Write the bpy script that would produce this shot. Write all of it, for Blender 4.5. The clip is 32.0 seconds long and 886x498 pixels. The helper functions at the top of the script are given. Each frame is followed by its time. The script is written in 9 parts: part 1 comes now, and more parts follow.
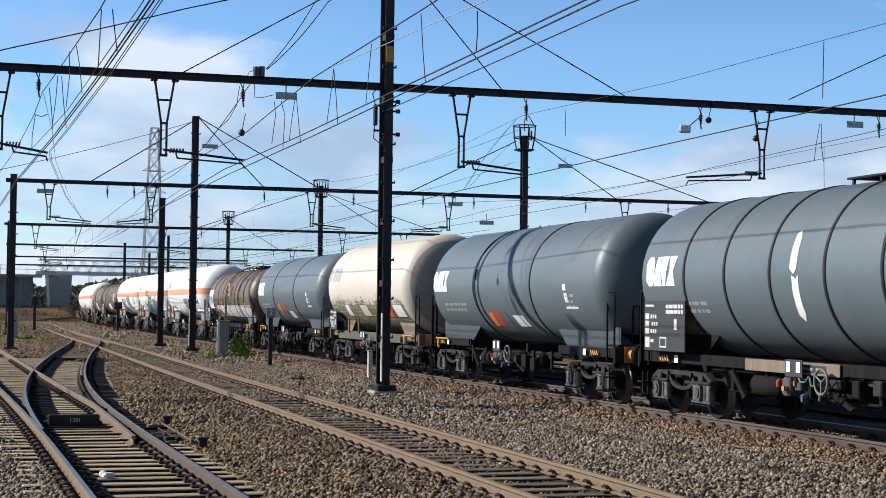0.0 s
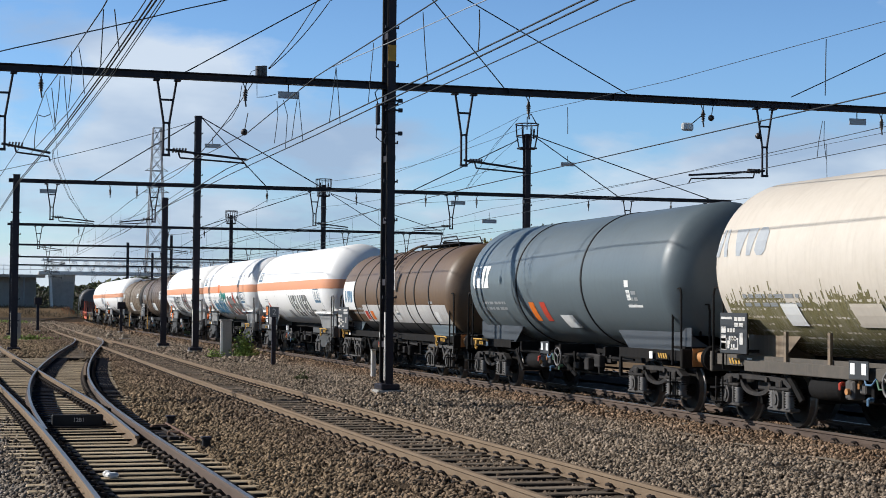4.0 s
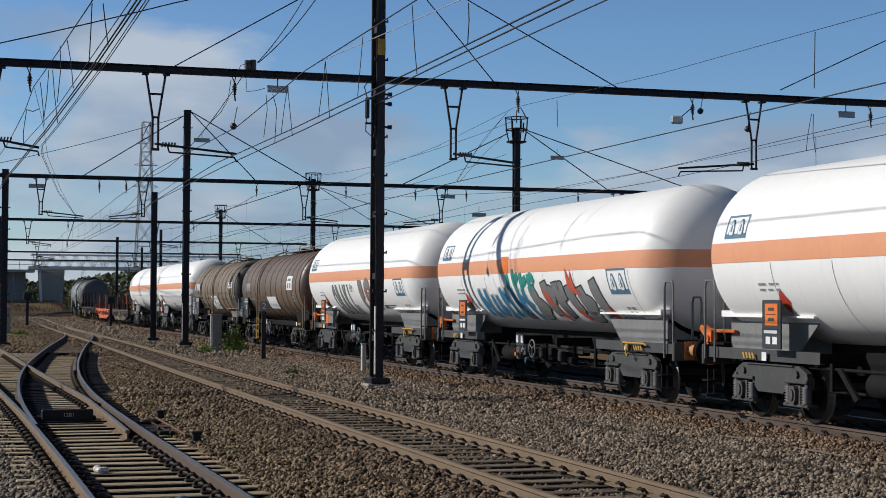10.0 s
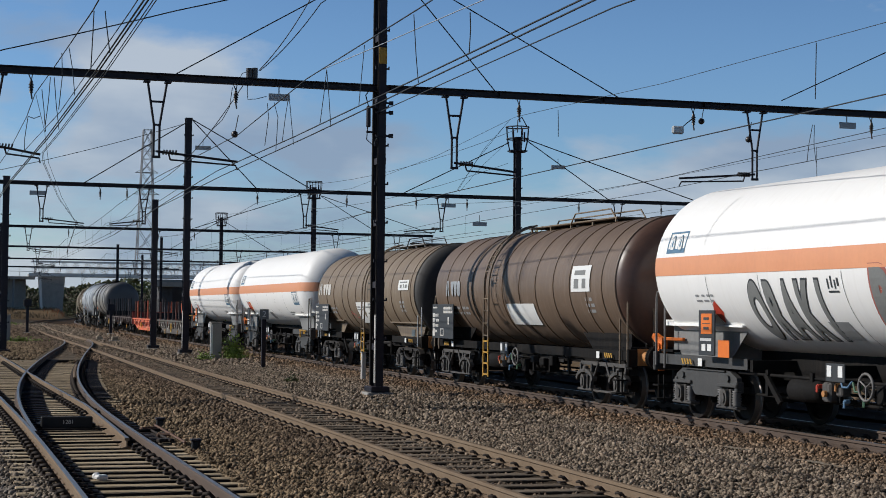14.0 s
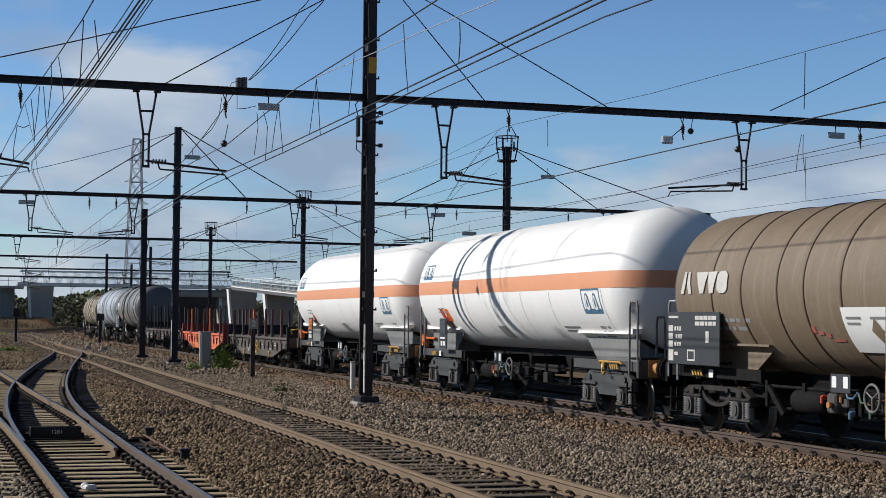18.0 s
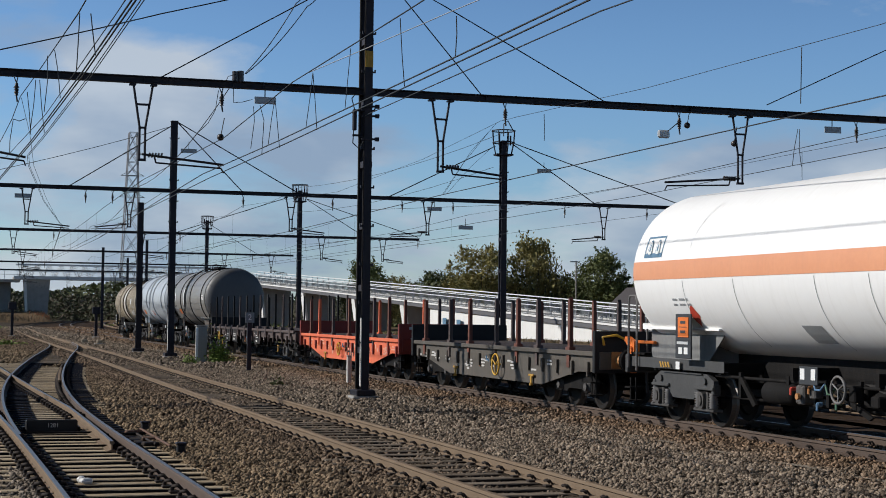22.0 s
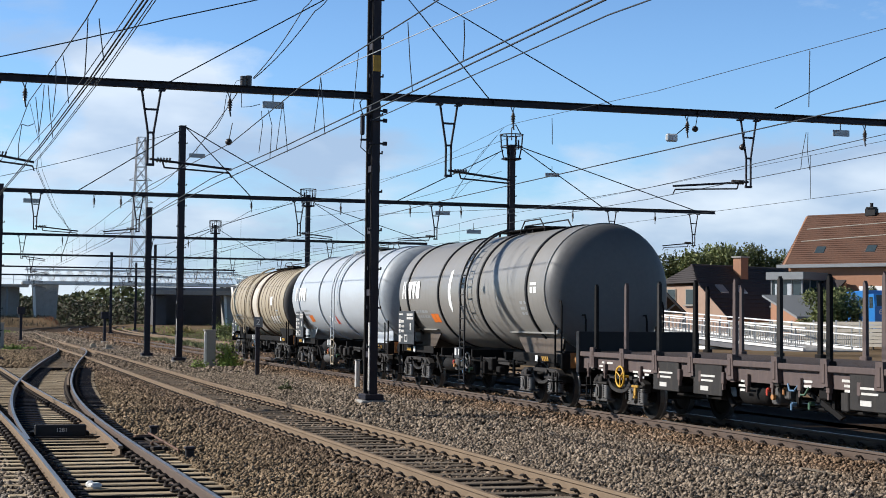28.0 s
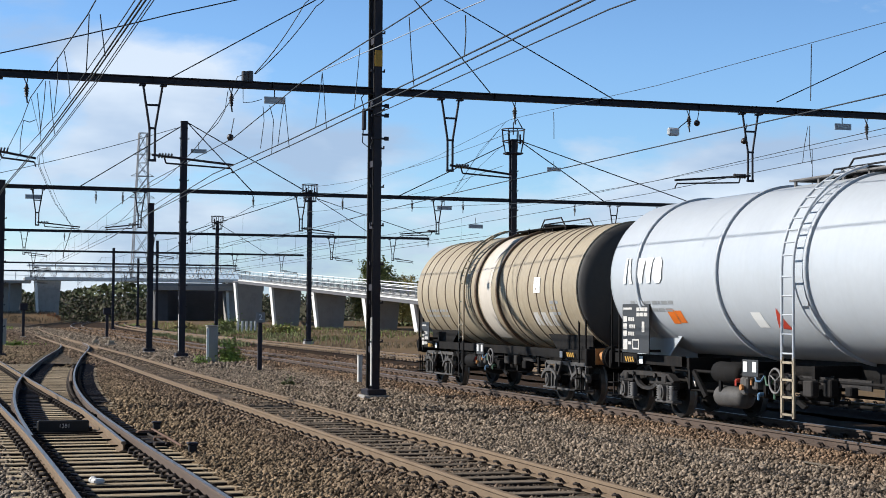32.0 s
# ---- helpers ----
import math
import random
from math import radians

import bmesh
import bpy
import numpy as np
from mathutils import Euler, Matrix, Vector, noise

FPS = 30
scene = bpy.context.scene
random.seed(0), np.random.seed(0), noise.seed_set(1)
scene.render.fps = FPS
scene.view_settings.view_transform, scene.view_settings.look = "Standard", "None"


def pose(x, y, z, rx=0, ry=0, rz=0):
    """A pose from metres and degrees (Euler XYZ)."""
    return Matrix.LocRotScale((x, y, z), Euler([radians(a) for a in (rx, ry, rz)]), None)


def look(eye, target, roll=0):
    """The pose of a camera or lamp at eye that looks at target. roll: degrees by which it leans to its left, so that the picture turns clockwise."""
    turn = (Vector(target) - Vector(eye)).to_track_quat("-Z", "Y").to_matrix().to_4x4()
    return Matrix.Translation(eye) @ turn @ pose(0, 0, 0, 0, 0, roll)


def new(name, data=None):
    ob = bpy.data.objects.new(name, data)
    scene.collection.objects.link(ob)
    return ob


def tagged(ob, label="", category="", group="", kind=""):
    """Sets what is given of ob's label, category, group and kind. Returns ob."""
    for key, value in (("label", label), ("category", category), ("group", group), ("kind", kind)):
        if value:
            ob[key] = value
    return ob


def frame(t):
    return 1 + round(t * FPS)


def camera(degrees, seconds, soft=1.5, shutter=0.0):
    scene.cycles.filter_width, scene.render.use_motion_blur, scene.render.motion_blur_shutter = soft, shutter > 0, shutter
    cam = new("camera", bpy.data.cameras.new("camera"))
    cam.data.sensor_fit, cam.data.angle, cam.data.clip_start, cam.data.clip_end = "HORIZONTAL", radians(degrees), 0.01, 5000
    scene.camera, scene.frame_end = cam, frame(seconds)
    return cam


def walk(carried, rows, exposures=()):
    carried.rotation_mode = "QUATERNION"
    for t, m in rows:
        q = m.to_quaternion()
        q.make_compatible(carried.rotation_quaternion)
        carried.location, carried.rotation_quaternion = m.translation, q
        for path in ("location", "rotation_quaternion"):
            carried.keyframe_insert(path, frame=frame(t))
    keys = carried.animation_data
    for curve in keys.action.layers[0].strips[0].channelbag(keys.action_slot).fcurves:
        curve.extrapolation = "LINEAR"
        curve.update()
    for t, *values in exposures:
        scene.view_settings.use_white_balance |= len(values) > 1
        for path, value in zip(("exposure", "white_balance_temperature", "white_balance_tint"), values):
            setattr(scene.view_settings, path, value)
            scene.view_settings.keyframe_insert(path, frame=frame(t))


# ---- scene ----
# ------------------------------------------------------------ camera
# X runs across the tracks, Y along them, z = 0 at the rail heads.
EYE_Z = 1.935
CAM_ROWS = [
   (0.0, -16.879, 2.162, -0.673), (0.5, -16.876, 2.210, -0.601), (1.0, -16.842, 2.151, -0.512), (1.5, -16.730, 2.180, -0.578),
   (2.0, -16.899, 2.178, -0.581), (2.5, -17.027, 2.159, -0.514), (3.0, -16.920, 2.151, -0.446), (3.5, -16.764, 2.155, -0.480),
   (5.5, -16.826, 1.967, -0.436), (6.0, -16.856, 2.120, -0.430), (6.5, -16.902, 2.153, -0.474), (7.0, -16.747, 2.204, -0.353),
   (7.5, -16.898, 2.228, -0.309), (8.0, -16.918, 2.181, -0.258), (8.5, -16.909, 2.028, -0.240), (9.0, -16.865, 1.983, -0.055),
   (9.5, -17.084, 1.946, -0.096), (10.0, -17.124, 1.895, -0.299), (10.5, -17.166, 1.663, -0.411), (11.0, -17.217, 1.748, -0.502),
   (11.5, -17.300, 1.858, -0.517), (12.0, -17.261, 2.085, -0.571), (12.5, -17.244, 2.255, -0.633), (13.0, -17.182, 2.321, -0.637),
   (13.5, -17.113, 2.243, -0.585), (14.0, -17.118, 2.213, -0.591), (14.5, -17.039, 2.274, -0.603), (16.5, -17.379, 2.467, -0.622),
   (17.0, -17.297, 2.534, -0.631), (17.5, -17.421, 2.521, -0.540), (18.0, -17.491, 2.558, -0.597), (18.5, -17.375, 2.455, -0.623),
   (19.0, -17.584, 2.223, -0.597), (19.5, -17.522, 2.249, -0.646), (20.0, -17.670, 2.264, -0.731), (20.5, -17.570, 2.318, -0.784),
   (21.0, -17.670, 2.327, -0.839), (21.5, -17.606, 2.420, -0.748), (22.0, -17.622, 2.343, -0.656), (22.5, -17.393, 2.306, -0.561),
   (23.0, -17.432, 2.324, -0.646), (23.5, -17.427, 2.206, -0.737), (24.0, -17.388, 1.867, -0.667), (24.5, -17.388, 1.756, -0.636),
   (25.0, -17.448, 1.842, -0.684), (25.5, -17.460, 2.047, -0.766), (26.0, -17.367, 2.206, -0.742), (26.5, -17.356, 2.244, -0.691),
   (28.5, -17.295, 2.522, -0.524), (29.0, -17.280, 2.467, -0.489), (29.5, -17.490, 2.528, -0.510), (30.0, -17.418, 2.335, -0.399),
   (30.5, -17.429, 2.243, -0.390), (31.0, -17.416, 2.308, -0.370), (31.5, -17.297, 2.329, -0.445), (32.0, -17.250, 2.303, -0.394),
]
cam = camera(30.8, 32.0, soft=0.9)
walk(cam, [(t, pose(0, 0, EYE_Z, 90 + p, r, y)) for t, y, p, r in CAM_ROWS],
     exposures=[(0, 0.4), (1.5, 0.36), (3, 0.2), (3.5, 0.2), (6, 0.06), (7.5, -0.12), (9, -0.28), (14, -0.3), (16.5, 0.0), (18, -0.14), (19, -0.26), (22.5, -0.22), (23.5, 0.08), (24.5, 0.42), (29, 0.42), (32, 0.38)])

# ------------------------------------------------------------ light
SUN_AZ = radians(65)      # to the left of +Y
SUN_EL = radians(29.5)
world = bpy.data.worlds.new("sky")
scene.world = world
world.use_nodes = True
wn, wl = world.node_tree.nodes, world.node_tree.links
wn.clear()
w_out = wn.new("ShaderNodeOutputWorld")
w_bg = wn.new("ShaderNodeBackground")
w_sky = wn.new("ShaderNodeTexSky")
w_sky.sky_type = "NISHITA"
w_sky.sun_disc = False
w_sky.sun_elevation = SUN_EL
w_sky.sun_rotation = -SUN_AZ
w_sky.air_density, w_sky.dust_density, w_sky.ozone_density = 1.0, 0.2, 4.0
w_bg.inputs["Strength"].default_value = 0.095
w_tc = wn.new("ShaderNodeTexCoord")
# clouds lie on a high flat layer: direction divided by its height
w_sep = wn.new("ShaderNodeSeparateXYZ")
wl.new(w_tc.outputs["Generated"], w_sep.inputs[0])


def wmath(op, a, b=None):
    n = wn.new("ShaderNodeMath")
    n.operation = op
    for i, v in enumerate((a, b)):
        if v is None:
            continue
        if isinstance(v, (int, float)):
            n.inputs[i].default_value = v
        else:
            wl.new(v, n.inputs[i])
    return n.outputs[0]


w_h = wmath("ADD", wmath("MAXIMUM", w_sep.outputs["Z"], 0.0), 0.3)
w_cu, w_cv = wmath("DIVIDE", w_sep.outputs["X"], w_h), wmath("DIVIDE", w_sep.outputs["Y"], w_h)
w_com = wn.new("ShaderNodeCombineXYZ")
wl.new(w_cu, w_com.inputs[0])
wl.new(w_cv, w_com.inputs[1])
w_n = wn.new("ShaderNodeTexNoise")
w_n.inputs["Scale"].default_value = 2.3
w_n.inputs["Detail"].default_value = 8
w_n.inputs["Roughness"].default_value = 0.56
w_n.inputs["Distortion"].default_value = 0.25
w_off = wn.new("ShaderNodeVectorMath")
w_off.inputs[1].default_value = (3.7, 1.9, 0.0)
wl.new(w_com.outputs[0], w_off.inputs[0])
wl.new(w_off.outputs[0], w_n.inputs["Vector"])
# more cloud near the horizon
w_low = wmath("MULTIPLY", wmath("SUBTRACT", 0.14, w_sep.outputs["Z"]), 1.3)
# banks of cumulus and clear gaps ahead, on the plane one unit before +Y: (across, up, half width, half height, density)
w_sum = wmath("ADD", wmath("SUBTRACT", w_n.outputs["Fac"], 0.06), w_low)
w_front = wmath("GREATER_THAN", w_sep.outputs["Y"], 0.05)
w_u = wmath("DIVIDE", w_sep.outputs["X"], wmath("MAXIMUM", w_sep.outputs["Y"], 0.05))
w_v = wmath("DIVIDE", w_sep.outputs["Z"], wmath("MAXIMUM", w_sep.outputs["Y"], 0.05))
for bu, bv, bw, bh, dens in ((0.31, 0.06, 0.6, 0.3, 0.06), (0.1097, 0.1173, 0.043, 0.036, 0.34), (0.1439, 0.1489, 0.046, 0.016, 0.26), (0.0714, 0.1639, 0.031, 0.009, 0.14), (0.2309, 0.1122, 0.046, 0.018, 0.22), (0.1899, 0.1695, 0.035, 0.008, 0.12), (0.5988, 0.1004, 0.089, 0.029, 0.36),
                             (0.5020, 0.0813, 0.077, 0.020, 0.28), (0.4137, 0.1088, 0.021, 0.010, 0.18), (0.0464, 0.0767, 0.046, 0.022, 0.12), (0.3764, 0.1829, 0.162, 0.050, -0.20), (0.5230, 0.1683, 0.085, 0.025, -0.16), (0.0521, 0.1283, 0.023, 0.022, -0.12)):
    du, dv = wmath("DIVIDE", wmath("SUBTRACT", w_u, bu), bw), wmath("DIVIDE", wmath("SUBTRACT", w_v, bv), bh)
    r2 = wmath("ADD", wmath("MULTIPLY", du, du), wmath("MULTIPLY", dv, dv))
    w_sum = wmath("ADD", w_sum, wmath("MULTIPLY", wmath("MULTIPLY", wmath("POWER", 2.718, wmath("MULTIPLY", r2, -0.7)), dens), w_front))
w_puff = wn.new("ShaderNodeTexNoise")
w_puff.inputs["Scale"].default_value = 14.0
w_puff.inputs["Detail"].default_value = 7
w_puff.inputs["Roughness"].default_value = 0.6
wl.new(w_com.outputs[0], w_puff.inputs["Vector"])
w_amt = wmath("ADD", w_sum, wmath("MULTIPLY", wmath("SUBTRACT", w_puff.outputs["Fac"], 0.5), 0.22))
w_ramp = wn.new("ShaderNodeValToRGB")
w_ramp.color_ramp.elements[0].position = 0.5
w_ramp.color_ramp.elements[1].position = 0.72
wl.new(w_amt, w_ramp.inputs[0])
w_n2 = wn.new("ShaderNodeTexNoise")
w_n2.inputs["Scale"].default_value = 2.6
w_n2.inputs["Detail"].default_value = 5
wl.new(w_com.outputs[0], w_n2.inputs["Vector"])
w_tone = wn.new("ShaderNodeValToRGB")
w_tone.color_ramp.elements[0].color = (3.4, 4.45, 6.1, 1)
w_tone.color_ramp.elements[1].color = (6.4, 7.15, 8.1, 1)
w_tone.color_ramp.elements[0].position = 0.4
w_tone.color_ramp.elements[1].position = 0.62
wl.new(w_n2.outputs["Fac"], w_tone.inputs[0])
w_mix = wn.new("ShaderNodeMix")
w_mix.data_type = "RGBA"
w_fac = wmath("MULTIPLY", w_ramp.outputs["Color"], 0.86)
wl.new(w_fac, w_mix.inputs["Factor"])
# the clear sky deepens towards the zenith
w_grad = wn.new("ShaderNodeMapRange")
w_grad.interpolation_type = "SMOOTHSTEP"
for w_key, w_val in (("From Min", 0.14), ("From Max", 0.5), ("To Min", 1.2), ("To Max", 0.26)):
    w_grad.inputs[w_key].default_value = w_val
wl.new(w_sep.outputs["Z"], w_grad.inputs["Value"])
w_tint = wn.new("ShaderNodeMix")
w_tint.data_type, w_tint.blend_type = "RGBA", "MULTIPLY"
w_tint.inputs["Factor"].default_value = 1.0
w_tint.inputs["B"].default_value = (0.8, 0.96, 1.15, 1)
wl.new(w_sky.outputs[0], w_tint.inputs["A"])
w_deep = wn.new("ShaderNodeVectorMath")
w_deep.operation = "SCALE"
wl.new(w_tint.outputs["Result"], w_deep.inputs[0])
wl.new(w_grad.outputs[0], w_deep.inputs["Scale"])
wl.new(w_deep.outputs[0], w_mix.inputs["A"])
wl.new(w_tone.outputs["Color"], w_mix.inputs["B"])
wl.new(w_mix.outputs["Result"], w_bg.inputs["Color"])
wl.new(w_bg.outputs[0], w_out.inputs["Surface"])

sun = new("sun", bpy.data.lights.new("sun", "SUN"))
sun.data.energy, sun.data.angle, sun.data.color = 5.0, radians(0.53), (1.0, 0.965, 0.915)
sun.matrix_world = look((-math.sin(SUN_AZ) * 60, math.cos(SUN_AZ) * 60, math.tan(SUN_EL) * 60), (0, 0, 0))


# ------------------------------------------------------------ materials
def mat(name, col, col2=None, rough=0.6, metal=0.0, scale=3.0, bump=0.0, bump_scale=40.0, streak=None, streak_col=(0.05, 0.04, 0.03),
        stretch=(1, 1, 1), coat=0.0, var=0.5, rand=0.0):
    """A surface of two noise scales between two colours, with fine relief, and run-down grime if streak is given."""
    m = bpy.data.materials.new(name)
    m.use_nodes = True
    ns, ls = m.node_tree.nodes, m.node_tree.links
    b = ns["Principled BSDF"]
    b.inputs["Metallic"].default_value = metal
    if coat:
        b.inputs["Coat Weight"].default_value = coat
    col2 = col2 or tuple(c * 0.7 for c in col)
    tc = ns.new("ShaderNodeTexCoord")
    mp = ns.new("ShaderNodeMapping")
    mp.inputs["Scale"].default_value = stretch
    ls.new(tc.outputs["Object"], mp.inputs["Vector"])
    n1 = ns.new("ShaderNodeTexNoise")
    n1.inputs["Scale"].default_value = scale
    n1.inputs["Detail"].default_value = 6
    n1.inputs["Roughness"].default_value = 0.65
    ls.new(mp.outputs[0], n1.inputs["Vector"])
    n2 = ns.new("ShaderNodeTexNoise")
    n2.inputs["Scale"].default_value = scale * 11
    n2.inputs["Detail"].default_value = 3
    ls.new(mp.outputs[0], n2.inputs["Vector"])
    mixn = ns.new("ShaderNodeMix")
    mixn.inputs["Factor"].default_value = 0.35
    ls.new(n1.outputs["Fac"], mixn.inputs["A"])
    ls.new(n2.outputs["Fac"], mixn.inputs["B"])
    rp = ns.new("ShaderNodeValToRGB")
    rp.color_ramp.elements[0].position, rp.color_ramp.elements[1].position = 0.5 - var / 2, 0.5 + var / 2
    rp.color_ramp.elements[0].color, rp.color_ramp.elements[1].color = (*col2, 1), (*col, 1)
    ls.new(mixn.outputs["Result"], rp.inputs[0])
    out = rp.outputs["Color"]
    if rand:
        oi = ns.new("ShaderNodeObjectInfo")
        hs = ns.new("ShaderNodeHueSaturation")
        mr = ns.new("ShaderNodeMapRange")
        mr.inputs["To Min"].default_value, mr.inputs["To Max"].default_value = 1 - rand, 1 + rand
        ls.new(oi.outputs["Random"], mr.inputs["Value"])
        ls.new(mr.outputs[0], hs.inputs["Value"])
        ls.new(out, hs.inputs["Color"])
        out = hs.outputs["Color"]
    if streak:
        mp2 = ns.new("ShaderNodeMapping")
        mp2.inputs["Scale"].default_value = (0.6, 3.2, 0.35)
        ls.new(tc.outputs["Object"], mp2.inputs["Vector"])
        n3 = ns.new("ShaderNodeTexNoise")
        n3.inputs["Scale"].default_value = 2.2
        n3.inputs["Detail"].default_value = 7
        n3.inputs["Roughness"].default_value = 0.7
        ls.new(mp2.outputs[0], n3.inputs["Vector"])
        r3 = ns.new("ShaderNodeValToRGB")
        r3.color_ramp.elements[0].position, r3.color_ramp.elements[1].position = 0.5, 0.78
        r3.color_ramp.elements[0].color, r3.color_ramp.elements[1].color = (0, 0, 0, 1), (streak, streak, streak, 1)
        ls.new(n3.outputs["Fac"], r3.inputs[0])
        mx = ns.new("ShaderNodeMix")
        mx.data_type = "RGBA"
        mx.inputs["B"].default_value = (*streak_col, 1)
        ls.new(r3.outputs["Color"], mx.inputs["Factor"])
        ls.new(out, mx.inputs["A"])
        out = mx.outputs["Result"]
    ls.new(out, b.inputs["Base Color"])
    rr = ns.new("ShaderNodeMapRange")
    rr.inputs["To Min"].default_value, rr.inputs["To Max"].default_value = max(0.05, rough - 0.1), min(1, rough + 0.12)
    ls.new(n1.outputs["Fac"], rr.inputs["Value"])
    ls.new(rr.outputs[0], b.inputs["Roughness"])
    if bump:
        nb = ns.new("ShaderNodeTexNoise")
        nb.inputs["Scale"].default_value = bump_scale
        nb.inputs["Detail"].default_value = 4
        ls.new(mp.outputs[0], nb.inputs["Vector"])
        bp = ns.new("ShaderNodeBump")
        bp.inputs["Strength"].default_value = min(1, bump)
        bp.inputs["Distance"].default_value = 0.01 * max(1, bump)
        ls.new(nb.outputs["Fac"], bp.inputs["Height"])
        ls.new(bp.outputs[0], b.inputs["Normal"])
    return m


M = {}
# bed coloured darker than its stones, to put shade into the gaps
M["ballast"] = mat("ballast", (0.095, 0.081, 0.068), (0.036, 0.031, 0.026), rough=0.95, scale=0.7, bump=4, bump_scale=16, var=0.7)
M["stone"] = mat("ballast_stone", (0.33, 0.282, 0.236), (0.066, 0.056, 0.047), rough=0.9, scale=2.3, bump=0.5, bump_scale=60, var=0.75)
M["soil"] = mat("dry_soil", (0.2, 0.13, 0.08), (0.1, 0.078, 0.042), rough=0.98, scale=0.15, bump=3, bump_scale=6, var=0.6)
M["path"] = mat("cess_path", (0.27, 0.23, 0.18), (0.18, 0.15, 0.12), rough=0.95, scale=1.5, bump=1.5, bump_scale=30)
M["rail_side"] = mat("rail_rust", (0.225, 0.165, 0.112), (0.14, 0.1, 0.068), rough=0.85, scale=5, bump=0.4, stretch=(1, 0.3, 1))
M["rail_dark"] = mat("dark_rail_rust", (0.105, 0.07, 0.05), (0.06, 0.04, 0.03), rough=0.85, scale=5, bump=0.4, stretch=(1, 0.3, 1))
M["rail_head"] = mat("rail_steel", (0.38, 0.36, 0.34), (0.26, 0.22, 0.18), rough=0.36, metal=0.85, scale=4)
M["sleeper"] = mat("wood_sleeper", (0.56, 0.45, 0.31), (0.3, 0.23, 0.15), rough=0.9, scale=3, bump=1, bump_scale=25, stretch=(0.3, 3, 1), rand=0.25)
M["sleeper_dark"] = mat("old_sleeper", (0.22, 0.18, 0.138), (0.12, 0.096, 0.074), rough=0.92, scale=3, bump=1, bump_scale=25, stretch=(0.3, 3, 1), rand=0.25)
M["chair"] = mat("rusty_fastening", (0.05, 0.038, 0.032), (0.022, 0.018, 0.016), rough=0.8, scale=6, bump=0.5)
M["pole"] = mat("dark_painted_steel", (0.021, 0.019, 0.028), (0.013, 0.012, 0.018), rough=0.55, scale=3, bump=0.2, streak=0.4, streak_col=(0.10, 0.06, 0.045))
M["pole_white"] = mat("pale_strip", (0.62, 0.60, 0.56), (0.42, 0.40, 0.37), rough=0.7, scale=3)
M["wire"] = mat("dark_wire", (0.012, 0.017, 0.022), (0.007, 0.01, 0.014), rough=0.6, scale=2)
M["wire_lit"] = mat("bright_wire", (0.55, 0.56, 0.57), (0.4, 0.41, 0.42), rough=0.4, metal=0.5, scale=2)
M["insulator"] = mat("insulator", (0.06, 0.045, 0.04), (0.03, 0.025, 0.022), rough=0.35, scale=5)
M["galv"] = mat("galvanised_steel", (0.42, 0.44, 0.45), (0.30, 0.31, 0.32), rough=0.5, metal=0.4, scale=4)
M["concrete"] = mat("grey_concrete", (0.36, 0.345, 0.32), (0.25, 0.24, 0.225), rough=0.9, scale=1.2, bump=0.4, bump_scale=30, streak=0.35, streak_col=(0.12, 0.11, 0.10))
M["white_wall"] = mat("white_painted_wall", (0.78, 0.77, 0.74), (0.66, 0.65, 0.62), rough=0.8, scale=0.8, streak=0.25, streak_col=(0.35, 0.34, 0.3))
M["white"] = mat("white_paint", (0.78, 0.78, 0.76), (0.68, 0.68, 0.66), rough=0.5, scale=4)
M["yellow"] = mat("yellow_paint", (0.72, 0.42, 0.03), (0.5, 0.27, 0.02), rough=0.55, scale=6, streak=0.3)
M["orange"] = mat("orange_plate", (0.78, 0.19, 0.02), (0.6, 0.13, 0.015), rough=0.5, scale=6)
M["red"] = mat("red_paint", (0.55, 0.06, 0.03), (0.42, 0.045, 0.025), rough=0.5, scale=5)
M["blue_mark"] = mat("blue_marking", (0.095, 0.205, 0.31), (0.07, 0.155, 0.24), rough=0.5, scale=5)
M["black"] = mat("black_paint", (0.02, 0.02, 0.022), (0.012, 0.012, 0.013), rough=0.6, scale=5)
M["under"] = mat("grimy_underframe", (0.016, 0.0145, 0.014), (0.006, 0.006, 0.006), rough=0.8, scale=4, bump=0.4, streak=0.3, streak_col=(0.06, 0.045, 0.034))
M["bogie"] = mat("bogie_steel", (0.04, 0.036, 0.034), (0.012, 0.011, 0.0105), rough=0.75, scale=5, bump=0.5, streak=0.4, streak_col=(0.10, 0.078, 0.06))
M["axle_box"] = mat("axle_box_steel", (0.1, 0.092, 0.085), (0.02, 0.018, 0.017), rough=0.7, scale=7, bump=0.4)
M["wheel"] = mat("wheel_steel", (0.024, 0.021, 0.019), (0.013, 0.012, 0.011), rough=0.7, scale=5)
M["tyre"] = mat("wheel_tread", (0.20, 0.185, 0.17), (0.12, 0.11, 0.10), rough=0.45, metal=0.7, scale=4)
M["board"] = mat("black_data_board", (0.034, 0.037, 0.041), (0.022, 0.024, 0.027), rough=0.55, scale=4)
M["tank_grey"] = mat("slate_grey_tank", (0.106, 0.135, 0.15), (0.086, 0.112, 0.126), rough=0.5, scale=0.9, streak=0.25, streak_col=(0.06, 0.07, 0.075), coat=0.15)
M["tank_mid"] = mat("mid_grey_tank", (0.235, 0.222, 0.203), (0.19, 0.18, 0.165), rough=0.45, scale=0.9, streak=0.3, streak_col=(0.10, 0.095, 0.085), coat=0.1)
M["tank_cream"] = mat("cream_tank", (0.62, 0.56, 0.48), (0.52, 0.46, 0.385), rough=0.5, scale=0.8, streak=0.3, streak_col=(0.34, 0.29, 0.22))
M["moss"] = mat("green_brown_grime", (0.115, 0.105, 0.035), (0.21, 0.18, 0.085), rough=0.85, scale=1.1, stretch=(1, 3, 0.6), streak=0.5, streak_col=(0.45, 0.41, 0.33))
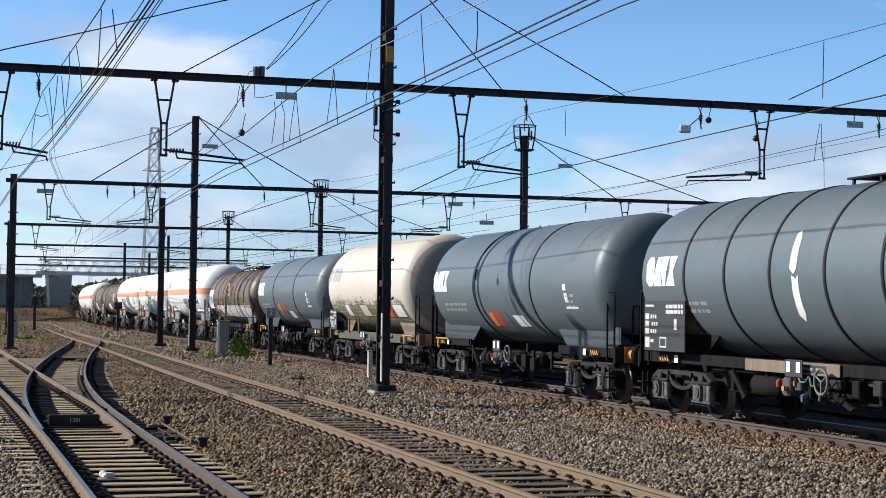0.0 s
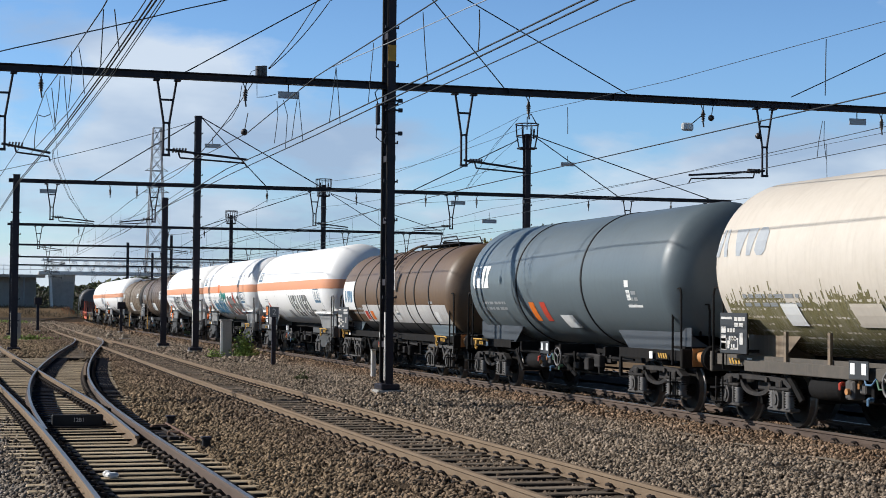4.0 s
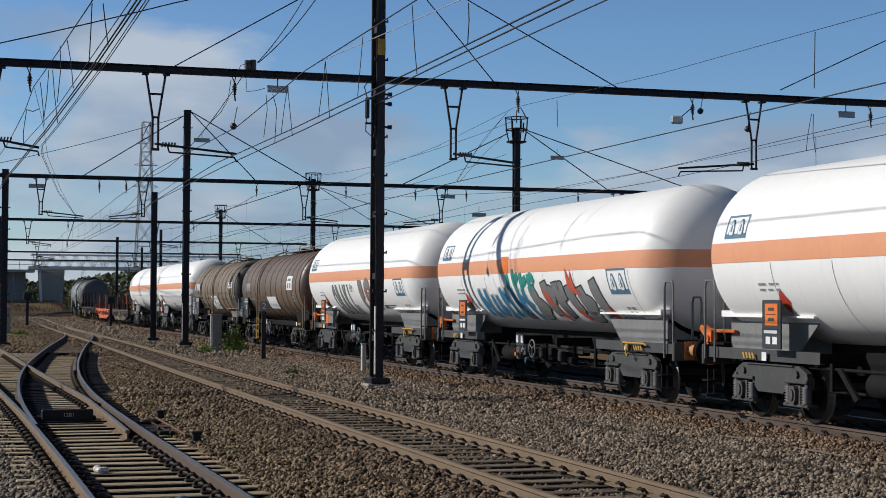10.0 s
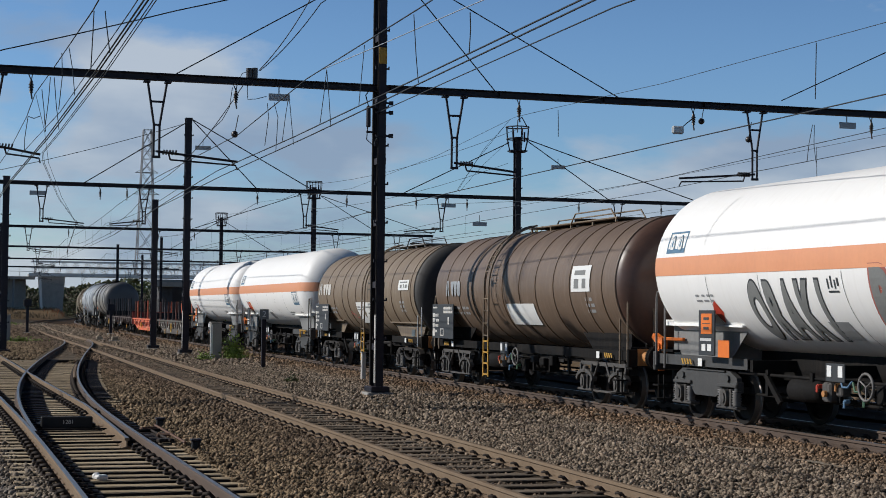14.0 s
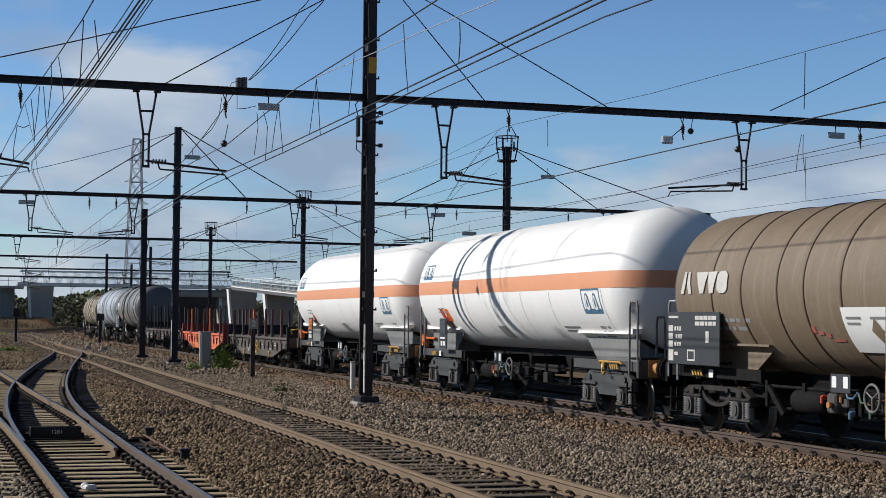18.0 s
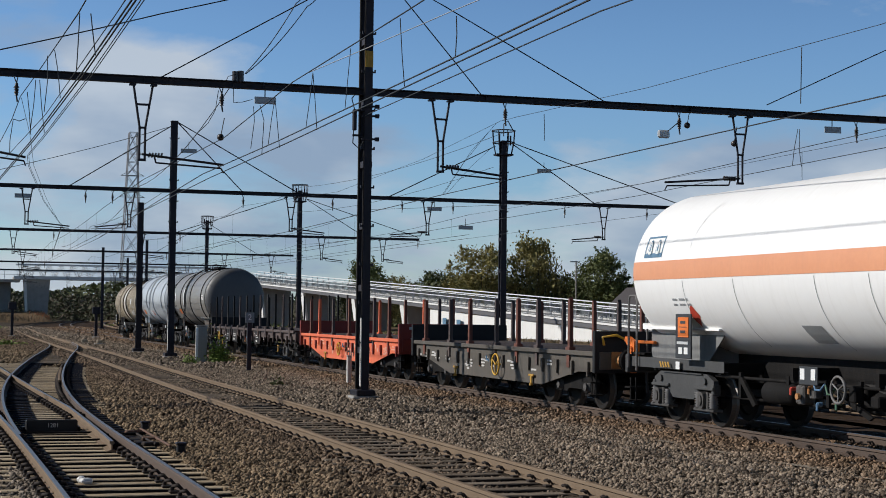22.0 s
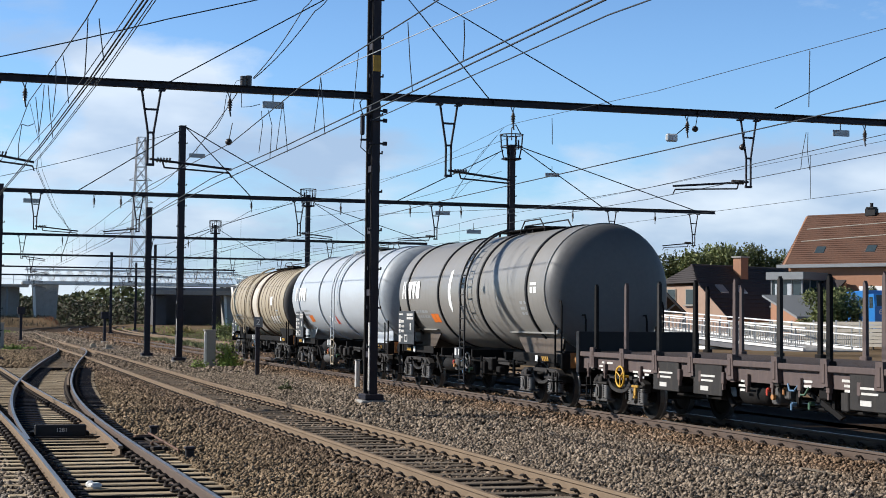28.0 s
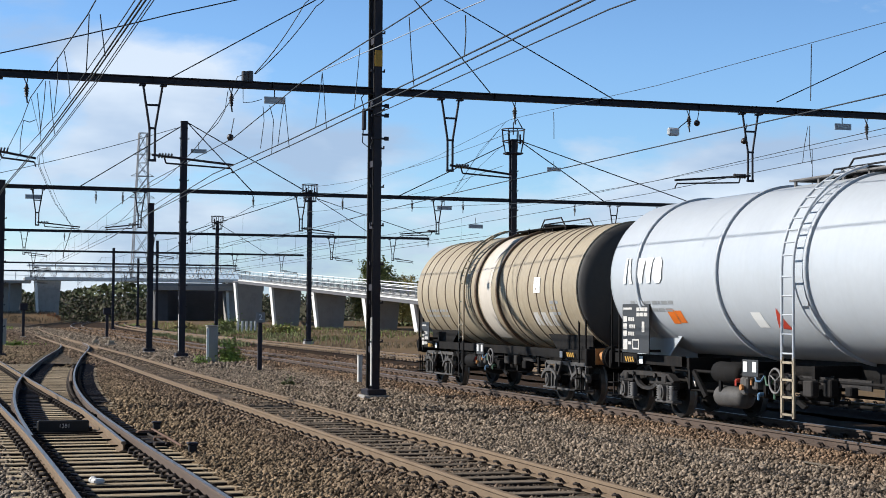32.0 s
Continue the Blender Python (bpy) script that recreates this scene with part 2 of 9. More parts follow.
M["tank_brown"] = mat("brown_tank", (0.15, 0.092, 0.05), (0.1, 0.06, 0.034), rough=0.52, scale=0.8, streak=0.35, streak_col=(0.05, 0.035, 0.025), coat=0.05)
M["tank_tan"] = mat("weathered_brown_tank", (0.205, 0.152, 0.1), (0.14, 0.1, 0.064), rough=0.6, scale=0.8, streak=0.4, streak_col=(0.36, 0.31, 0.25))
M["tank_beige"] = mat("dirty_beige_tank", (0.4, 0.335, 0.235), (0.27, 0.22, 0.15), rough=0.6, scale=1.0, streak=0.5, streak_col=(0.16, 0.115, 0.07))
M["tank_white"] = mat("white_gas_tank", (0.87, 0.86, 0.84), (0.82, 0.81, 0.79), rough=0.5, scale=0.7, streak=0.15, streak_col=(0.5, 0.46, 0.40))
M["tank_pale"] = mat("pale_blue_white_tank", (0.47, 0.5, 0.53), (0.4, 0.43, 0.46), rough=0.42, scale=0.8, streak=0.25, streak_col=(0.36, 0.37, 0.38), coat=0.1)
M["silver"] = mat("bare_silver_band", (0.74, 0.73, 0.71), (0.56, 0.55, 0.54), rough=0.4, metal=0.25, scale=1.2, streak=0.4, streak_col=(0.25, 0.21, 0.17))
M["stripe"] = mat("orange_stripe", (0.76, 0.34, 0.18), (0.68, 0.29, 0.15), rough=0.45, scale=1.2, streak=0.2, streak_col=(0.5, 0.25, 0.15))
M["end_dark"] = mat("dark_end_shaded_belly", (0.05, 0.047, 0.045), (0.033, 0.031, 0.03), rough=0.7, scale=1.0)
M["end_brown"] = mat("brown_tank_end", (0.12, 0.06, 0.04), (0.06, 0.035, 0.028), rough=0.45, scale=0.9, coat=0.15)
M["flat_red"] = mat("orange_red_wagon_paint", (0.78, 0.16, 0.06), (0.62, 0.115, 0.045), rough=0.6, scale=1.2, streak=0.3, streak_col=(0.30, 0.10, 0.06))
M["flat_red_pale"] = mat("worn_pink_patches", (0.72, 0.36, 0.26), (0.6, 0.26, 0.17), rough=0.7, scale=4)
M["hose_green"] = mat("green_hose", (0.06, 0.14, 0.08), (0.035, 0.09, 0.05), rough=0.6, scale=8)
M["hose_blue"] = mat("blue_hose", (0.1, 0.2, 0.32), (0.06, 0.13, 0.22), rough=0.6, scale=8)
M["flat_red_dark"] = mat("dark_red_wagon_paint", (0.24, 0.03, 0.02), (0.17, 0.025, 0.018), rough=0.65, scale=1.2, streak=0.3)
M["flat_grey"] = mat("grimy_grey_wagon", (0.1, 0.085, 0.068), (0.058, 0.05, 0.041), rough=0.75, scale=1.4, streak=0.4, streak_col=(0.16, 0.12, 0.09))
M["flat_brown"] = mat("red_brown_wagon", (0.095, 0.064, 0.058), (0.055, 0.038, 0.035), rough=0.75, scale=1.4, streak=0.4, streak_col=(0.18, 0.13, 0.10))
M["stake_rust"] = mat("rusty_red_stake", (0.20, 0.065, 0.04), (0.10, 0.04, 0.03), rough=0.8, scale=3, rand=0.2)
M["deck"] = mat("wagon_deck_planks", (0.065, 0.04, 0.032), (0.03, 0.022, 0.019), rough=0.9, scale=3, bump=0.8, stretch=(0.4, 3, 1))
M["graffiti_grey"] = mat("grey_spray_paint", (0.22, 0.225, 0.22), (0.15, 0.155, 0.15), rough=0.6, scale=3)
M["graffiti_blue"] = mat("blue_spray_paint", (0.04, 0.21, 0.36), (0.03, 0.15, 0.28), rough=0.6, scale=3)
M["graffiti_teal"] = mat("teal_spray_paint", (0.03, 0.28, 0.24), (0.02, 0.2, 0.17), rough=0.6, scale=3)
M["graffiti_red"] = mat("red_spray_paint", (0.42, 0.13, 0.10), (0.30, 0.09, 0.07), rough=0.6, scale=3)
M["point_rust"] = mat("rusted_point_gear", (0.17, 0.085, 0.05), (0.07, 0.04, 0.028), rough=0.85, scale=8, bump=0.4)
M["end_grey"] = mat("dark_grey_tank_end", (0.13, 0.128, 0.128), (0.09, 0.089, 0.09), rough=0.55, scale=0.9)
M["road_dark"] = mat("dark_bridge_wall", (0.085, 0.085, 0.092), (0.05, 0.05, 0.055), rough=0.9, scale=0.6, streak=0.3)
M["graffiti_scarlet"] = mat("scarlet_spray_paint", (0.6, 0.10, 0.06), (0.45, 0.075, 0.05), rough=0.6, scale=3)
M["gas_frame"] = mat("grimy_grey_frame", (0.068, 0.067, 0.066), (0.026, 0.026, 0.026), rough=0.65, scale=2.5, streak=0.4, streak_col=(0.03, 0.028, 0.026))
M["tank_umber"] = mat("umber_tank_paint", (0.165, 0.112, 0.076), (0.1, 0.068, 0.047), rough=0.5, scale=0.8, streak=0.4, streak_col=(0.27, 0.21, 0.16))
M["end_stain_shade"] = mat("stained_shaded_cream_end", (0.4, 0.36, 0.32), (0.24, 0.2, 0.17), rough=0.7, scale=0.9, streak=0.5, streak_col=(0.04, 0.033, 0.028))
M["cradle_slate"] = mat("slate_cradle_paint", (0.052, 0.062, 0.074), (0.032, 0.038, 0.046), rough=0.55, scale=1.2, streak=0.3)
# the pale wagon's ends turn from the sun; their shade is in this colour
M["end_pale"] = mat("shaded_pale_end", (0.34, 0.37, 0.4), (0.24, 0.265, 0.29), rough=0.5, scale=0.9, streak=0.3)
M["cradle_brown"] = mat("brown_cradle_paint", (0.1, 0.07, 0.048), (0.055, 0.04, 0.03), rough=0.6, scale=1.5, streak=0.3, streak_col=(0.2, 0.16, 0.12))
M["gas_skirt"] = mat("grey_cradle_paint", (0.23, 0.228, 0.22), (0.14, 0.138, 0.133), rough=0.6, scale=1.5, streak=0.3, streak_col=(0.05, 0.045, 0.04))
M["spring"] = mat("spring_steel", (0.2, 0.19, 0.185), (0.06, 0.056, 0.052), rough=0.6, scale=6)
M["frame_plate"] = mat("dark_blank_plate", (0.06, 0.065, 0.075), (0.045, 0.05, 0.058), rough=0.5, scale=4)
M["outline"] = mat("dark_outline_paint", (0.045, 0.05, 0.055), (0.03, 0.034, 0.04), rough=0.6, scale=3)
M["hook_yellow"] = mat("worn_yellow_hook", (0.60, 0.33, 0.03), (0.28, 0.15, 0.03), rough=0.6, scale=9)
M["sleeve_rust"] = mat("orange_brown_buffer_sleeve", (0.52, 0.24, 0.07), (0.28, 0.12, 0.045), rough=0.55, scale=6)
M["rubber"] = mat("black_hose", (0.015, 0.015, 0.016), (0.01, 0.01, 0.01), rough=0.7, scale=8)


# ------------------------------------------------------------ shape tools
class G:
    """A small mesh builder: vertices, faces and which faces are smooth."""

    def __init__(self):
        self.v, self.f, self.s = [], [], []

    def add(self, verts, faces, smooth=False):
        o = len(self.v)
        self.v += [tuple(p) for p in verts]
        self.f += [tuple(i + o for i in q) for q in faces]
        self.s += [smooth] * len(faces)
        return self

    def box(self, c, d, rz=0.0, ch=0.0, m=None):
        """A box of centre c and size d, turned by rz degrees, edges chamfered by ch."""
        hx, hy, hz = (k / 2 for k in d)
        ca, sa = math.cos(radians(rz)), math.sin(radians(rz))
        vs, fs = [], []
        if ch <= 0:
            for x in (-hx, hx):
                for y in (-hy, hy):
                    for z in (-hz, hz):
                        vs.append((x, y, z))
            fs = [(0, 1, 3, 2), (4, 6, 7, 5), (0, 4, 5, 1), (2, 3, 7, 6), (0, 2, 6, 4), (1, 5, 7, 3)]
        else:
            ch = min(ch, 0.45 * min(d))
            ids = {}
            for sx in (-1, 1):
                for sy in (-1, 1):
                    for sz in (-1, 1):
                        for ax in range(3):
                            p = [sx * (hx - ch), sy * (hy - ch), sz * (hz - ch)]
                            p[ax] = (sx * hx, sy * hy, sz * hz)[ax]
                            ids[(sx, sy, sz, ax)] = len(vs)
                            vs.append(tuple(p))
            for ax in range(3):
                b, c2 = (ax + 1) % 3, (ax + 2) % 3
                for s in (-1, 1):
                    q = []
                    for sb, sc in ((-1, -1), (1, -1), (1, 1), (-1, 1)):
                        k = [0, 0, 0]
                        k[ax], k[b], k[c2] = s, sb, sc
                        q.append(ids[(*k, ax)])
                    fs.append(tuple(q if s > 0 else q[::-1]))
                for sb in (-1, 1):
                    for sc in (-1, 1):
                        k0, k1 = [0, 0, 0], [0, 0, 0]
                        k0[ax], k1[ax] = -1, 1
                        k0[b] = k1[b] = sb
                        k0[c2] = k1[c2] = sc
                        q = [ids[(*k0, b)], ids[(*k1, b)], ids[(*k1, c2)], ids[(*k0, c2)]]
                        fs.append(tuple(q if sb * sc > 0 else q[::-1]))
            for sx in (-1, 1):
                for sy in (-1, 1):
                    for sz in (-1, 1):
                        q = [ids[(sx, sy, sz, a)] for a in range(3)]
                        fs.append(tuple(q if sx * sy * sz > 0 else q[::-1]))
        pts = [Vector((c[0] + x * ca - y * sa, c[1] + x * sa + y * ca, c[2] + z)) for x, y, z in vs]
        if m is not None:
            pts = [m @ p for p in pts]
        return self.add(pts, fs)

    def tube(self, p0, p1, r, n=8, r1=None, caps=True):
        """A round bar from p0 to p1."""
        p0, p1 = Vector(p0), Vector(p1)
        d = (p1 - p0).normalized()
        a = d.orthogonal().normalized()
        b = d.cross(a)
        r1 = r if r1 is None else r1
        ring = [(math.cos(2 * math.pi * i / n), math.sin(2 * math.pi * i / n)) for i in range(n)]
        vs = [p0 + (a * x + b * y) * r for x, y in ring] + [p1 + (a * x + b * y) * r1 for x, y in ring]
        self.add(vs, [(i, (i + 1) % n, n + (i + 1) % n, n + i) for i in range(n)], n > 5)
        if caps:
            self.add(vs, [tuple(range(n - 1, -1, -1)), tuple(range(n, 2 * n))])
        return self

    def pipe(self, pts, r, n=6):
        """A bent bar through the points, with mitred bends."""
        pts = [Vector(p) for p in pts]
        up = None
        rings = []
        for i, p in enumerate(pts):
            d = ((pts[min(i + 1, len(pts) - 1)] - p).normalized() + (p - pts[max(i - 1, 0)]).normalized()).normalized()
            if up is None:
                up = d.orthogonal().normalized()
            up = (up - d * up.dot(d)).normalized()
            b = d.cross(up)
            rings.append([p + (up * math.cos(2 * math.pi * k / n) + b * math.sin(2 * math.pi * k / n)) * r for k in range(n)])
        vs = [q for ring in rings for q in ring]
        fs = [(i * n + k, i * n + (k + 1) % n, (i + 1) * n + (k + 1) % n, (i + 1) * n + k) for i in range(len(pts) - 1) for k in range(n)]
        self.add(vs, fs, True)
        self.add(rings[0] + rings[-1], [tuple(range(n - 1, -1, -1)), tuple(range(n, 2 * n))])
        return self

    def lathe(self, prof, n=48, a0=0.0, a1=360.0, zc=0.0, smooth=True):
        """Turns the profile of (y, r) about the Y axis at height zc. Angle 0 is up, 90 points to -X."""
        full = abs(a1 - a0 - 360) < 1e-6
        m = n if full else n + 1
        vs = []
        for y, r in prof:
            for i in range(m):
                a = radians(a0 + (a1 - a0) * i / n)
                vs.append((-r * math.sin(a), y, zc + r * math.cos(a)))
        fs = []
        for j in range(len(prof) - 1):
            for i in range(n):
                k = (i + 1) % m
                fs.append((j * m + i, j * m + k, (j + 1) * m + k, (j + 1) * m + i))
        return self.add(vs, fs, smooth)

    def prism(self, outline, axis, lo, hi):
        """An outline of (a, b) pushed along an axis. axis x: (y, z); axis y: (x, z); axis z: (x, y)."""
        def p(a, b, c):
            return {"x": (c, a, b), "y": (a, c, b), "z": (a, b, c)}[axis]
        n = len(outline)
        vs = [p(a, b, lo) for a, b in outline] + [p(a, b, hi) for a, b in outline]
        fs = [tuple(range(n - 1, -1, -1)), tuple(range(n, 2 * n))] + [(i, (i + 1) % n, n + (i + 1) % n, n + i) for i in range(n)]
        return self.add(vs, fs)

    def mesh(self, name, material):
        me = bpy.data.meshes.new(name)
        me.from_pydata(self.v, [], self.f)
        me.polygons.foreach_set("use_smooth", self.s)
        me.materials.append(material)
        bm = bmesh.new()
        bm.from_mesh(me)
        bmesh.ops.recalc_face_normals(bm, faces=bm.faces)
        bm.to_mesh(me)
        bm.free()
        me.update()
        return me


def part(name, g, material, parent, label="", at=None):
    """One mesh under a thing or under a part. g: a builder, or a mesh that is shared."""
    ob = new(name, g if isinstance(g, bpy.types.Mesh) else g.mesh(name, M[material]))
    ob.parent = parent
    if at is not None:
        ob.matrix_basis = at
    if label:
        ob["label"] = label
    return ob


def thing(name, label, category, group="", kind="", at=None):
    ob = new(name)
    ob.empty_display_size = 0.3
    if at is not None:
        ob.matrix_basis = at
    return tagged(ob, label, category, group, kind)


def solid(name, g, material, label="", category="", group="", kind="", at=None):
    ob = new(name, g if isinstance(g, bpy.types.Mesh) else g.mesh(name, M[material]))
    if at is not None:
        ob.matrix_basis = at
    return tagged(ob, label, category, group, kind)


SHARED = {}


def shared(key, material, build):
    """The mesh of that key, built the first time it is asked for."""
    if key not in SHARED:
        g = G()
        build(g)
        SHARED[key] = g.mesh(key.split("|")[0], M[material])
    return SHARED[key]
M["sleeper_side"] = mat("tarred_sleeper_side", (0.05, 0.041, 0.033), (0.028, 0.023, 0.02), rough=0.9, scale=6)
M["slide"] = mat("oily_slide_plate", (0.022, 0.023, 0.03), (0.012, 0.013, 0.018), rough=0.85, scale=4)
for k, level in (("under", 0.12), ("wheel", 0.12), ("bogie", 0.25), ("pole", 0.3), ("chair", 0.2), ("black", 0.25), ("stone", 0.08), ("ballast", 0.05), ("slide", 0.02), ("sleeper", 0.06), ("sleeper_dark", 0.06), ("sleeper_side", 0.03), ("rail_side", 0.12), ("soil", 0.05), ("path", 0.05)):
    M[k].node_tree.nodes["Principled BSDF"].inputs["Specular IOR Level"].default_value = level


# ------------------------------------------------------------ ground
def rust_near_tracks(m):
    """Brown brake dust that settles along the running lines, on top of a ballast material."""
    ns, ls = m.node_tree.nodes, m.node_tree.links
    b = ns["Principled BSDF"]
    src = b.inputs["Base Color"].links[0].from_socket
    geo = ns.new("ShaderNodeNewGeometry")
    sep = ns.new("ShaderNodeSeparateXYZ")
    ls.new(geo.outputs["Position"], sep.inputs[0])
    nz = ns.new("ShaderNodeTexNoise")
    nz.inputs["Scale"].default_value = 0.9
    nz.inputs["Detail"].default_value = 5
    ls.new(geo.outputs["Position"], nz.inputs["Vector"])
    wob = ns.new("ShaderNodeMath")
    wob.operation = "MULTIPLY_ADD"
    wob.inputs[1].default_value = 1.6
    ls.new(nz.outputs["Fac"], wob.inputs[0])
    ls.new(sep.outputs["X"], wob.inputs[2])
    mr = ns.new("ShaderNodeMapRange")
    mr.inputs["From Min"].default_value, mr.inputs["From Max"].default_value = -4.0, 20.0
    ls.new(wob.outputs[0], mr.inputs["Value"])
    rp = ns.new("ShaderNodeValToRGB")
    cr = rp.color_ramp
    cr.elements[0].position, cr.elements[0].color = 0.0, (1.7, 1.8, 1.95, 1)
    cr.elements[1].position, cr.elements[1].color = 1.0, (0.8, 0.62, 0.5, 1)
    for x, c in ((0.95, (1.7, 1.8, 1.95)), (1.5, (0.85, 0.82, 0.78)), (2.4, (0.85, 0.82, 0.78)), (3.2, (0.95, 0.82, 0.62)), (5.2, (1.0, 0.86, 0.66)), (6.6, (0.68, 0.57, 0.48)), (9.2, (1.05, 0.98, 0.88)), (12.6, (1.08, 1.0, 0.9)), (13.8, (0.95, 0.74, 0.57)), (16.5, (0.9, 0.69, 0.53))):
        e = cr.elements.new((x + 4) / 24)
        e.color = (*c, 1)
    ls.new(mr.outputs[0], rp.inputs[0])
    mx = ns.new("ShaderNodeMix")
    mx.data_type, mx.blend_type = "RGBA", "MULTIPLY"
    mx.inputs["Factor"].default_value = 1.0
    ls.new(src, mx.inputs["A"])
    ls.new(rp.outputs["Color"], mx.inputs["B"])
    ls.new(mx.outputs["Result"], b.inputs["Base Color"])


def vary_by_island(m, amount):
    """Each loose piece a little lighter or darker."""
    ns, ls = m.node_tree.nodes, m.node_tree.links
    b = ns["Principled BSDF"]
    src = b.inputs["Base Color"].links[0].from_socket
    geo = ns.new("ShaderNodeNewGeometry")
    mr = ns.new("ShaderNodeMapRange")
    mr.inputs["To Min"].default_value, mr.inputs["To Max"].default_value = 1 - amount, 1 + amount
    ls.new(geo.outputs["Random Per Island"], mr.inputs["Value"])
    hs = ns.new("ShaderNodeHueSaturation")
    ls.new(mr.outputs[0], hs.inputs["Value"])
    ls.new(src, hs.inputs["Color"])
    ls.new(hs.outputs["Color"], b.inputs["Base Color"])


rust_near_tracks(M["ballast"])
rust_near_tracks(M["stone"])
vary_by_island(M["stone"], 0.74)

GROUND_Z = -0.55
BED_Z = -0.2

# the lines of the tracks: (Y, X of the centre)
LINE_A = [(2, 2.17), (12, 2.16), (20, 2.13), (30, 2.03), (38, 1.80), (50, 1.57), (73, 1.20), (100, 0.75), (130, 0.6), (330, 3.5)]
LINE_X = [(2, 2.17), (20, 2.13), (30, 2.07), (37, 2.23), (45, 2.68), (52, 3.18), (57, 3.67), (67, 4.58), (72, 5.10), (89, 6.90), (97, 7.42), (104, 7.56)]
LINE_B = [(2, 6.52), (18, 6.63), (30, 6.75), (48, 6.92), (62, 7.15), (73, 7.33), (89, 7.48), (103, 7.56), (137, 7.95), (198, 9.7), (235, 13.2), (262, 17.0), (295, 21.5), (330, 27)]
CURVE_AT, CURVE_R, TRACK_C = 140.0, 1150.0, 14.25


def line_x(line, y):
    """A smooth line through the points: each a mean over 14 m."""
    ys, xs = [p[0] for p in line], [p[1] for p in line]
    return float(np.mean(np.interp(np.linspace(y - 7, y + 7, 15), ys, xs)))


def train_line(d):
    """Place and heading (degrees) on the train's track at distance d along it."""
    if d <= CURVE_AT:
        return TRACK_C, d, 0.0
    a = (d - CURVE_AT) / CURVE_R
    return TRACK_C + CURVE_R * (1 - math.cos(a)), CURVE_AT + CURVE_R * math.sin(a), -math.degrees(a)


def line_c(y):
    if y <= CURVE_AT:
        return TRACK_C
    return TRACK_C + CURVE_R - math.sqrt(CURVE_R ** 2 - (y - CURVE_AT) ** 2)


LINES = {"a": lambda y: line_x(LINE_A, y), "x": lambda y: line_x(LINE_X, y), "b": lambda y: line_x(LINE_B, y), "c": line_c,
         "d": lambda y: line_c(y) + 6.3}


def grid_sheet(name, xs, ys, height, material, label, category):
    g = G()
    nx = len(xs)
    g.add([(x, y, height(x, y)) for y in ys for x in xs], [(j * nx + i, j * nx + i + 1, (j + 1) * nx + i + 1, (j + 1) * nx + i) for j in range(len(ys) - 1) for i in range(nx - 1)], True)
    return solid(name, g, material, label, category, kind="structure")


def ground_h(x, y):
    h = GROUND_Z + 0.25 * noise.noise(Vector((x * 0.03, y * 0.03, 0)))
    if x > 24:
        h += min(1.0, (x - 24) / 12) * 0.75
    if y > 330:
        h += min(3.5, (y - 330) * 0.02)
    return h


steps = [-4000, -1500, -600, -250, -120, -60, -30, -10, 0, 10, 20, 24, 28, 32, 36, 40, 48, 60, 80, 110, 160, 250, 450, 900, 1800, 4000]
grid_sheet("ground", steps, [-4000, -1500, -500, -150, -50, 0, 25, 50, 75, 100, 125, 150, 175, 200, 230, 260, 300, 340, 380, 450, 600, 900, 1500, 2500, 4000], ground_h, "soil",
           "dry brown and green waste ground around the railway", "ground")


def bed_h(x, y):
    """The ballast bed: level under the sleepers, sunk a little between the tracks."""
    near = min(abs(x - LINES[k](y)) for k in "abc")
    dip = 0.09 * min(1.0, max(0.0, (near - 1.2) / 0.9))
    bed = BED_Z + 0.012 - dip
    if y < 66:
        a, b = LINES["a"](y), LINES["x"](y)
        if a - (1.28 if y > 22.3 else 0.88) < x < max(a, b) + 1.0:
            bed = -0.285
    if abs(x - LINES["b"](y)) < 0.6:
        bed -= 0.055
    return bed + 0.035 * noise.noise(Vector((x * 0.8, y * 0.8, 3))) + 0.02 * noise.noise(Vector((x * 2.6, y * 2.6, 7)))


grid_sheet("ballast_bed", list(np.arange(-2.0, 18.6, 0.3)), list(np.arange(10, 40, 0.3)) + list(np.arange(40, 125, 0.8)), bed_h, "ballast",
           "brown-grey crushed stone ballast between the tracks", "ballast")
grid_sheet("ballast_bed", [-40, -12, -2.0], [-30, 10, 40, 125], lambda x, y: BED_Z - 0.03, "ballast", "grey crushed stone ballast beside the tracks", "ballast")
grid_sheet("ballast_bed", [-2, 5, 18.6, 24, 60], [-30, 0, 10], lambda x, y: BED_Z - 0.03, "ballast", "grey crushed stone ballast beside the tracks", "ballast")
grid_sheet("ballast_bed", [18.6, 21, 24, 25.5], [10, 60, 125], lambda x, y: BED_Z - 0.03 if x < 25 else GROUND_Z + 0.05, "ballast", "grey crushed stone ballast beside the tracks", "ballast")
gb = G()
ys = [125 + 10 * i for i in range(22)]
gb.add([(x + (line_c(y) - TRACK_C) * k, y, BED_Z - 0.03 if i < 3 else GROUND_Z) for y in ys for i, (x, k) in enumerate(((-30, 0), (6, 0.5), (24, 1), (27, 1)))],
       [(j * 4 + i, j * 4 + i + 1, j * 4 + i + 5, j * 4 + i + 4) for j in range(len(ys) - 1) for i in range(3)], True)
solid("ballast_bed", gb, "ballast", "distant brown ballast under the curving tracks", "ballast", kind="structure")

# a trodden cess path of fines and a cable duct lid beside the train's track
grid_sheet("pavement", [12.25, 12.5, 12.75], list(np.arange(16, 72, 1.0)), lambda x, y: BED_Z - 0.04 + 0.015 * noise.noise(Vector((x, y * 0.7, 1))), "path",
           "narrow grey strip of concrete cable duct lids in the ballast", "cable duct")


SLEEPER_AT = {"a": 8, "b": 9, "c": 12}


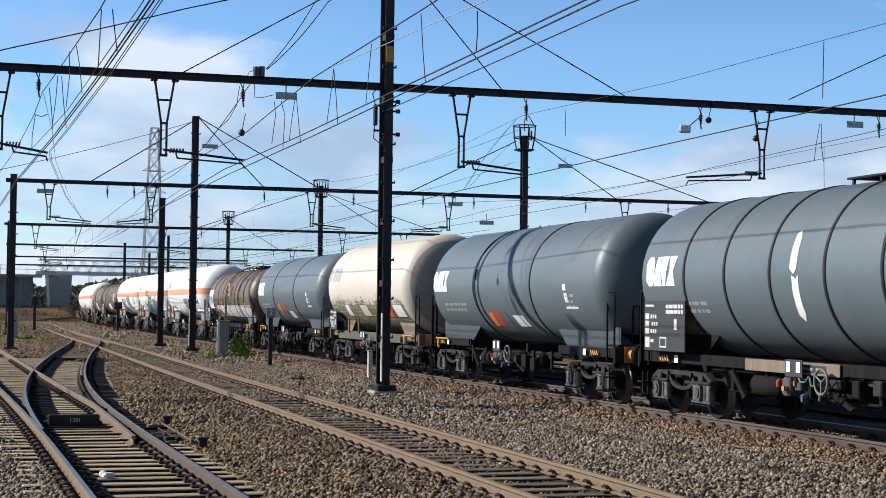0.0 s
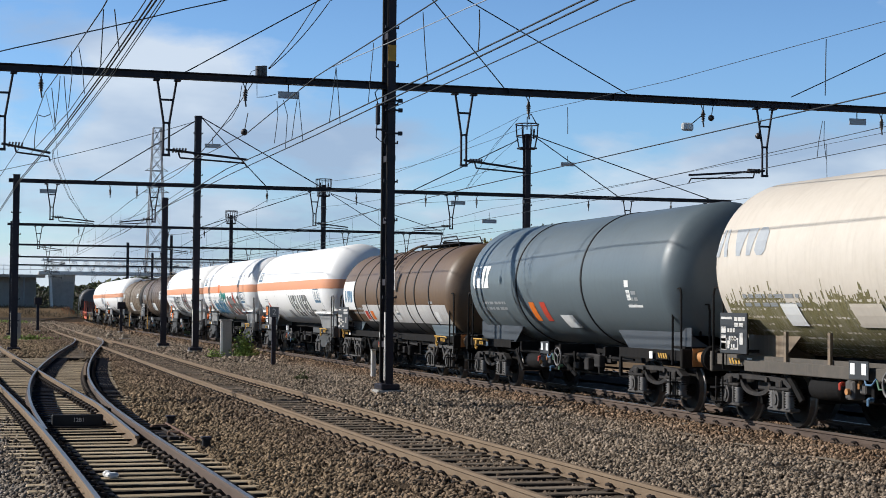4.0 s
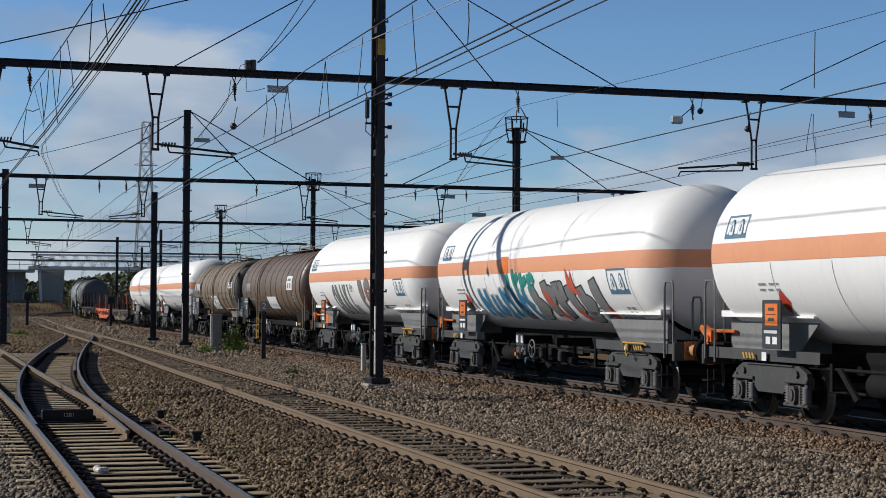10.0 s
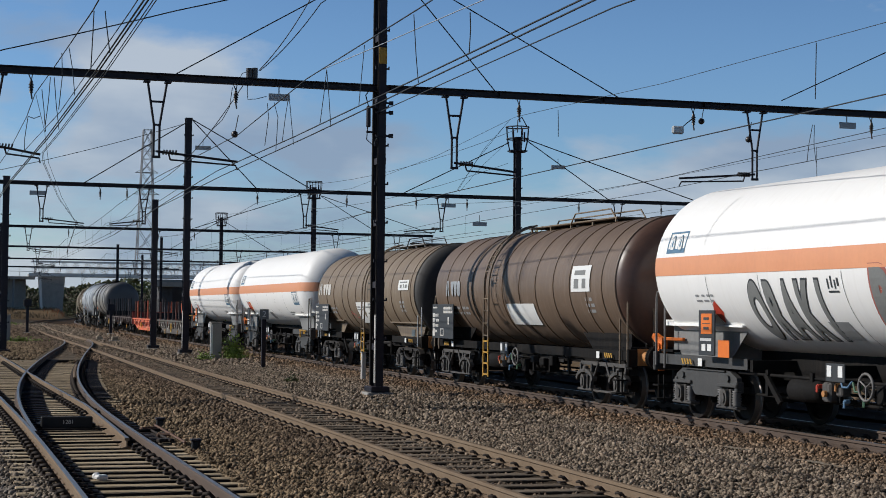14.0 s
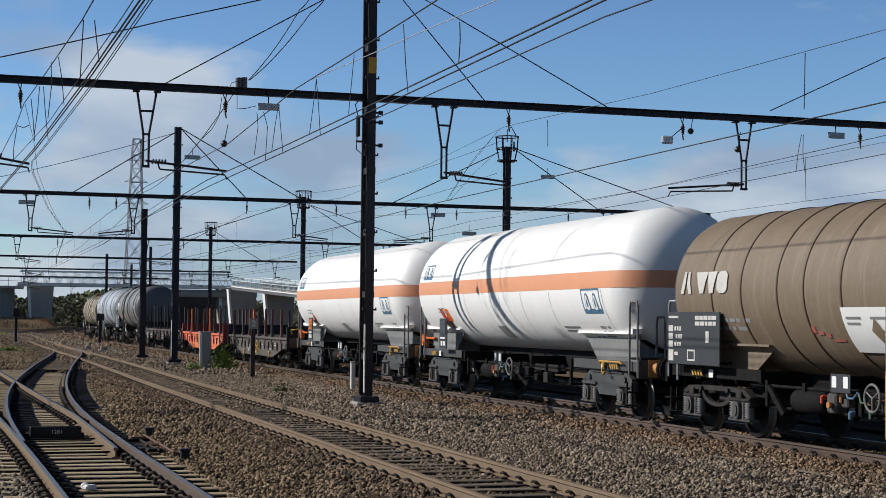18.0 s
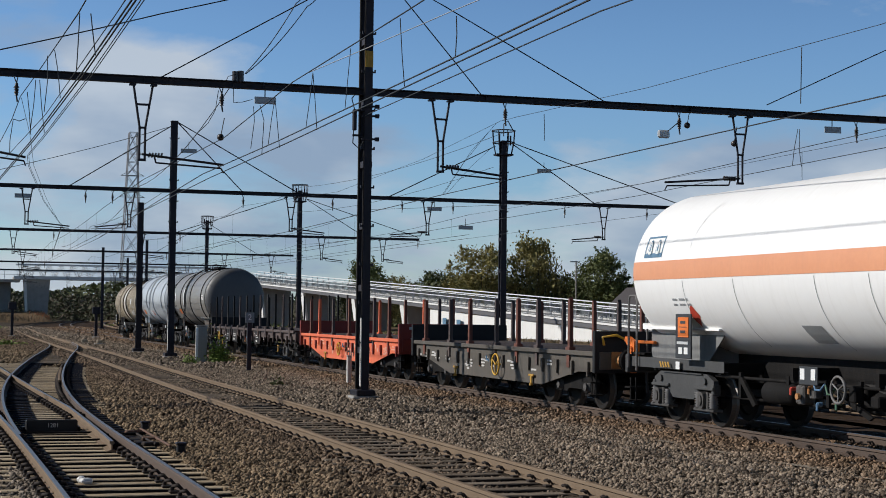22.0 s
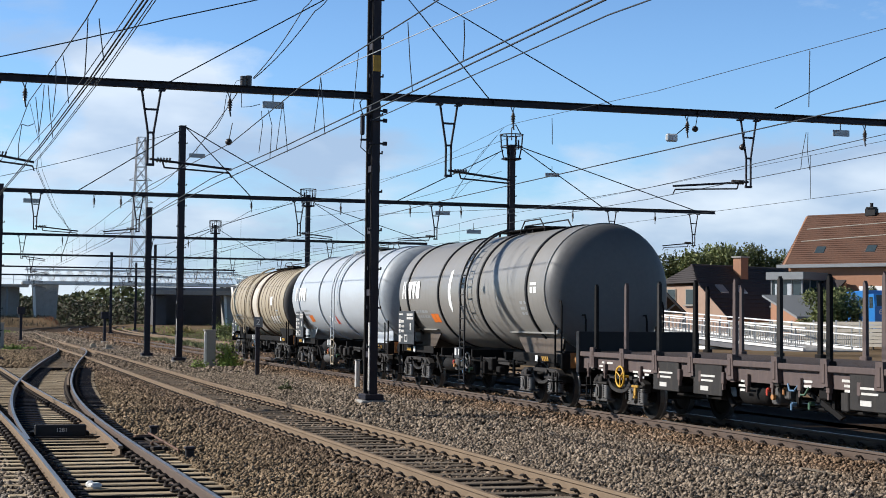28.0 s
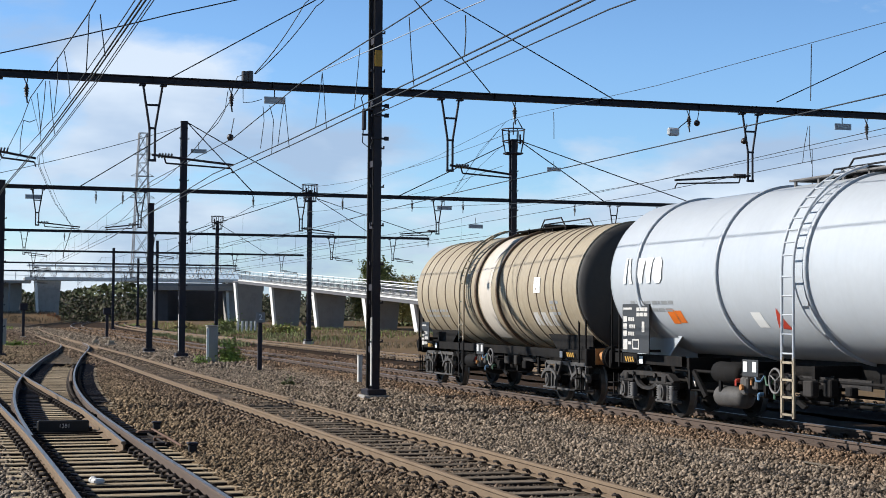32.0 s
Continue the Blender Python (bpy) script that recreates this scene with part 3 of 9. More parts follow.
def stones(name, count, y0, y1, size, seed, reach=15.2):
    """Crushed stones scattered over the bed, as far as the view reaches: eight-sided lumps."""
    rng = np.random.default_rng(seed)
    y = np.sqrt(rng.uniform(y0 ** 2, y1 ** 2, count))
    x = rng.uniform(y * 0.012 - 0.2, np.minimum(y * 0.66, reach))
    keep = np.ones(count, bool)
    yy = np.linspace(y0 - 1, y1 + 1, 120)
    for k in "abc":
        c = np.interp(y, yy, [LINES[k](v) for v in yy])
        for side in (-0.7525, 0.7525):
            keep &= np.abs(x - c - side) > 0.11
        wood = np.abs((y - SLEEPER_AT[k] + 0.3) % 0.6 - 0.3) < 0.135
        if k == "a":
            cx = np.interp(y, yy, [LINES["x"](v) for v in yy])
            inside = (x > c - np.where(y > 22.3, 1.32, 0.92)) & (x < np.where(y < 66, np.maximum(c, cx), c) + 1.04)
            keep &= ~inside | (~wood & (rng.random(count) < 0.3)) | (rng.random(count) < 0.012)
        else:
            keep &= (np.abs(x - c) > 1.0) | ~wood | (rng.random(count) < 0.75)
    x, y = x[keep], y[keep]
    n = len(x)
    xs, ys2 = np.arange(-2.0, 18.6, 0.3), np.arange(y0 - 1, y1 + 1, 0.5)
    hh = np.array([[bed_h(a, b) for a in xs] for b in ys2])
    i = np.clip(((x + 2.0) / 0.3).astype(int), 0, len(xs) - 1)
    j = np.clip(((y - y0 + 1) / 0.5).astype(int), 0, len(ys2) - 1)
    z = hh[j, i] + size * 0.2 + rng.normal(0, size * 0.2, n)
    base = np.array([[1, 0, 0], [-1, 0, 0], [0, 1, 0], [0, -1, 0], [0, 0, 1], [0, 0, -1]], float)
    s = size * rng.uniform(0.45, 0.8, (n, 1, 1)) * np.array([1.1, 0.95, 0.9])
    v = base[None] * s + rng.normal(0, size * 0.16, (n, 6, 3))
    a, b = rng.uniform(0, 6.28, n), rng.normal(0, 0.6, n)
    ca, sa, cb, sb = np.cos(a), np.sin(a), np.cos(b), np.sin(b)
    v[:, :, 1], v[:, :, 2] = v[:, :, 1] * cb[:, None] - v[:, :, 2] * sb[:, None], v[:, :, 1] * sb[:, None] + v[:, :, 2] * cb[:, None]
    v[:, :, 0], v[:, :, 1] = v[:, :, 0] * ca[:, None] - v[:, :, 1] * sa[:, None], v[:, :, 0] * sa[:, None] + v[:, :, 1] * ca[:, None]
    v += np.stack([x, y, z], -1)[:, None, :]
    tri = np.array([[0, 2, 4], [2, 1, 4], [1, 3, 4], [3, 0, 4], [2, 0, 5], [1, 2, 5], [3, 1, 5], [0, 3, 5]])
    f = (tri[None] + (np.arange(n) * 6)[:, None, None]).reshape(-1)
    me = bpy.data.meshes.new(name)
    me.vertices.add(n * 6)
    me.vertices.foreach_set("co", v.reshape(-1))
    me.loops.add(len(f))
    me.loops.foreach_set("vertex_index", f)
    me.polygons.add(len(f) // 3)
    me.polygons.foreach_set("loop_start", np.arange(0, len(f), 3))
    me.polygons.foreach_set("loop_total", np.full(len(f) // 3, 3))
    me.materials.append(M["stone"])
    me.update(calc_edges=True)
    return tagged(new(name, me), "loose brown and grey crushed ballast stones", "ballast stones", kind="stuff")


stones("ballast_stones", 85000, 13.5, 30, 0.06, 1)
stones("ballast_stones", 105000, 30, 62, 0.074, 2)
stones("ballast_stones", 62000, 62, 122, 0.11, 3, 18.4)
stones("ballast_stones", 26000, 122, 200, 0.2, 4, 18.4)

# ------------------------------------------------------------ tracks
RAIL_PROFILE = [(-0.027, 0.0), (0.027, 0.0), (0.035, -0.008), (0.038, -0.035), (0.012, -0.05), (0.010, -0.13), (0.072, -0.15), (0.072, -0.165), (-0.072, -0.165), (-0.072, -0.15), (-0.010, -0.13), (-0.012, -0.05), (-0.038, -0.035), (-0.035, -0.008)]


def rail(track, line, side, y0, y1, name="rail", top=1, offset=0.7525, rust="rail_side"):
    ys = list(np.arange(y0, min(y1, 60), 1.0)) + list(np.arange(max(60, y0), y1, 4.0)) + [y1]
    g = G()
    n = len(RAIL_PROFILE)
    rows = []
    for y in ys:
        x = line(y) + side * offset
        k = (line(y + 0.5) - line(y - 0.5))
        rows.append([(x + px * math.cos(math.atan(k)), y - px * math.sin(math.atan(k)), pz) for px, pz in RAIL_PROFILE])
    g.add([p for r in rows for p in r], [(i * n + k, i * n + (k + 1) % n, (i + 1) * n + (k + 1) % n, (i + 1) * n + k) for i in range(len(ys) - 1) for k in range(n)])
    g.add(rows[0] + rows[-1], [tuple(range(n)), tuple(range(2 * n - 1, n - 1, -1))])
    me = g.mesh(name, M[rust])
    me.materials.append(M["rail_head"])
    if top:
        for p in me.polygons:
            if p.normal.z > 0.9 and p.center.z > -0.01:
                p.material_index = 1
    return part(name, me, None, track)


def fastenings(track, line, y0, y1, step, sides=(-1, 1), big=False):
    """Cast chairs with clips on both sides of each rail."""
    g = G()
    for y in np.arange(y0, y1, step):
        for s in sides:
            x = line(y) + s * 0.7525
            for q in (-1, 1):
                if big:
                    g.box((x + q * 0.14, y, -0.15), (0.15, 0.14, 0.03), ch=0.01)
                    g.pipe([(x + q * 0.06, y - 0.04, -0.13), (x + q * 0.11, y - 0.04, -0.075), (x + q * 0.17, y, -0.085), (x + q * 0.11, y + 0.04, -0.075), (x + q * 0.06, y + 0.04, -0.13)], 0.022, 5)
                    g.tube((x + q * 0.18, y, -0.14), (x + q * 0.18, y, -0.095), 0.025, 6)
                else:
                    g.box((x + q * 0.11, y, -0.156), (0.09, 0.12, 0.024), ch=0.006)
                    g.pipe([(x + q * 0.06, y - 0.05, -0.13), (x + q * 0.10, y - 0.05, -0.085), (x + q * 0.15, y, -0.09), (x + q * 0.10, y + 0.05, -0.085), (x + q * 0.06, y + 0.05, -0.13)], 0.016, 5)
    ob = part("rail_fastenings", g, "chair", track, "dark rusty chairs and clips")
    ob["kind"] = "stuff"


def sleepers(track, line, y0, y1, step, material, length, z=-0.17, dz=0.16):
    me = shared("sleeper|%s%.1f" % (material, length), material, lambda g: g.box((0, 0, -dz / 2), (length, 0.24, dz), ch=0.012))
    if len(me.materials) == 1:        # tops worn pale, the sides' shade put into a darker colour
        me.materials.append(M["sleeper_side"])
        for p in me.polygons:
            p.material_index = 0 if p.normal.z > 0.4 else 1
    for i, y in enumerate(np.arange(y0, y1, step)):
        k = line(y + 0.5) - line(y - 0.5)
        part("sleeper", me, None, track, at=pose(line(y) + random.uniform(-0.04, 0.04), y, z + random.uniform(-0.006, 0.006), 0, random.uniform(-0.3, 0.3), -math.degrees(k) + random.uniform(-0.5, 0.5)))


track_a = thing("track_1", "wooden-sleepered railway track with a turnout", "railway track", kind="structure")
la, lx, lb, lc, ld = LINES["a"], LINES["x"], LINES["b"], LINES["c"], LINES["d"]
rail(track_a, la, -1, -30, 320)
rail(track_a, lambda y: la(y) - 0.23 * max(0.0, (33 - y) / 8.6), 1, 24.4, 320)     # straight blade, open, its tip at 24.4 m
track_x = thing("track_2", "curving crossover track between two lines", "railway track", kind="structure")
rail(track_x, lx, 1, -30, 101, rust="rail_dark")
rail(track_x, lx, -1, 26.0, 97, rust="rail_dark")
fastenings(track_a, la, 8, 62, 0.6, sides=(-1,), big=True)
fastenings(track_x, lx, 8, 62, 0.6, sides=(1,), big=True)
fastenings(track_a, la, 32, 62, 0.6, sides=(1,), big=True)
track_b = thing("track_3", "rusty-railed straight railway track in ballast", "railway track", kind="structure")
rail(track_b, lb, -1, -30, 320, top=0)
rail(track_b, lb, 1, -30, 320, top=0)
fastenings(track_b, lb, 9, 90, 0.6)
track_c = thing("track_4", "main line track that carries the goods train", "railway track", kind="structure")
rail(track_c, lc, -1, -20, 320, rust="rail_dark")
rail(track_c, lc, 1, -20, 320, rust="rail_dark")
fastenings(track_c, lc, 12, 105, 0.6)
track_d = thing("track_5", "second main line track behind the train", "railway track", kind="structure")
rail(track_d, ld, -1, -20, 320)
rail(track_d, ld, 1, -20, 320)
fastenings(track_d, ld, 30, 110, 0.6)
def slide_shadow_plates(track, line, y0, y1, width, side=1):
    """Steel plates on the sleepers beside a switch rail, dark and wide to paint in the rail's shadow."""
    me = shared("slide_plate|%.2f" % width, "slide", lambda g: g.box((0, 0, 0), (width, 0.26, 0.012)))
    for y in np.arange(y0, y1, 0.6):
        part("slide_plate", me, None, track, at=pose(line(y) + side * (0.08 + width / 2), y, -0.155))


slide_shadow_plates(track_a, lambda y: la(y) - 0.7525, 14, 62, 0.24)
slide_shadow_plates(track_x, lambda y: lx(y) + 0.7525, 26, 38, 0.34)
slide_shadow_plates(track_x, lambda y: lx(y) + 0.7525, 38, 66, 0.52)
slide_shadow_plates(track_x, lambda y: lx(y) - 0.7525, 30.2, 66, 0.48)
# check rails and the dark gap beside the crossing
rail(track_x, lambda y: la(y) - 0.66, 1, 45, 55, name="check_rail", top=0, offset=0.0)
rail(track_x, lambda y: lx(y) + 0.66, 1, 46, 56, name="check_rail", top=0, offset=0.0)
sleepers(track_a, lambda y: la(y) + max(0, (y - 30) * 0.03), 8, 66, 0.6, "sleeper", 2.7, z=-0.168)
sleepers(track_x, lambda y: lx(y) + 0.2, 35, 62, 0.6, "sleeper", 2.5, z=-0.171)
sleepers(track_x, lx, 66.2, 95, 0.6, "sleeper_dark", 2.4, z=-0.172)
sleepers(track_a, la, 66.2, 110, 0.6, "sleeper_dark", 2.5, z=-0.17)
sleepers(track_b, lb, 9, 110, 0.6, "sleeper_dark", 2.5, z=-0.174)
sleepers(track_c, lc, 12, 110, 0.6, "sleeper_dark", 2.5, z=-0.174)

# point machine, its rods and boxes
def wrapped_text(s, size, fat=0.0):
    """The built-in font as a flat mesh builder in the plane (u, v), centred."""
    cu = bpy.data.curves.new("letters", "FONT")
    cu.body, cu.size, cu.align_x, cu.align_y, cu.offset = s, size, "CENTER", "CENTER", fat
    ob = bpy.data.objects.new("letters", cu)
    scene.collection.objects.link(ob)
    bpy.context.view_layer.update()
    me = bpy.data.meshes.new_from_object(ob.evaluated_get(bpy.context.evaluated_depsgraph_get()))
    vs, fs = [tuple(v.co[:2]) for v in me.vertices], [tuple(p.vertices) for p in me.polygons]
    bpy.data.objects.remove(ob)
    bpy.data.curves.remove(cu)
    bpy.data.meshes.remove(me)
    return vs, fs


pm = thing("point_number_box", "black steel box lettered 1281 across the turnout sleepers", "railway equipment")
g = G().box((2.03, 28.8, -0.07), (0.88, 0.14, 0.21), ch=0.02)
g.box((2.03, 29.0, -0.13), (1.0, 0.3, 0.08), ch=0.01)
part("box", g, "black", pm)
vs, fs = wrapped_text("1281", 0.1)
part("lettering", G().add([(2.05 + u, 28.725, -0.06 + v) for u, v in vs], fs), "pole_white", pm, "pale worn numerals")
stretcher = thing("switch_rods", "dark steel switch rods and blades' stretcher bars", "switch rod")
for y in (25.2, 26.4, 28.0):
    part("stretcher_bar", G().box((2.1, y, -0.13), (1.4, 0.05, 0.03)), "under", stretcher)
part("drive_rod", G().tube((2.8, 27.2, -0.12), (3.5, 27.5, -0.12), 0.025), "under", stretcher)
pm2 = thing("point_motor", "low rusty point gear of rods and cranks beside the turnout", "point motor")
part("base_plate", G().box((3.4, 27.0, -0.17), (0.5, 1.9, 0.03), ch=0.008), "chair", pm2)
part("crank", G().box((3.3, 27.6, -0.11), (0.32, 0.1, 0.07), rz=25, ch=0.02), "point_rust", pm2, "rusty brown crank")
part("crank", G().box((3.42, 26.3, -0.12), (0.28, 0.1, 0.07), rz=-20, ch=0.02), "point_rust", pm2)
part("rod", G().tube((3.5, 28.3, -0.1), (3.5, 24.6, -0.1), 0.02), "point_rust", pm2)
part("rod", G().tube((3.32, 28.0, -0.12), (3.36, 25.2, -0.12), 0.02), "chair", pm2)
part("bracket", G().box((3.3, 25.4, -0.13), (0.25, 0.16, 0.06), rz=10, ch=0.015), "chair", pm2)
for xx, yy in ((3.63, 28.7), (3.57, 24.0)):
    box2 = thing("marker_post", "short grey marker post with a flat cap beside the point gear", "marker post", "posts beside the point gear")
    part("post", G().box((xx, yy, -0.13), (0.12, 0.12, 0.2), ch=0.012), "black", box2)
    part("cap", G().box((xx, yy, -0.015), (0.16, 0.16, 0.035), ch=0.01), "pole", box2)
solid("litter", G().box((1.83, 20.0, -0.13), (0.16, 0.12, 0.07), rz=30, ch=0.025).box((1.78, 20.08, -0.12), (0.1, 0.09, 0.09), rz=-20, ch=0.03), "white", "crumpled white scrap lying on the turnout sleepers", "litter")
solid("litter", G().box((2.36, 16.9, -0.13), (0.2, 0.1, 0.06), rz=60, ch=0.025), "blue_mark", "crumpled blue scrap lying on the turnout sleepers", "litter")


# ------------------------------------------------------------ masts, gantries and wires
K = 0.89              # the gantries stand nearer than their first survey, by this factor from the eye


def kz(z):
    return EYE_Z + (z - EYE_Z) * K


def kp(x, y, z):
    return (x * K, y * K, kz(z))


def mast(x, y, top, label, width=0.29, base_z=0.0, plinth=True, white=True, steps=True, depth=0.4):
    """Two channels back to back with an open gap between them, tied by batten plates, on a foot plate."""
    t = thing("catenary_mast", label, "catenary mast", "masts along the line")
    x, y, zt = kp(x, y, top)
    mid, tall = (base_z - 0.12 + zt) / 2, zt - base_z + 0.12
    for q in (-1, 1):
        yo, yi = q * depth / 2, q * (depth / 2 - 0.055)
        hw, th = width / 2, 0.012
        out = [(-hw, yi), (-hw, yo), (hw, yo), (hw, yi), (hw - th, yi), (hw - th, yo - q * th), (-hw + th, yo - q * th), (-hw + th, yi)]
        part("channel", G().prism([(x + a, y + b) for a, b in out], "z", mid - tall / 2, mid + tall / 2), "pole", t)
    me = shared("batten|%.2f" % depth, "pole", lambda g: g.box((0, 0, 0), (0.012, depth - 0.02, 0.16)))
    for i in range(int(tall / 1.6)):
        for q in (-1, 1):
            part("batten", me, None, t, at=pose(x + q * (width / 2 + 0.006), y, base_z + 1.0 + i * 1.6))
    part("cap", G().box((x, y, zt + 0.01), (width + 0.04, depth + 0.04, 0.03)), "pole", t)
    if steps:
        sb = shared("step_bracket", "pole", lambda g: (g.box((0, 0, 0), (0.09, 0.05, 0.04)), g.box((0.03, 0, 0.02), (0.03, 0.05, 0.08))))
        for i in range(int(zt / 1.0) - 1):
            for s in (-1, 1):
                part("step_bracket", sb, None, t, at=pose(x + s * (width / 2 + 0.04), y - depth / 2 + 0.05, 1.2 + i * 1.0, 0, 0, 0 if s > 0 else 180))
    if plinth:
        part("foot_plate", G().box((x, y, base_z - 0.09), (width + 0.3, depth + 0.25, 0.14), ch=0.02), "pole", t)
        part("plinth", G().box((x, y, base_z - 0.3), (0.7, 0.75, 0.26), ch=0.03), "concrete", t, "grimy plinth")
    if white:
        part("reflector_strip", G().box((x - width / 2 - 0.012, y - depth / 2 + 0.06, 0.95), (0.016, 0.13, 1.75)), "pole_white", t, "pale painted strip")
    return t


def basket(t, x, y, z):
    """The round work cage at the top of a mast."""
    x, y, z = kp(x, y, z)
    g = G()
    rings = ((z - 0.45, 0.42), (z + 0.2, 0.56), (z + 0.8, 0.6))
    for zz, r in rings:
        g.pipe([(x + r * math.cos(a), y + r * math.sin(a), zz) for a in np.linspace(0, 6.2832, 13)], 0.032, 5)
    for a in np.linspace(0, 6.2832, 9)[:-1]:
        g.pipe([(x + r * math.cos(a), y + r * math.sin(a), zz) for zz, r in rings], 0.026, 5)
    for q in (-1, 1):
        g.box((x, y + q * 0.22, z - 0.42), (0.9, 0.08, 0.08))
        g.box((x + q * 0.3, y - 0.2, z + 0.3), (0.08, 0.05, 0.5))
    part("cage", g, "pole", t)


def beam(y, z, x0, x1, label):
    t = thing("gantry_beam", label, "gantry beam", "gantries over the tracks")
    x0, x1, y, z = x0 * K, x1 * K, y * K, kz(z)
    g = G()
    for dz in (-0.08, 0.08):
        g.box(((x0 + x1) / 2, y, z + dz), (x1 - x0, 0.2, 0.022))
    g.box(((x0 + x1) / 2, y, z), (x1 - x0, 0.014, 0.15))
    part("girder", g, "pole", t)
    for k in range(int((x1 - x0) / 3)):
        part("stiffener", shared("stiffener", "pole", lambda g: g.box((0, 0, 0), (0.016, 0.18, 0.136))), None, t, at=pose(x0 + 1.5 + k * 3, y, z))
    return t


def hanger(t, x, y, z, drop, reach):
    """The V-shaped drop bracket under a gantry, with its arm and steady arm towards x + reach."""
    x, y, z = kp(x, y, z)
    drop, reach = drop * K, reach * K
    g = G()
    g.tube((x - 0.24, y, z - 0.12), (x - 0.07, y, z - 1.2), 0.03, 6).tube((x + 0.24, y, z - 0.12), (x + 0.07, y, z - 1.2), 0.03, 6)
    g.tube((x - 0.07, y, z - 1.2), (x - 0.07, y, z - drop), 0.03, 6).tube((x + 0.07, y, z - 1.2), (x + 0.07, y, z - drop), 0.03, 6)
    g.box((x, y, z - 0.62), (0.34, 0.05, 0.05)).box((x, y, z - 1.2), (0.2, 0.05, 0.05)).box((x, y, z - drop), (0.2, 0.08, 0.06))
    for s in (-1, 1):
        g.box((x + s * 0.26, y, z - 0.13), (0.16, 0.2, 0.04))
    part("drop_bracket", g, "pole", t)
    if reach:
        s = 1 if reach > 0 else -1
        ins = G()
        for i in range(5):
            ins.tube((x + s * (0.16 + i * 0.075), y, z - drop + 0.13), (x + s * (0.2 + i * 0.075), y, z - drop + 0.12), 0.065, 8)
        part("insulator", ins, "insulator", t)
        arm = G().tube((x, y, z - drop + 0.14), (x + reach, y, z - drop - 0.05), 0.03, 6)
        arm.tube((x + s * 0.35, y, z - drop - 0.06), (x + reach * 0.97, y, z - drop - 0.14), 0.022, 6)
        arm.tube((x + reach * 0.97, y, z - drop - 0.14), (x + reach * 1.0, y, z - drop - 0.26), 0.018, 5)
        arm.tube((x + s * 0.3, y, z - drop + 0.11), (x + s * 0.35, y, z - drop - 0.06), 0.022, 5)
        part("steady_arm", arm, "pole", t)


def string_insulator(t, x, y, z, dx=0.0):
    """A slim ribbed insulator on a hook, tapered to its lower clamp."""
    x, y, z = kp(x, y, z)
    g = G().tube((x - 0.06, y, z + 0.06), (x + dx * 0.5, y, z - 0.14), 0.014, 5).tube((x + 0.06, y, z + 0.06), (x + dx * 0.5, y, z - 0.14), 0.014, 5)
    for i, r in enumerate((0.045, 0.075, 0.07, 0.06, 0.05)):
        zz = z - 0.14 - i * 0.062
        g.tube((x + dx * 0.5, y, zz), (x + dx * 0.5, y, zz - 0.055), 0.034, 8, r1=r)
    g.tube((x + dx * 0.5, y, z - 0.44), (x + dx, y, z - 0.6), 0.022, 5)
    part("insulator", g, "insulator", t)


masts = {}
masts["a"] = mast(11.97, 45.3, 12.6, "tall dark double-channel steel mast with a pale strip near its foot", width=0.2, depth=0.46)
part("warning_band", G().box((11.97 * K, 45.3 * K - 0.236, kz(9.35)), (0.206, 0.012, 0.42)), "hook_yellow", masts["a"], "faded yellow band")
for dx, dy, r, zt in ((-0.13, 0.2, 0.032, 10.9), (-0.112, -0.2, 0.016, 10.9)):
    part("conduit", G().tube((11.97 * K + dx, 45.3 * K + dy, 0.0), (11.97 * K + dx, 45.3 * K + dy, zt), r, 8), "bogie", masts["a"], "dark cable conduit")
sw = part("switch_gear", G().box((11.97 * K - 0.34, 45.3 * K - 0.1, 6.95), (0.1, 0.12, 0.55), ch=0.02).box((11.97 * K - 0.22, 45.3 * K - 0.1, 7.2), (0.26, 0.06, 0.05)).box((11.97 * K - 0.22, 45.3 * K - 0.1, 6.55), (0.34, 0.06, 0.05)), "pole", masts["a"], "dark switch gear on brackets")
part("loop", G().pipe([(11.97 * K - 0.34, 45.3 * K - 0.1, 7.2), (11.97 * K - 0.42, 45.3 * K - 0.1, 7.5), (11.97 * K - 0.3, 45.3 * K - 0.1, 7.66), (11.97 * K - 0.1, 45.3 * K - 0.1, 7.6)], 0.014, 6), "wire", sw)
part("loop", G().pipe([(11.97 * K - 0.36, 45.3 * K - 0.1, 6.7), (11.97 * K - 0.38, 45.3 * K - 0.1, 6.35), (11.97 * K - 0.2, 45.3 * K - 0.1, 6.2), (11.97 * K - 0.1, 45.3 * K - 0.1, 6.4)], 0.014, 6), "wire", sw)
for zz in (7.05, 7.3, 6.45):
    part("bracket", G().box((11.97 * K + 0.05, 45.3 * K - 0.25, zz), (0.46, 0.04, 0.05)).box((11.97 * K + 0.22, 45.3 * K - 0.26, zz), (0.1, 0.08, 0.1)), "pole", masts["a"])
mast(-2.6, 45.3, 12.4, "tall dark double-channel steel mast at the gantry's end", white=False)
mast(31.0, 45.3, 12.4, "tall dark double-channel steel mast at the gantry's end", white=False)
masts["b"] = mast(12.2, 86.5, 12.15, "tall dark double-channel steel mast with a pale strip near its foot")
mast(2.8, 86.5, 8.7, "dark steel gantry mast beside the crossover", white=False)
masts["d"] = mast(31.0, 86.5, 11.9, "dark steel mast with a round work cage at its top")
basket(masts["d"], 31.0, 86.5, 11.6)
part("horn", G().pipe([kp(31.0, 86.5, 12.2), kp(31.0, 86.5, 12.9), kp(31.25, 86.5, 13.1), kp(31.55, 86.5, 12.6)], 0.03, 5), "pole", masts["d"])
masts["c"] = mast(11.77, 97, 8.4, "short dark steel mast between the tracks", white=False, steps=False)
masts["e"] = mast(29.0, 131, 12.1, "dark steel mast with a round work cage at its top", white=False)
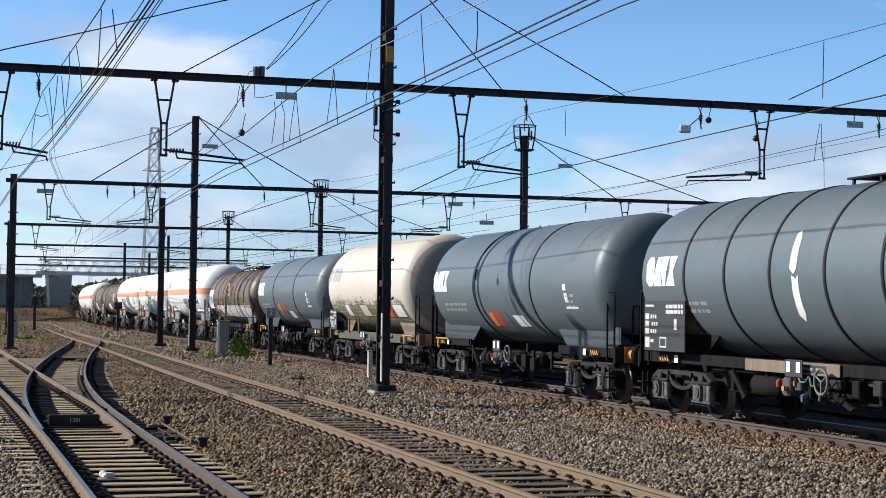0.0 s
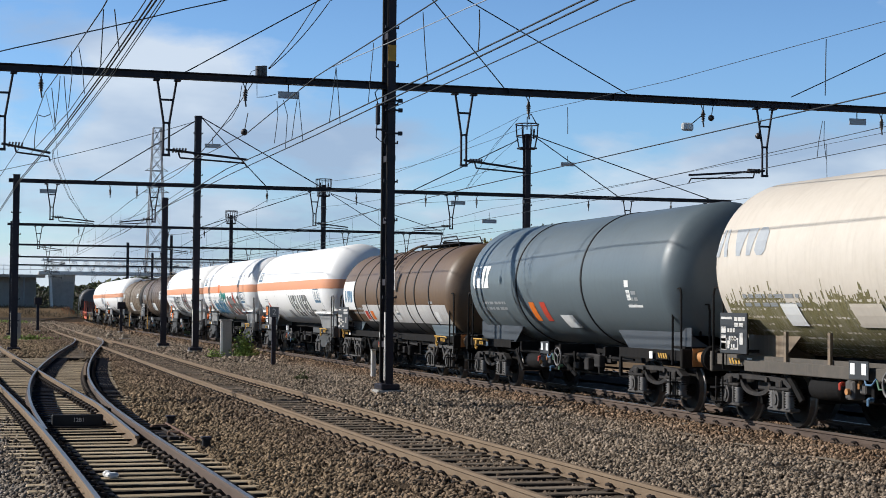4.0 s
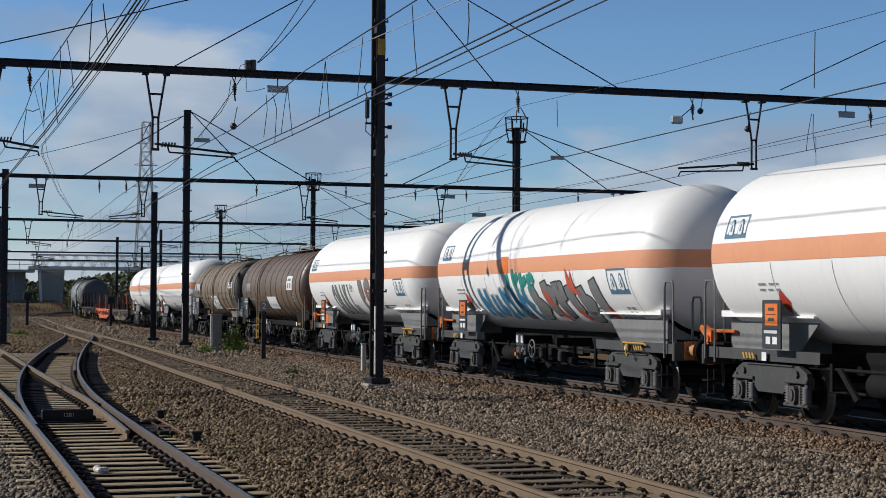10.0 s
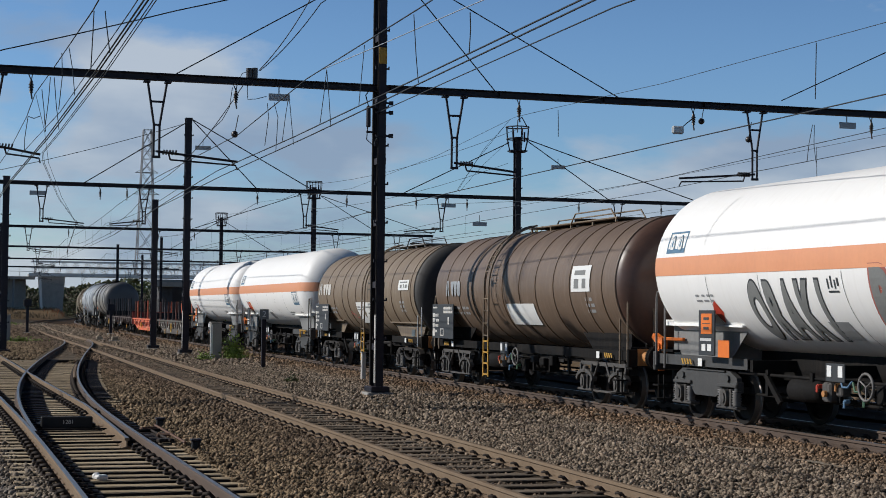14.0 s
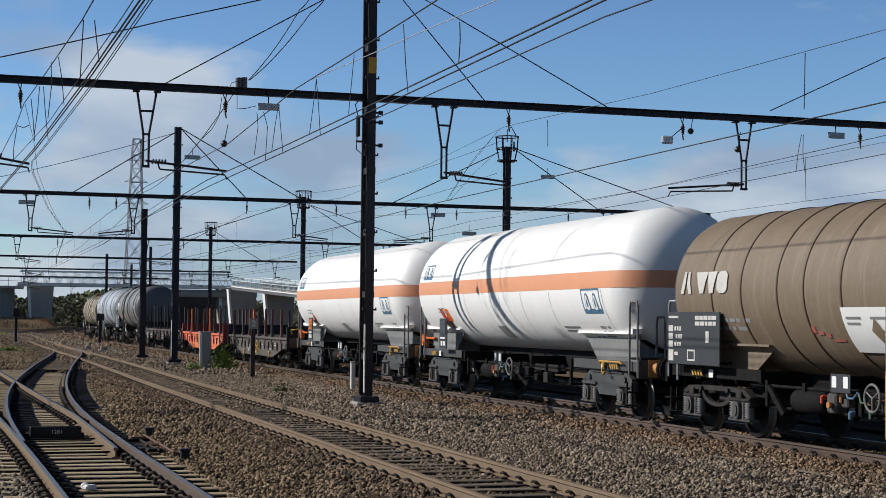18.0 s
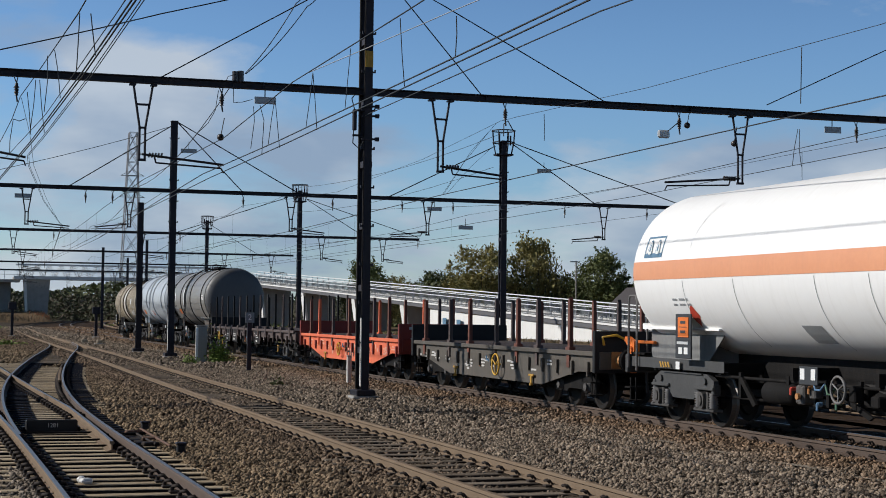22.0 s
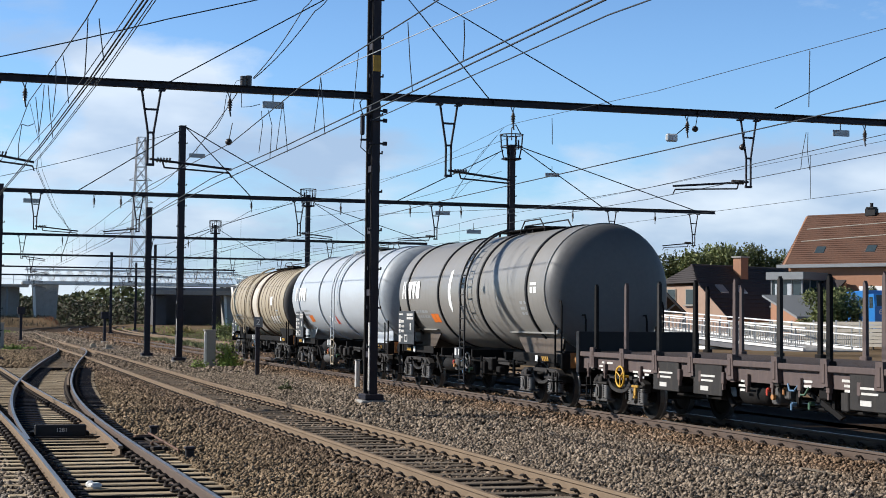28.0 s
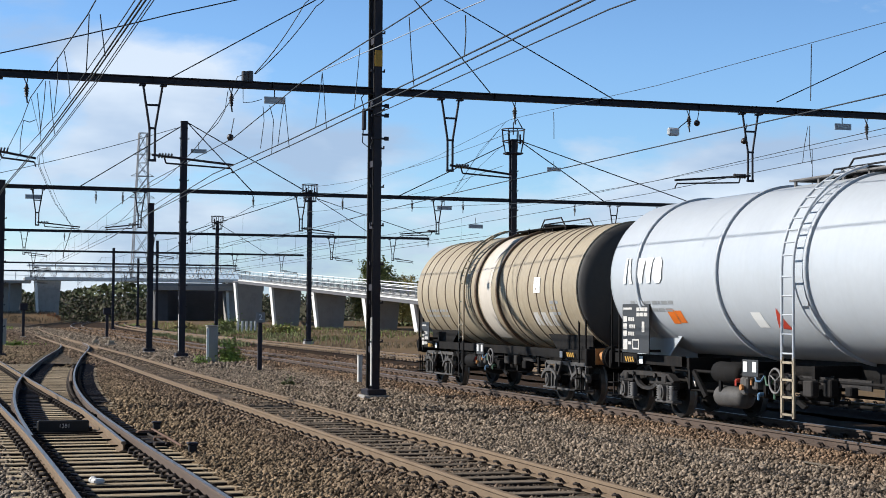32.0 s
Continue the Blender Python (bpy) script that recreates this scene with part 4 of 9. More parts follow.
basket(masts["e"], 29.0, 131, 11.7)
mast(4.0, 131, 8.5, "dark steel gantry mast beyond the crossover", white=False, steps=False)
masts["f"] = mast(28.45, 175, 11.9, "dark steel mast with a round work cage at its top", white=False)
basket(masts["f"], 28.45, 175, 11.5)
mast(5.4, 175, 8.5, "dark steel gantry mast in the distance", white=False, steps=False)
mast(21.7, 219, 10.4, "dark steel gantry mast in the distance", white=False, steps=False)
mast(27.5, 219, 11.5, "dark steel gantry mast in the distance", white=False, steps=False)
mast(6.8, 219, 8.5, "dark steel gantry mast in the distance", white=False, steps=False)
mast(8.6, 263, 8.5, "dark steel gantry mast in the distance", white=False, steps=False)
mast(30.0, 263, 10.5, "dark steel gantry mast in the distance", white=False, steps=False)

beams = {}
beams[1] = beam(45.3, 8.42, -2.9, 31.3, "dark steel gantry beam across all tracks, nearest span")
for x, r in ((1.05, 1.3), (5.5, 2.3), (14.25, 1.95), (24.15, -2.6)):
    hanger(beams[1], x, 45.3, 8.42, 2.25, r)
for x in (2.04, 7.69, 16.25, 22.0, 28.3):
    string_insulator(beams[1], x, 45.3, 8.3, 0.05)
for x, w in ((8.95, 0.62), (27.4, 0.6)):
    part("sign_plate", G().box(kp(x, 45.2, 8.0), (w * K, 0.03, 0.18), ch=0.008), "galv", beams[1], "small grey sign plate")
    part("sign_hanger", G().tube(kp(x, 45.25, 8.1), kp(x, 45.25, 8.3), 0.015, 5), "pole", beams[1])
part("feeder_insulator", G().tube(kp(8.1, 45.3, 8.53), kp(8.1, 45.3, 8.8), 0.09, 8).tube(kp(8.25, 45.3, 8.53), kp(8.25, 45.3, 8.82), 0.08, 8), "insulator", beams[1])
beams[2] = beam(86.5, 8.42, 2.4, 43.9, "dark steel gantry beam across all tracks, second span")
for x, r in ((4.6, 2.2), (9.9, -1.8), (18.65, 1.9), (26.5, -2.2), (37.25, -2.0), (42.5, -2.0)):
    hanger(beams[2], x, 86.5, 8.42, 2.0, r)
for x in (7.6, 9.0, 16.0, 21.0, 34.8, 40.0, 25.0, 28.0):
    string_insulator(beams[2], x, 86.5, 8.3)
for n, (y, x0, x1, hs) in enumerate(((131, 3.6, 39.4, (6.0, 16.0, 30.9, 36.2)), (175, 5.0, 38.1, (9, 21, 30.4, 35.6)), (219, 6.4, 38.4, (11, 24, 33)), (263, 8.2, 36, (14, 28)))):
    beams[n + 3] = beam(y, 8.3, x0, x1, "dark steel gantry beam across the tracks in the distance")
    for x in hs:
        hanger(beams[n + 3], x, y, 8.3, 1.9, 1.8)
    for x in hs:
        string_insulator(beams[n + 3], x + 3.1, y, 8.2)


def span(a, b, sag, n=8):
    a, b = Vector(a), Vector(b)
    return [a.lerp(b, i / n) - Vector((0, 0, 4 * sag * (i / n) * (1 - i / n))) for i in range(n + 1)]


def overhead_line(label, xs, z_contact, z_mess, r=0.011, seed=0, sag=0.75):
    """Contact wire, messenger and droppers over one track. xs: (Y, X) at each support."""
    t = thing("overhead_line", label, "overhead wire", "overhead lines")
    mess, cont, twin = G(), G(), G()
    rng = random.Random(seed)
    for (y0, x0), (y1, x1) in zip(xs, xs[1:]):
        mess.pipe(span((x0, y0, z_mess), (x1, y1, z_mess), sag), r, 5)
        cont.pipe([(x0 - 0.03, y0, z_contact), (x1 - 0.03, y1, z_contact)], r, 5)
        twin.pipe([(x0 + 0.03, y0, z_contact + 0.2), (x1 + 0.03, y1, z_contact + 0.2)], r, 5)
        k = 7
        for i in range(k):
            f = (i + 0.5) / k
            x, y = x0 + (x1 - x0) * f, y0 + (y1 - y0) * f
            part("dropper", G().tube((x, y, z_contact), (x + 0.01, y, z_mess - 4 * sag * f * (1 - f)), 0.005, 4, caps=False), "wire", t)
    part("messenger_wire", mess, "wire", t)
    part("contact_wire", cont, "wire", t)
    part("contact_wire", twin, "wire", t)
    return t


SP = (77.0, 116.6, 155.8, 194.9, 234.1, 273)
overhead_line("overhead contact line with droppers above the turnout track", [(y, la(y)) for y in SP], 5.4, 7.0, seed=1, sag=0.12)
overhead_line("overhead contact line with droppers above the crossover", [(77, 5.7), (116.6, 8.0)], 5.75, 6.0, seed=2, sag=0.1)
overhead_line("overhead contact line with droppers above the rusty track", [(y, lb(y) + 0.15) for y in SP], 5.4, 6.72, seed=3, sag=0.15)
overhead_line("overhead contact line with droppers above the goods train", [(y, lc(y)) for y in SP], 5.4, 7.1, seed=4, sag=0.5)
overhead_line("overhead contact line with droppers above the second main line", [(y, ld(y)) for y in SP], 5.55, 7.1, seed=5, sag=0.4)
overhead_line("overhead contact line with droppers above the far siding", [(y, ld(y) + 5.2) for y in SP], 5.8, 7.0, seed=6, sag=0.3)


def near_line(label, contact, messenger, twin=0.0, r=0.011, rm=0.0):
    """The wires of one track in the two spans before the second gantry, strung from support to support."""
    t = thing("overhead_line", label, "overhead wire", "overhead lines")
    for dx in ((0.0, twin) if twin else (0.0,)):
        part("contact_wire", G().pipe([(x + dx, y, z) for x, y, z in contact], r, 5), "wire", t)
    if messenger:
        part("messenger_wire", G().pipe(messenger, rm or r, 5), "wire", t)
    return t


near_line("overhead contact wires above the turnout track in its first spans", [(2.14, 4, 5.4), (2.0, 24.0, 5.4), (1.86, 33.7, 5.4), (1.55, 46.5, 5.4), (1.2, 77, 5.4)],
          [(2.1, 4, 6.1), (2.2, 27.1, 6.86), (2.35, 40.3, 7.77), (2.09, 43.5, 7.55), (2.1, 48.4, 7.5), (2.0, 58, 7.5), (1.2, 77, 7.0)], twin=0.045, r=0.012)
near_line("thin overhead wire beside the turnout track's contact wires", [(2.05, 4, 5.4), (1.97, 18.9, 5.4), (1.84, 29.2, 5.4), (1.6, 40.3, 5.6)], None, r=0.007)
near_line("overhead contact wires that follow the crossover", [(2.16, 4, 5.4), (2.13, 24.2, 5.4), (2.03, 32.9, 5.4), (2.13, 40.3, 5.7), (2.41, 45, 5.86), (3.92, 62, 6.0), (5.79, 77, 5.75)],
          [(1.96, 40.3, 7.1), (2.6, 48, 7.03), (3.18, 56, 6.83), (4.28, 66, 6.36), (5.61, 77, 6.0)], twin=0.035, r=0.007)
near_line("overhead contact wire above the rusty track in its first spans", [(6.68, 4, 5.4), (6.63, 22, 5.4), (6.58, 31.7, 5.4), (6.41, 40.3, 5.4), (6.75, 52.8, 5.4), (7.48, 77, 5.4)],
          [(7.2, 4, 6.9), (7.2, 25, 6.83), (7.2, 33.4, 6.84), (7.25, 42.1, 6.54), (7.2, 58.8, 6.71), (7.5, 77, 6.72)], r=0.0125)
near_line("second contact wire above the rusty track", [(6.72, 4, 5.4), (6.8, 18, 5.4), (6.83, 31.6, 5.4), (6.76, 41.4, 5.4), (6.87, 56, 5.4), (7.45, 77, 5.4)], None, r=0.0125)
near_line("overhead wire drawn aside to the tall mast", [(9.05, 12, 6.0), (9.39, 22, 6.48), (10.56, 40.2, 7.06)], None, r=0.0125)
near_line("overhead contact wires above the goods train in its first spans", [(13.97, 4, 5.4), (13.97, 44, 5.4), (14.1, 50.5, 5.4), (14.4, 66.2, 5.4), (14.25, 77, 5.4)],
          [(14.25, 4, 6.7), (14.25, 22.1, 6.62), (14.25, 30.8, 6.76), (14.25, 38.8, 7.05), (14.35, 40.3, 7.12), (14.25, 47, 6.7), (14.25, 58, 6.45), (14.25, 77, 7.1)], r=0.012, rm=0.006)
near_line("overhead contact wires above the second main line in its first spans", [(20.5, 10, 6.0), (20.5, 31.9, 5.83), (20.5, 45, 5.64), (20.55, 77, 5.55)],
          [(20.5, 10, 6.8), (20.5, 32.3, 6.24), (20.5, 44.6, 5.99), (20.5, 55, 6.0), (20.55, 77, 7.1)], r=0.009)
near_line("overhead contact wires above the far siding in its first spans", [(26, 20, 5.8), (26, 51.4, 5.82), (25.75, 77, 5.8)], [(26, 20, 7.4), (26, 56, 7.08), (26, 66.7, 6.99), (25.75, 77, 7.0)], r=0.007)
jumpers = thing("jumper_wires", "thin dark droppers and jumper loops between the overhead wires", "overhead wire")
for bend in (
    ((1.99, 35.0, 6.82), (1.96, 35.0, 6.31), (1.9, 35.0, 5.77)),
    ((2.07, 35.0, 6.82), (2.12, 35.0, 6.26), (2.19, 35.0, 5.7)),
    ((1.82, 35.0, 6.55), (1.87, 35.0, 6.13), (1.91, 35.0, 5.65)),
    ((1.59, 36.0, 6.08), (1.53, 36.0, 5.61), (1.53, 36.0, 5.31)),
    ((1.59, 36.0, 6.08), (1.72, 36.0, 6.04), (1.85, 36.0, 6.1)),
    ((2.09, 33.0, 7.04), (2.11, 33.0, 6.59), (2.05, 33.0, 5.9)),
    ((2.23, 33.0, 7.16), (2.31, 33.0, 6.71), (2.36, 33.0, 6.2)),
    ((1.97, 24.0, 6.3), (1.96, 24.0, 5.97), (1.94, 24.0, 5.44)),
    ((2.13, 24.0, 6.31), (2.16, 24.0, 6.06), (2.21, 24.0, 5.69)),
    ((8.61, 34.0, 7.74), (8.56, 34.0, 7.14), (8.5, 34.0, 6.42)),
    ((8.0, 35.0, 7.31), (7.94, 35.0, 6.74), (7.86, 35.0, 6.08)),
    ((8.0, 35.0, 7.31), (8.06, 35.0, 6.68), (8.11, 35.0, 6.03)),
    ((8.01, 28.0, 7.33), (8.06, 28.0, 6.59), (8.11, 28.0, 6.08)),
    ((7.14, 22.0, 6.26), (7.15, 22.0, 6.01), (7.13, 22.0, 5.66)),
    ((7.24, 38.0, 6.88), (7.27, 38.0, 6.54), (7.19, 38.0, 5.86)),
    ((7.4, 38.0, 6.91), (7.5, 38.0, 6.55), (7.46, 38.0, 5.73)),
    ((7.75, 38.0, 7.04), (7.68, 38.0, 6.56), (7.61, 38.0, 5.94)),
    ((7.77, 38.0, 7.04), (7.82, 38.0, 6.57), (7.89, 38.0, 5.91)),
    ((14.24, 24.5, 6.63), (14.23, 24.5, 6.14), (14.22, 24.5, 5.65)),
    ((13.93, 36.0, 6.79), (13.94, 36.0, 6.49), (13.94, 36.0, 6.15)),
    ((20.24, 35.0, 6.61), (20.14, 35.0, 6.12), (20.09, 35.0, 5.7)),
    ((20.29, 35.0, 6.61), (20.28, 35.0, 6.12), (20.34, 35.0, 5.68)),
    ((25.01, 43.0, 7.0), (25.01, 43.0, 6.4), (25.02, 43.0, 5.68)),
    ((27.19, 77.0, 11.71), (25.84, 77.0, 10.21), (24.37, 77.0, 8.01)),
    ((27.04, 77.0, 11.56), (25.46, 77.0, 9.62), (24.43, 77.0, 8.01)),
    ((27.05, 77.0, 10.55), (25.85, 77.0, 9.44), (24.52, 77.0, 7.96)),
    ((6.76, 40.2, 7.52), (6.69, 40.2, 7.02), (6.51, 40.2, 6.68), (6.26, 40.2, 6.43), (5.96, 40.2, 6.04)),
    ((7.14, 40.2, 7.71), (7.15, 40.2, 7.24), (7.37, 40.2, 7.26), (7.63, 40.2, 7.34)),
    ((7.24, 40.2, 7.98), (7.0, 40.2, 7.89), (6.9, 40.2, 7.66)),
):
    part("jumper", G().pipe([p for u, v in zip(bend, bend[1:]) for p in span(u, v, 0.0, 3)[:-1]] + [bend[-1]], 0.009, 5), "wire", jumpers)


def cable(label, pts, r=0.014, material="wire", sag=0.0):
    pts = [kp(*p) for p in pts]
    t = pts if sag == 0 else [p for a, b in zip(pts, pts[1:]) for p in span(a, b, sag)]
    return solid("guy_wire" if sag == 0 else "feeder_cable", G().pipe(t, r, 5), material, label, "cable", "cables over the tracks")


GUY = "taut dark steel guy wire tied to a gantry beam"
for x0, z0, x1, z1, y in ((5.96, 8.5, 12.0, 12.1, 45.3), (13.22, 11.07, 15.53, 8.5, 45.3), (14.26, 11.14, 19.55, 8.5, 45.3), (25.08, 8.7, 30.9, 11.4, 45.3),
                          (12.34, 12.15, 16.02, 8.42, 86.5), (12.2, 12.0, 6.75, 8.5, 86.5), (12.34, 12.15, 19.1, 8.5, 86.5), (31.5, 11.8, 36.6, 8.55, 86.5), (31.5, 11.85, 43.07, 8.35, 86.5), (30.5, 11.6, 24.07, 8.42, 86.5),
                          (29.6, 11.4, 34.5, 8.47, 131), (29.6, 11.45, 39.3, 8.5, 131), (27.9, 11.5, 18.9, 8.42, 131), (28.4, 11.6, 23, 8.4, 175), (28.6, 11.6, 34, 8.4, 175)):
    cable(GUY, [(x0, y, z0), (x1, y, z1)], 0.016 if y < 50 else 0.026)
cable(GUY, [(13.22, 45.3, 11.07), (11.97, 45.3, 12.45)])
cable(GUY, [(14.26, 45.3, 11.14), (11.97, 45.3, 12.2)])
FEED = "long dark feeder cable strung between masts along the tracks"
cable(FEED, [(12.2, 86.5, 8.75), (12.0, 131, 8.7), (13, 175, 8.7)], 0.013, sag=0.35)
cable(FEED, [(-8, 45.3, 6.25), (1.44, 45.3, 8.985), (5.98, 45.3, 10.32), (11.9, 45.3, 12.05)], 0.016, sag=0.02)
cable(FEED, [(12.1, 86.5, 11.9), (2.1, 86.6, 8.95), (-6, 86.7, 6.8)], 0.014, sag=0.1)
cable(FEED, [(8.37, 45.3, 8.75), (9.85, 45.4, 10.9), (10.4, 45.4, 11.8)], 0.013, sag=0.12)
cable(FEED, [(8.4, 45.3, 8.75), (10.2, 45.5, 10.85), (10.9, 45.5, 11.8)], 0.013, sag=0.12)
cable(FEED, [(8.2, 45.3, 8.75), (10.4, 86.5, 8.6), (12, 131, 8.5)], 0.013, sag=0.5)
cable("bright taut wire strung past the tall mast to the gantry", [(10.25, 45.3, 8.9), (10.8, 41, 8.96), (10.7, 33.7, 8.6), (10.4, 16, 7.6)], 0.011, "wire_lit")
cable(FEED, [(31.0, 86.5, 12.4), (29, 131, 12.4), (28.4, 175, 12.2), (27.5, 219, 11.6)], 0.012, sag=0.5)
cable(FEED, [(30.4, 86.5, 10.4), (28.4, 131, 10.3)], 0.012, sag=0.5)
for n, (x, y, z) in enumerate(((7.7, 45.3, 6.9), (23.93, 45.3, 7.42), (22.3, 45.3, 7.92))):
    t = thing("wire_weight", "small dark round insulator ball hung on an overhead wire", "insulator", "balls on the wires")
    g = G()
    g.lathe([(-0.085, 0.02), (-0.07, 0.065), (0, 0.09), (0.07, 0.065), (0.085, 0.02)], n=12)
    part("ball", g, "insulator", t, at=pose(*kp(x, y, z)))
    part("hook", G().tube(kp(x, y, z), kp(x + 0.1, y, z + 0.55), 0.012, 5), "wire", t)
lampb = thing("track_lamp", "small white plate lamp hung from an overhead wire", "lamp")
part("plate", G().box(kp(21.45, 45.2, 7.6), (0.36, 0.1, 0.23), ch=0.05), "white", lampb)
part("hanger", G().tube(kp(21.6, 45.2, 7.7), kp(22.0, 45.3, 8.0), 0.014, 5), "wire", lampb)
for x, y, z in ((13.0, 86.5, 10.6), (33.5, 86.5, 10.3), (4.4, 86.5, 7.9), (26.9, 86.5, 7.9), (28.8, 86.6, 6.9)):
    t = thing("line_sign", "small grey number plate hung from a gantry wire", "sign plate", "plates on the wires")
    part("plate", G().box(kp(x, y, z), (0.76, 0.04, 0.2), ch=0.01), "galv", t)
    part("hanger", G().tube(kp(x, y + 0.03, z), kp(x, y + 0.03, z + 0.5), 0.014, 5), "wire", t)


# ------------------------------------------------------------ the goods train
# A wagon's own space: Y along the track, +Y towards the train's rear, -X the side that faces the camera, z = 0 at the rail heads.
SPEED = 7.6
WAGONS = []          # (thing, distance along the track at 0 s)
WHEELS = []
BOGIE_MESHES = {}


def bogie_meshes():
    if BOGIE_MESHES:
        return BOGIE_MESHES
    b = BOGIE_MESHES
    fr = G()          # a bellied plate side frame, at x = 0
    fr.prism([(-1.25, 0.66), (-1.2, 0.82), (-0.95, 0.93), (0.95, 0.93), (1.2, 0.82), (1.25, 0.66), (0.9, 0.68), (0.66, 0.66), (0.42, 0.46), (-0.42, 0.46), (-0.66, 0.66), (-0.9, 0.68)], "x", -0.05, 0.05)
    fr.box((0, 0, 0.925), (0.17, 1.6, 0.02))
    for s in (-1, 1):
        fr.box((0, s * 1.2, 0.66), (0.15, 0.1, 0.2), ch=0.015)
        fr.box((-0.06, s * 0.9, 0.68), (0.08, 0.72, 0.06), ch=0.012)
        fr.tube((-0.05, s * 0.9, 0.8), (-0.09, s * 0.9, 0.8), 0.06, 8)
    b["frame"] = fr.mesh("side_frame", M["gas_frame"])
    fo = G()          # an open cast frame: top bar, hanging bow, spring saddles
    top = [(-1.28, 0.7), (-1.05, 0.82), (-0.6, 0.84), (0.6, 0.84), (1.05, 0.82), (1.28, 0.7)]
    fo.prism(top + [(1.24, 0.64), (1.0, 0.745), (0.6, 0.76), (-0.6, 0.76), (-1.0, 0.745), (-1.24, 0.64)], "x", -0.07, 0.07)
    bow = [(0.56 * math.sin(a), 0.78 - 0.3 * math.cos(a) ** 0.7) for a in np.linspace(-1.5, 1.5, 13)]
    fo.prism(bow + [(u * 0.88, v + 0.065) for u, v in bow[::-1]], "x", -0.05, 0.03)
    for s in (-1, 1):
        fo.box((-0.03, s * 0.9, 0.645), (0.14, 0.7, 0.05), ch=0.012)
        fo.box((-0.05, s * 0.9, 0.72), (0.12, 0.2, 0.14), ch=0.02)
        fo.box((0, s * 1.22, 0.62), (0.15, 0.08, 0.2), ch=0.015)
        fo.tube((-0.08, s * 0.5, 0.78), (-0.12, s * 0.5, 0.78), 0.045, 8)
    b["open_frame"] = fo.mesh("side_frame", M["bogie"])
    fl = G()          # an older frame: thin top bar, horn guides, a bowed spring over each box and a tie bar
    fl.prism([(-1.3, 0.8), (-1.2, 0.9), (1.2, 0.9), (1.3, 0.8), (1.15, 0.82), (-1.15, 0.82)], "x", -0.05, 0.05)
    for s in (-1, 1):
        arc = [(s * 0.9 + 0.5 * math.sin(a), 0.46 + 0.28 * math.cos(a)) for a in np.linspace(-1.25, 1.25, 11)]
        fl.prism(arc + [(s * 0.9 + (u - s * 0.9) * 0.92, v - 0.07) for u, v in arc[::-1]], "x", -0.11, 0.0)
        fl.box((-0.07, s * 0.9, 0.74), (0.1, 0.14, 0.12), ch=0.02)
        for q in (-0.24, 0.24):
            fl.prism([(s * 0.9 + q - 0.03, 0.3), (s * 0.9 + q + 0.03, 0.3), (s * 0.9 + q * 1.3 + 0.03, 0.85), (s * 0.9 + q * 1.3 - 0.03, 0.85)], "x", -0.07, 0.0)
        fl.tube((-0.06, s * 0.42, 0.6), (-0.06, s * 0.2, 0.88), 0.03, 6)
    fl.box((-0.03, 0, 0.29), (0.05, 2.3, 0.04))
    b["leaf"] = fl.mesh("side_frame", M["axle_box"])
    bx = G()          # axle box with its oval cover and spring saddle
    bx.box((0, 0, 0.47), (0.16, 0.24, 0.3), ch=0.04)
    bx.prism([(0.1 * math.cos(a), 0.47 + 0.15 * math.sin(a)) for a in np.linspace(0, 6.2832, 15)[:-1]], "x", -0.15, -0.06)
    bx.prism([(0.055 * math.cos(a), 0.47 + 0.09 * math.sin(a)) for a in np.linspace(0, 6.2832, 13)[:-1]], "x", -0.175, -0.15)
    bx.box((0, 0, 0.3), (0.2, 0.78, 0.05), ch=0.012)
    for q in (-1, 1):
        bx.prism([(q * 0.12, 0.3), (q * 0.18, 0.3), (q * 0.18, 0.62), (q * 0.14, 0.62)], "x", -0.1, 0.02)
    b["box"] = bx.mesh("axle_box", M["axle_box"])
    sp = G()          # a coil spring as one ribbed body
    coil = [(0.33, 0.0)] + [(0.33 + i * 0.0225, 0.098 if i % 2 == 0 else 0.06) for i in range(13)] + [(0.6, 0.0)]
    sp.add([(r * math.cos(k * math.pi / 5), r * math.sin(k * math.pi / 5), z) for z, r in coil for k in range(10)],
           [(j * 10 + k, j * 10 + (k + 1) % 10, j * 10 + 10 + (k + 1) % 10, j * 10 + 10 + k) for j in range(len(coil) - 1) for k in range(10)], True)
    b["spring"] = sp.mesh("spring", M["spring"])
    bo = G().box((0, 0, 0.68), (1.9, 0.46, 0.22), ch=0.03).box((0, 0, 0.84), (0.7, 0.5, 0.12), ch=0.03)
    bo.box((0, 1.05, 0.6), (1.9, 0.1, 0.12)).box((0, -1.05, 0.6), (1.9, 0.1, 0.12))
    b["bolster"] = bo.mesh("bolster", M["bogie"])
    wh = G()
    for s in (-1, 1):
        wh.add(*disc_rings(s))
    wh.tube((-1.02, 0, 0), (1.02, 0, 0), 0.075, 10)
    me = wh.mesh("wheelset", M["wheel"])
    me.materials.append(M["tyre"])
    for p in me.polygons:
        r = math.hypot(p.center.y, p.center.z)
        if r > 0.452:
            p.material_index = 1
    b["wheelset"] = me
    sh = G()          # a brake block on its hanger
    sh.box((0, 0, 0.46), (0.1, 0.07, 0.3), ch=0.015)
    b["brake"] = sh.mesh("brake_block", M["under"])
    return b


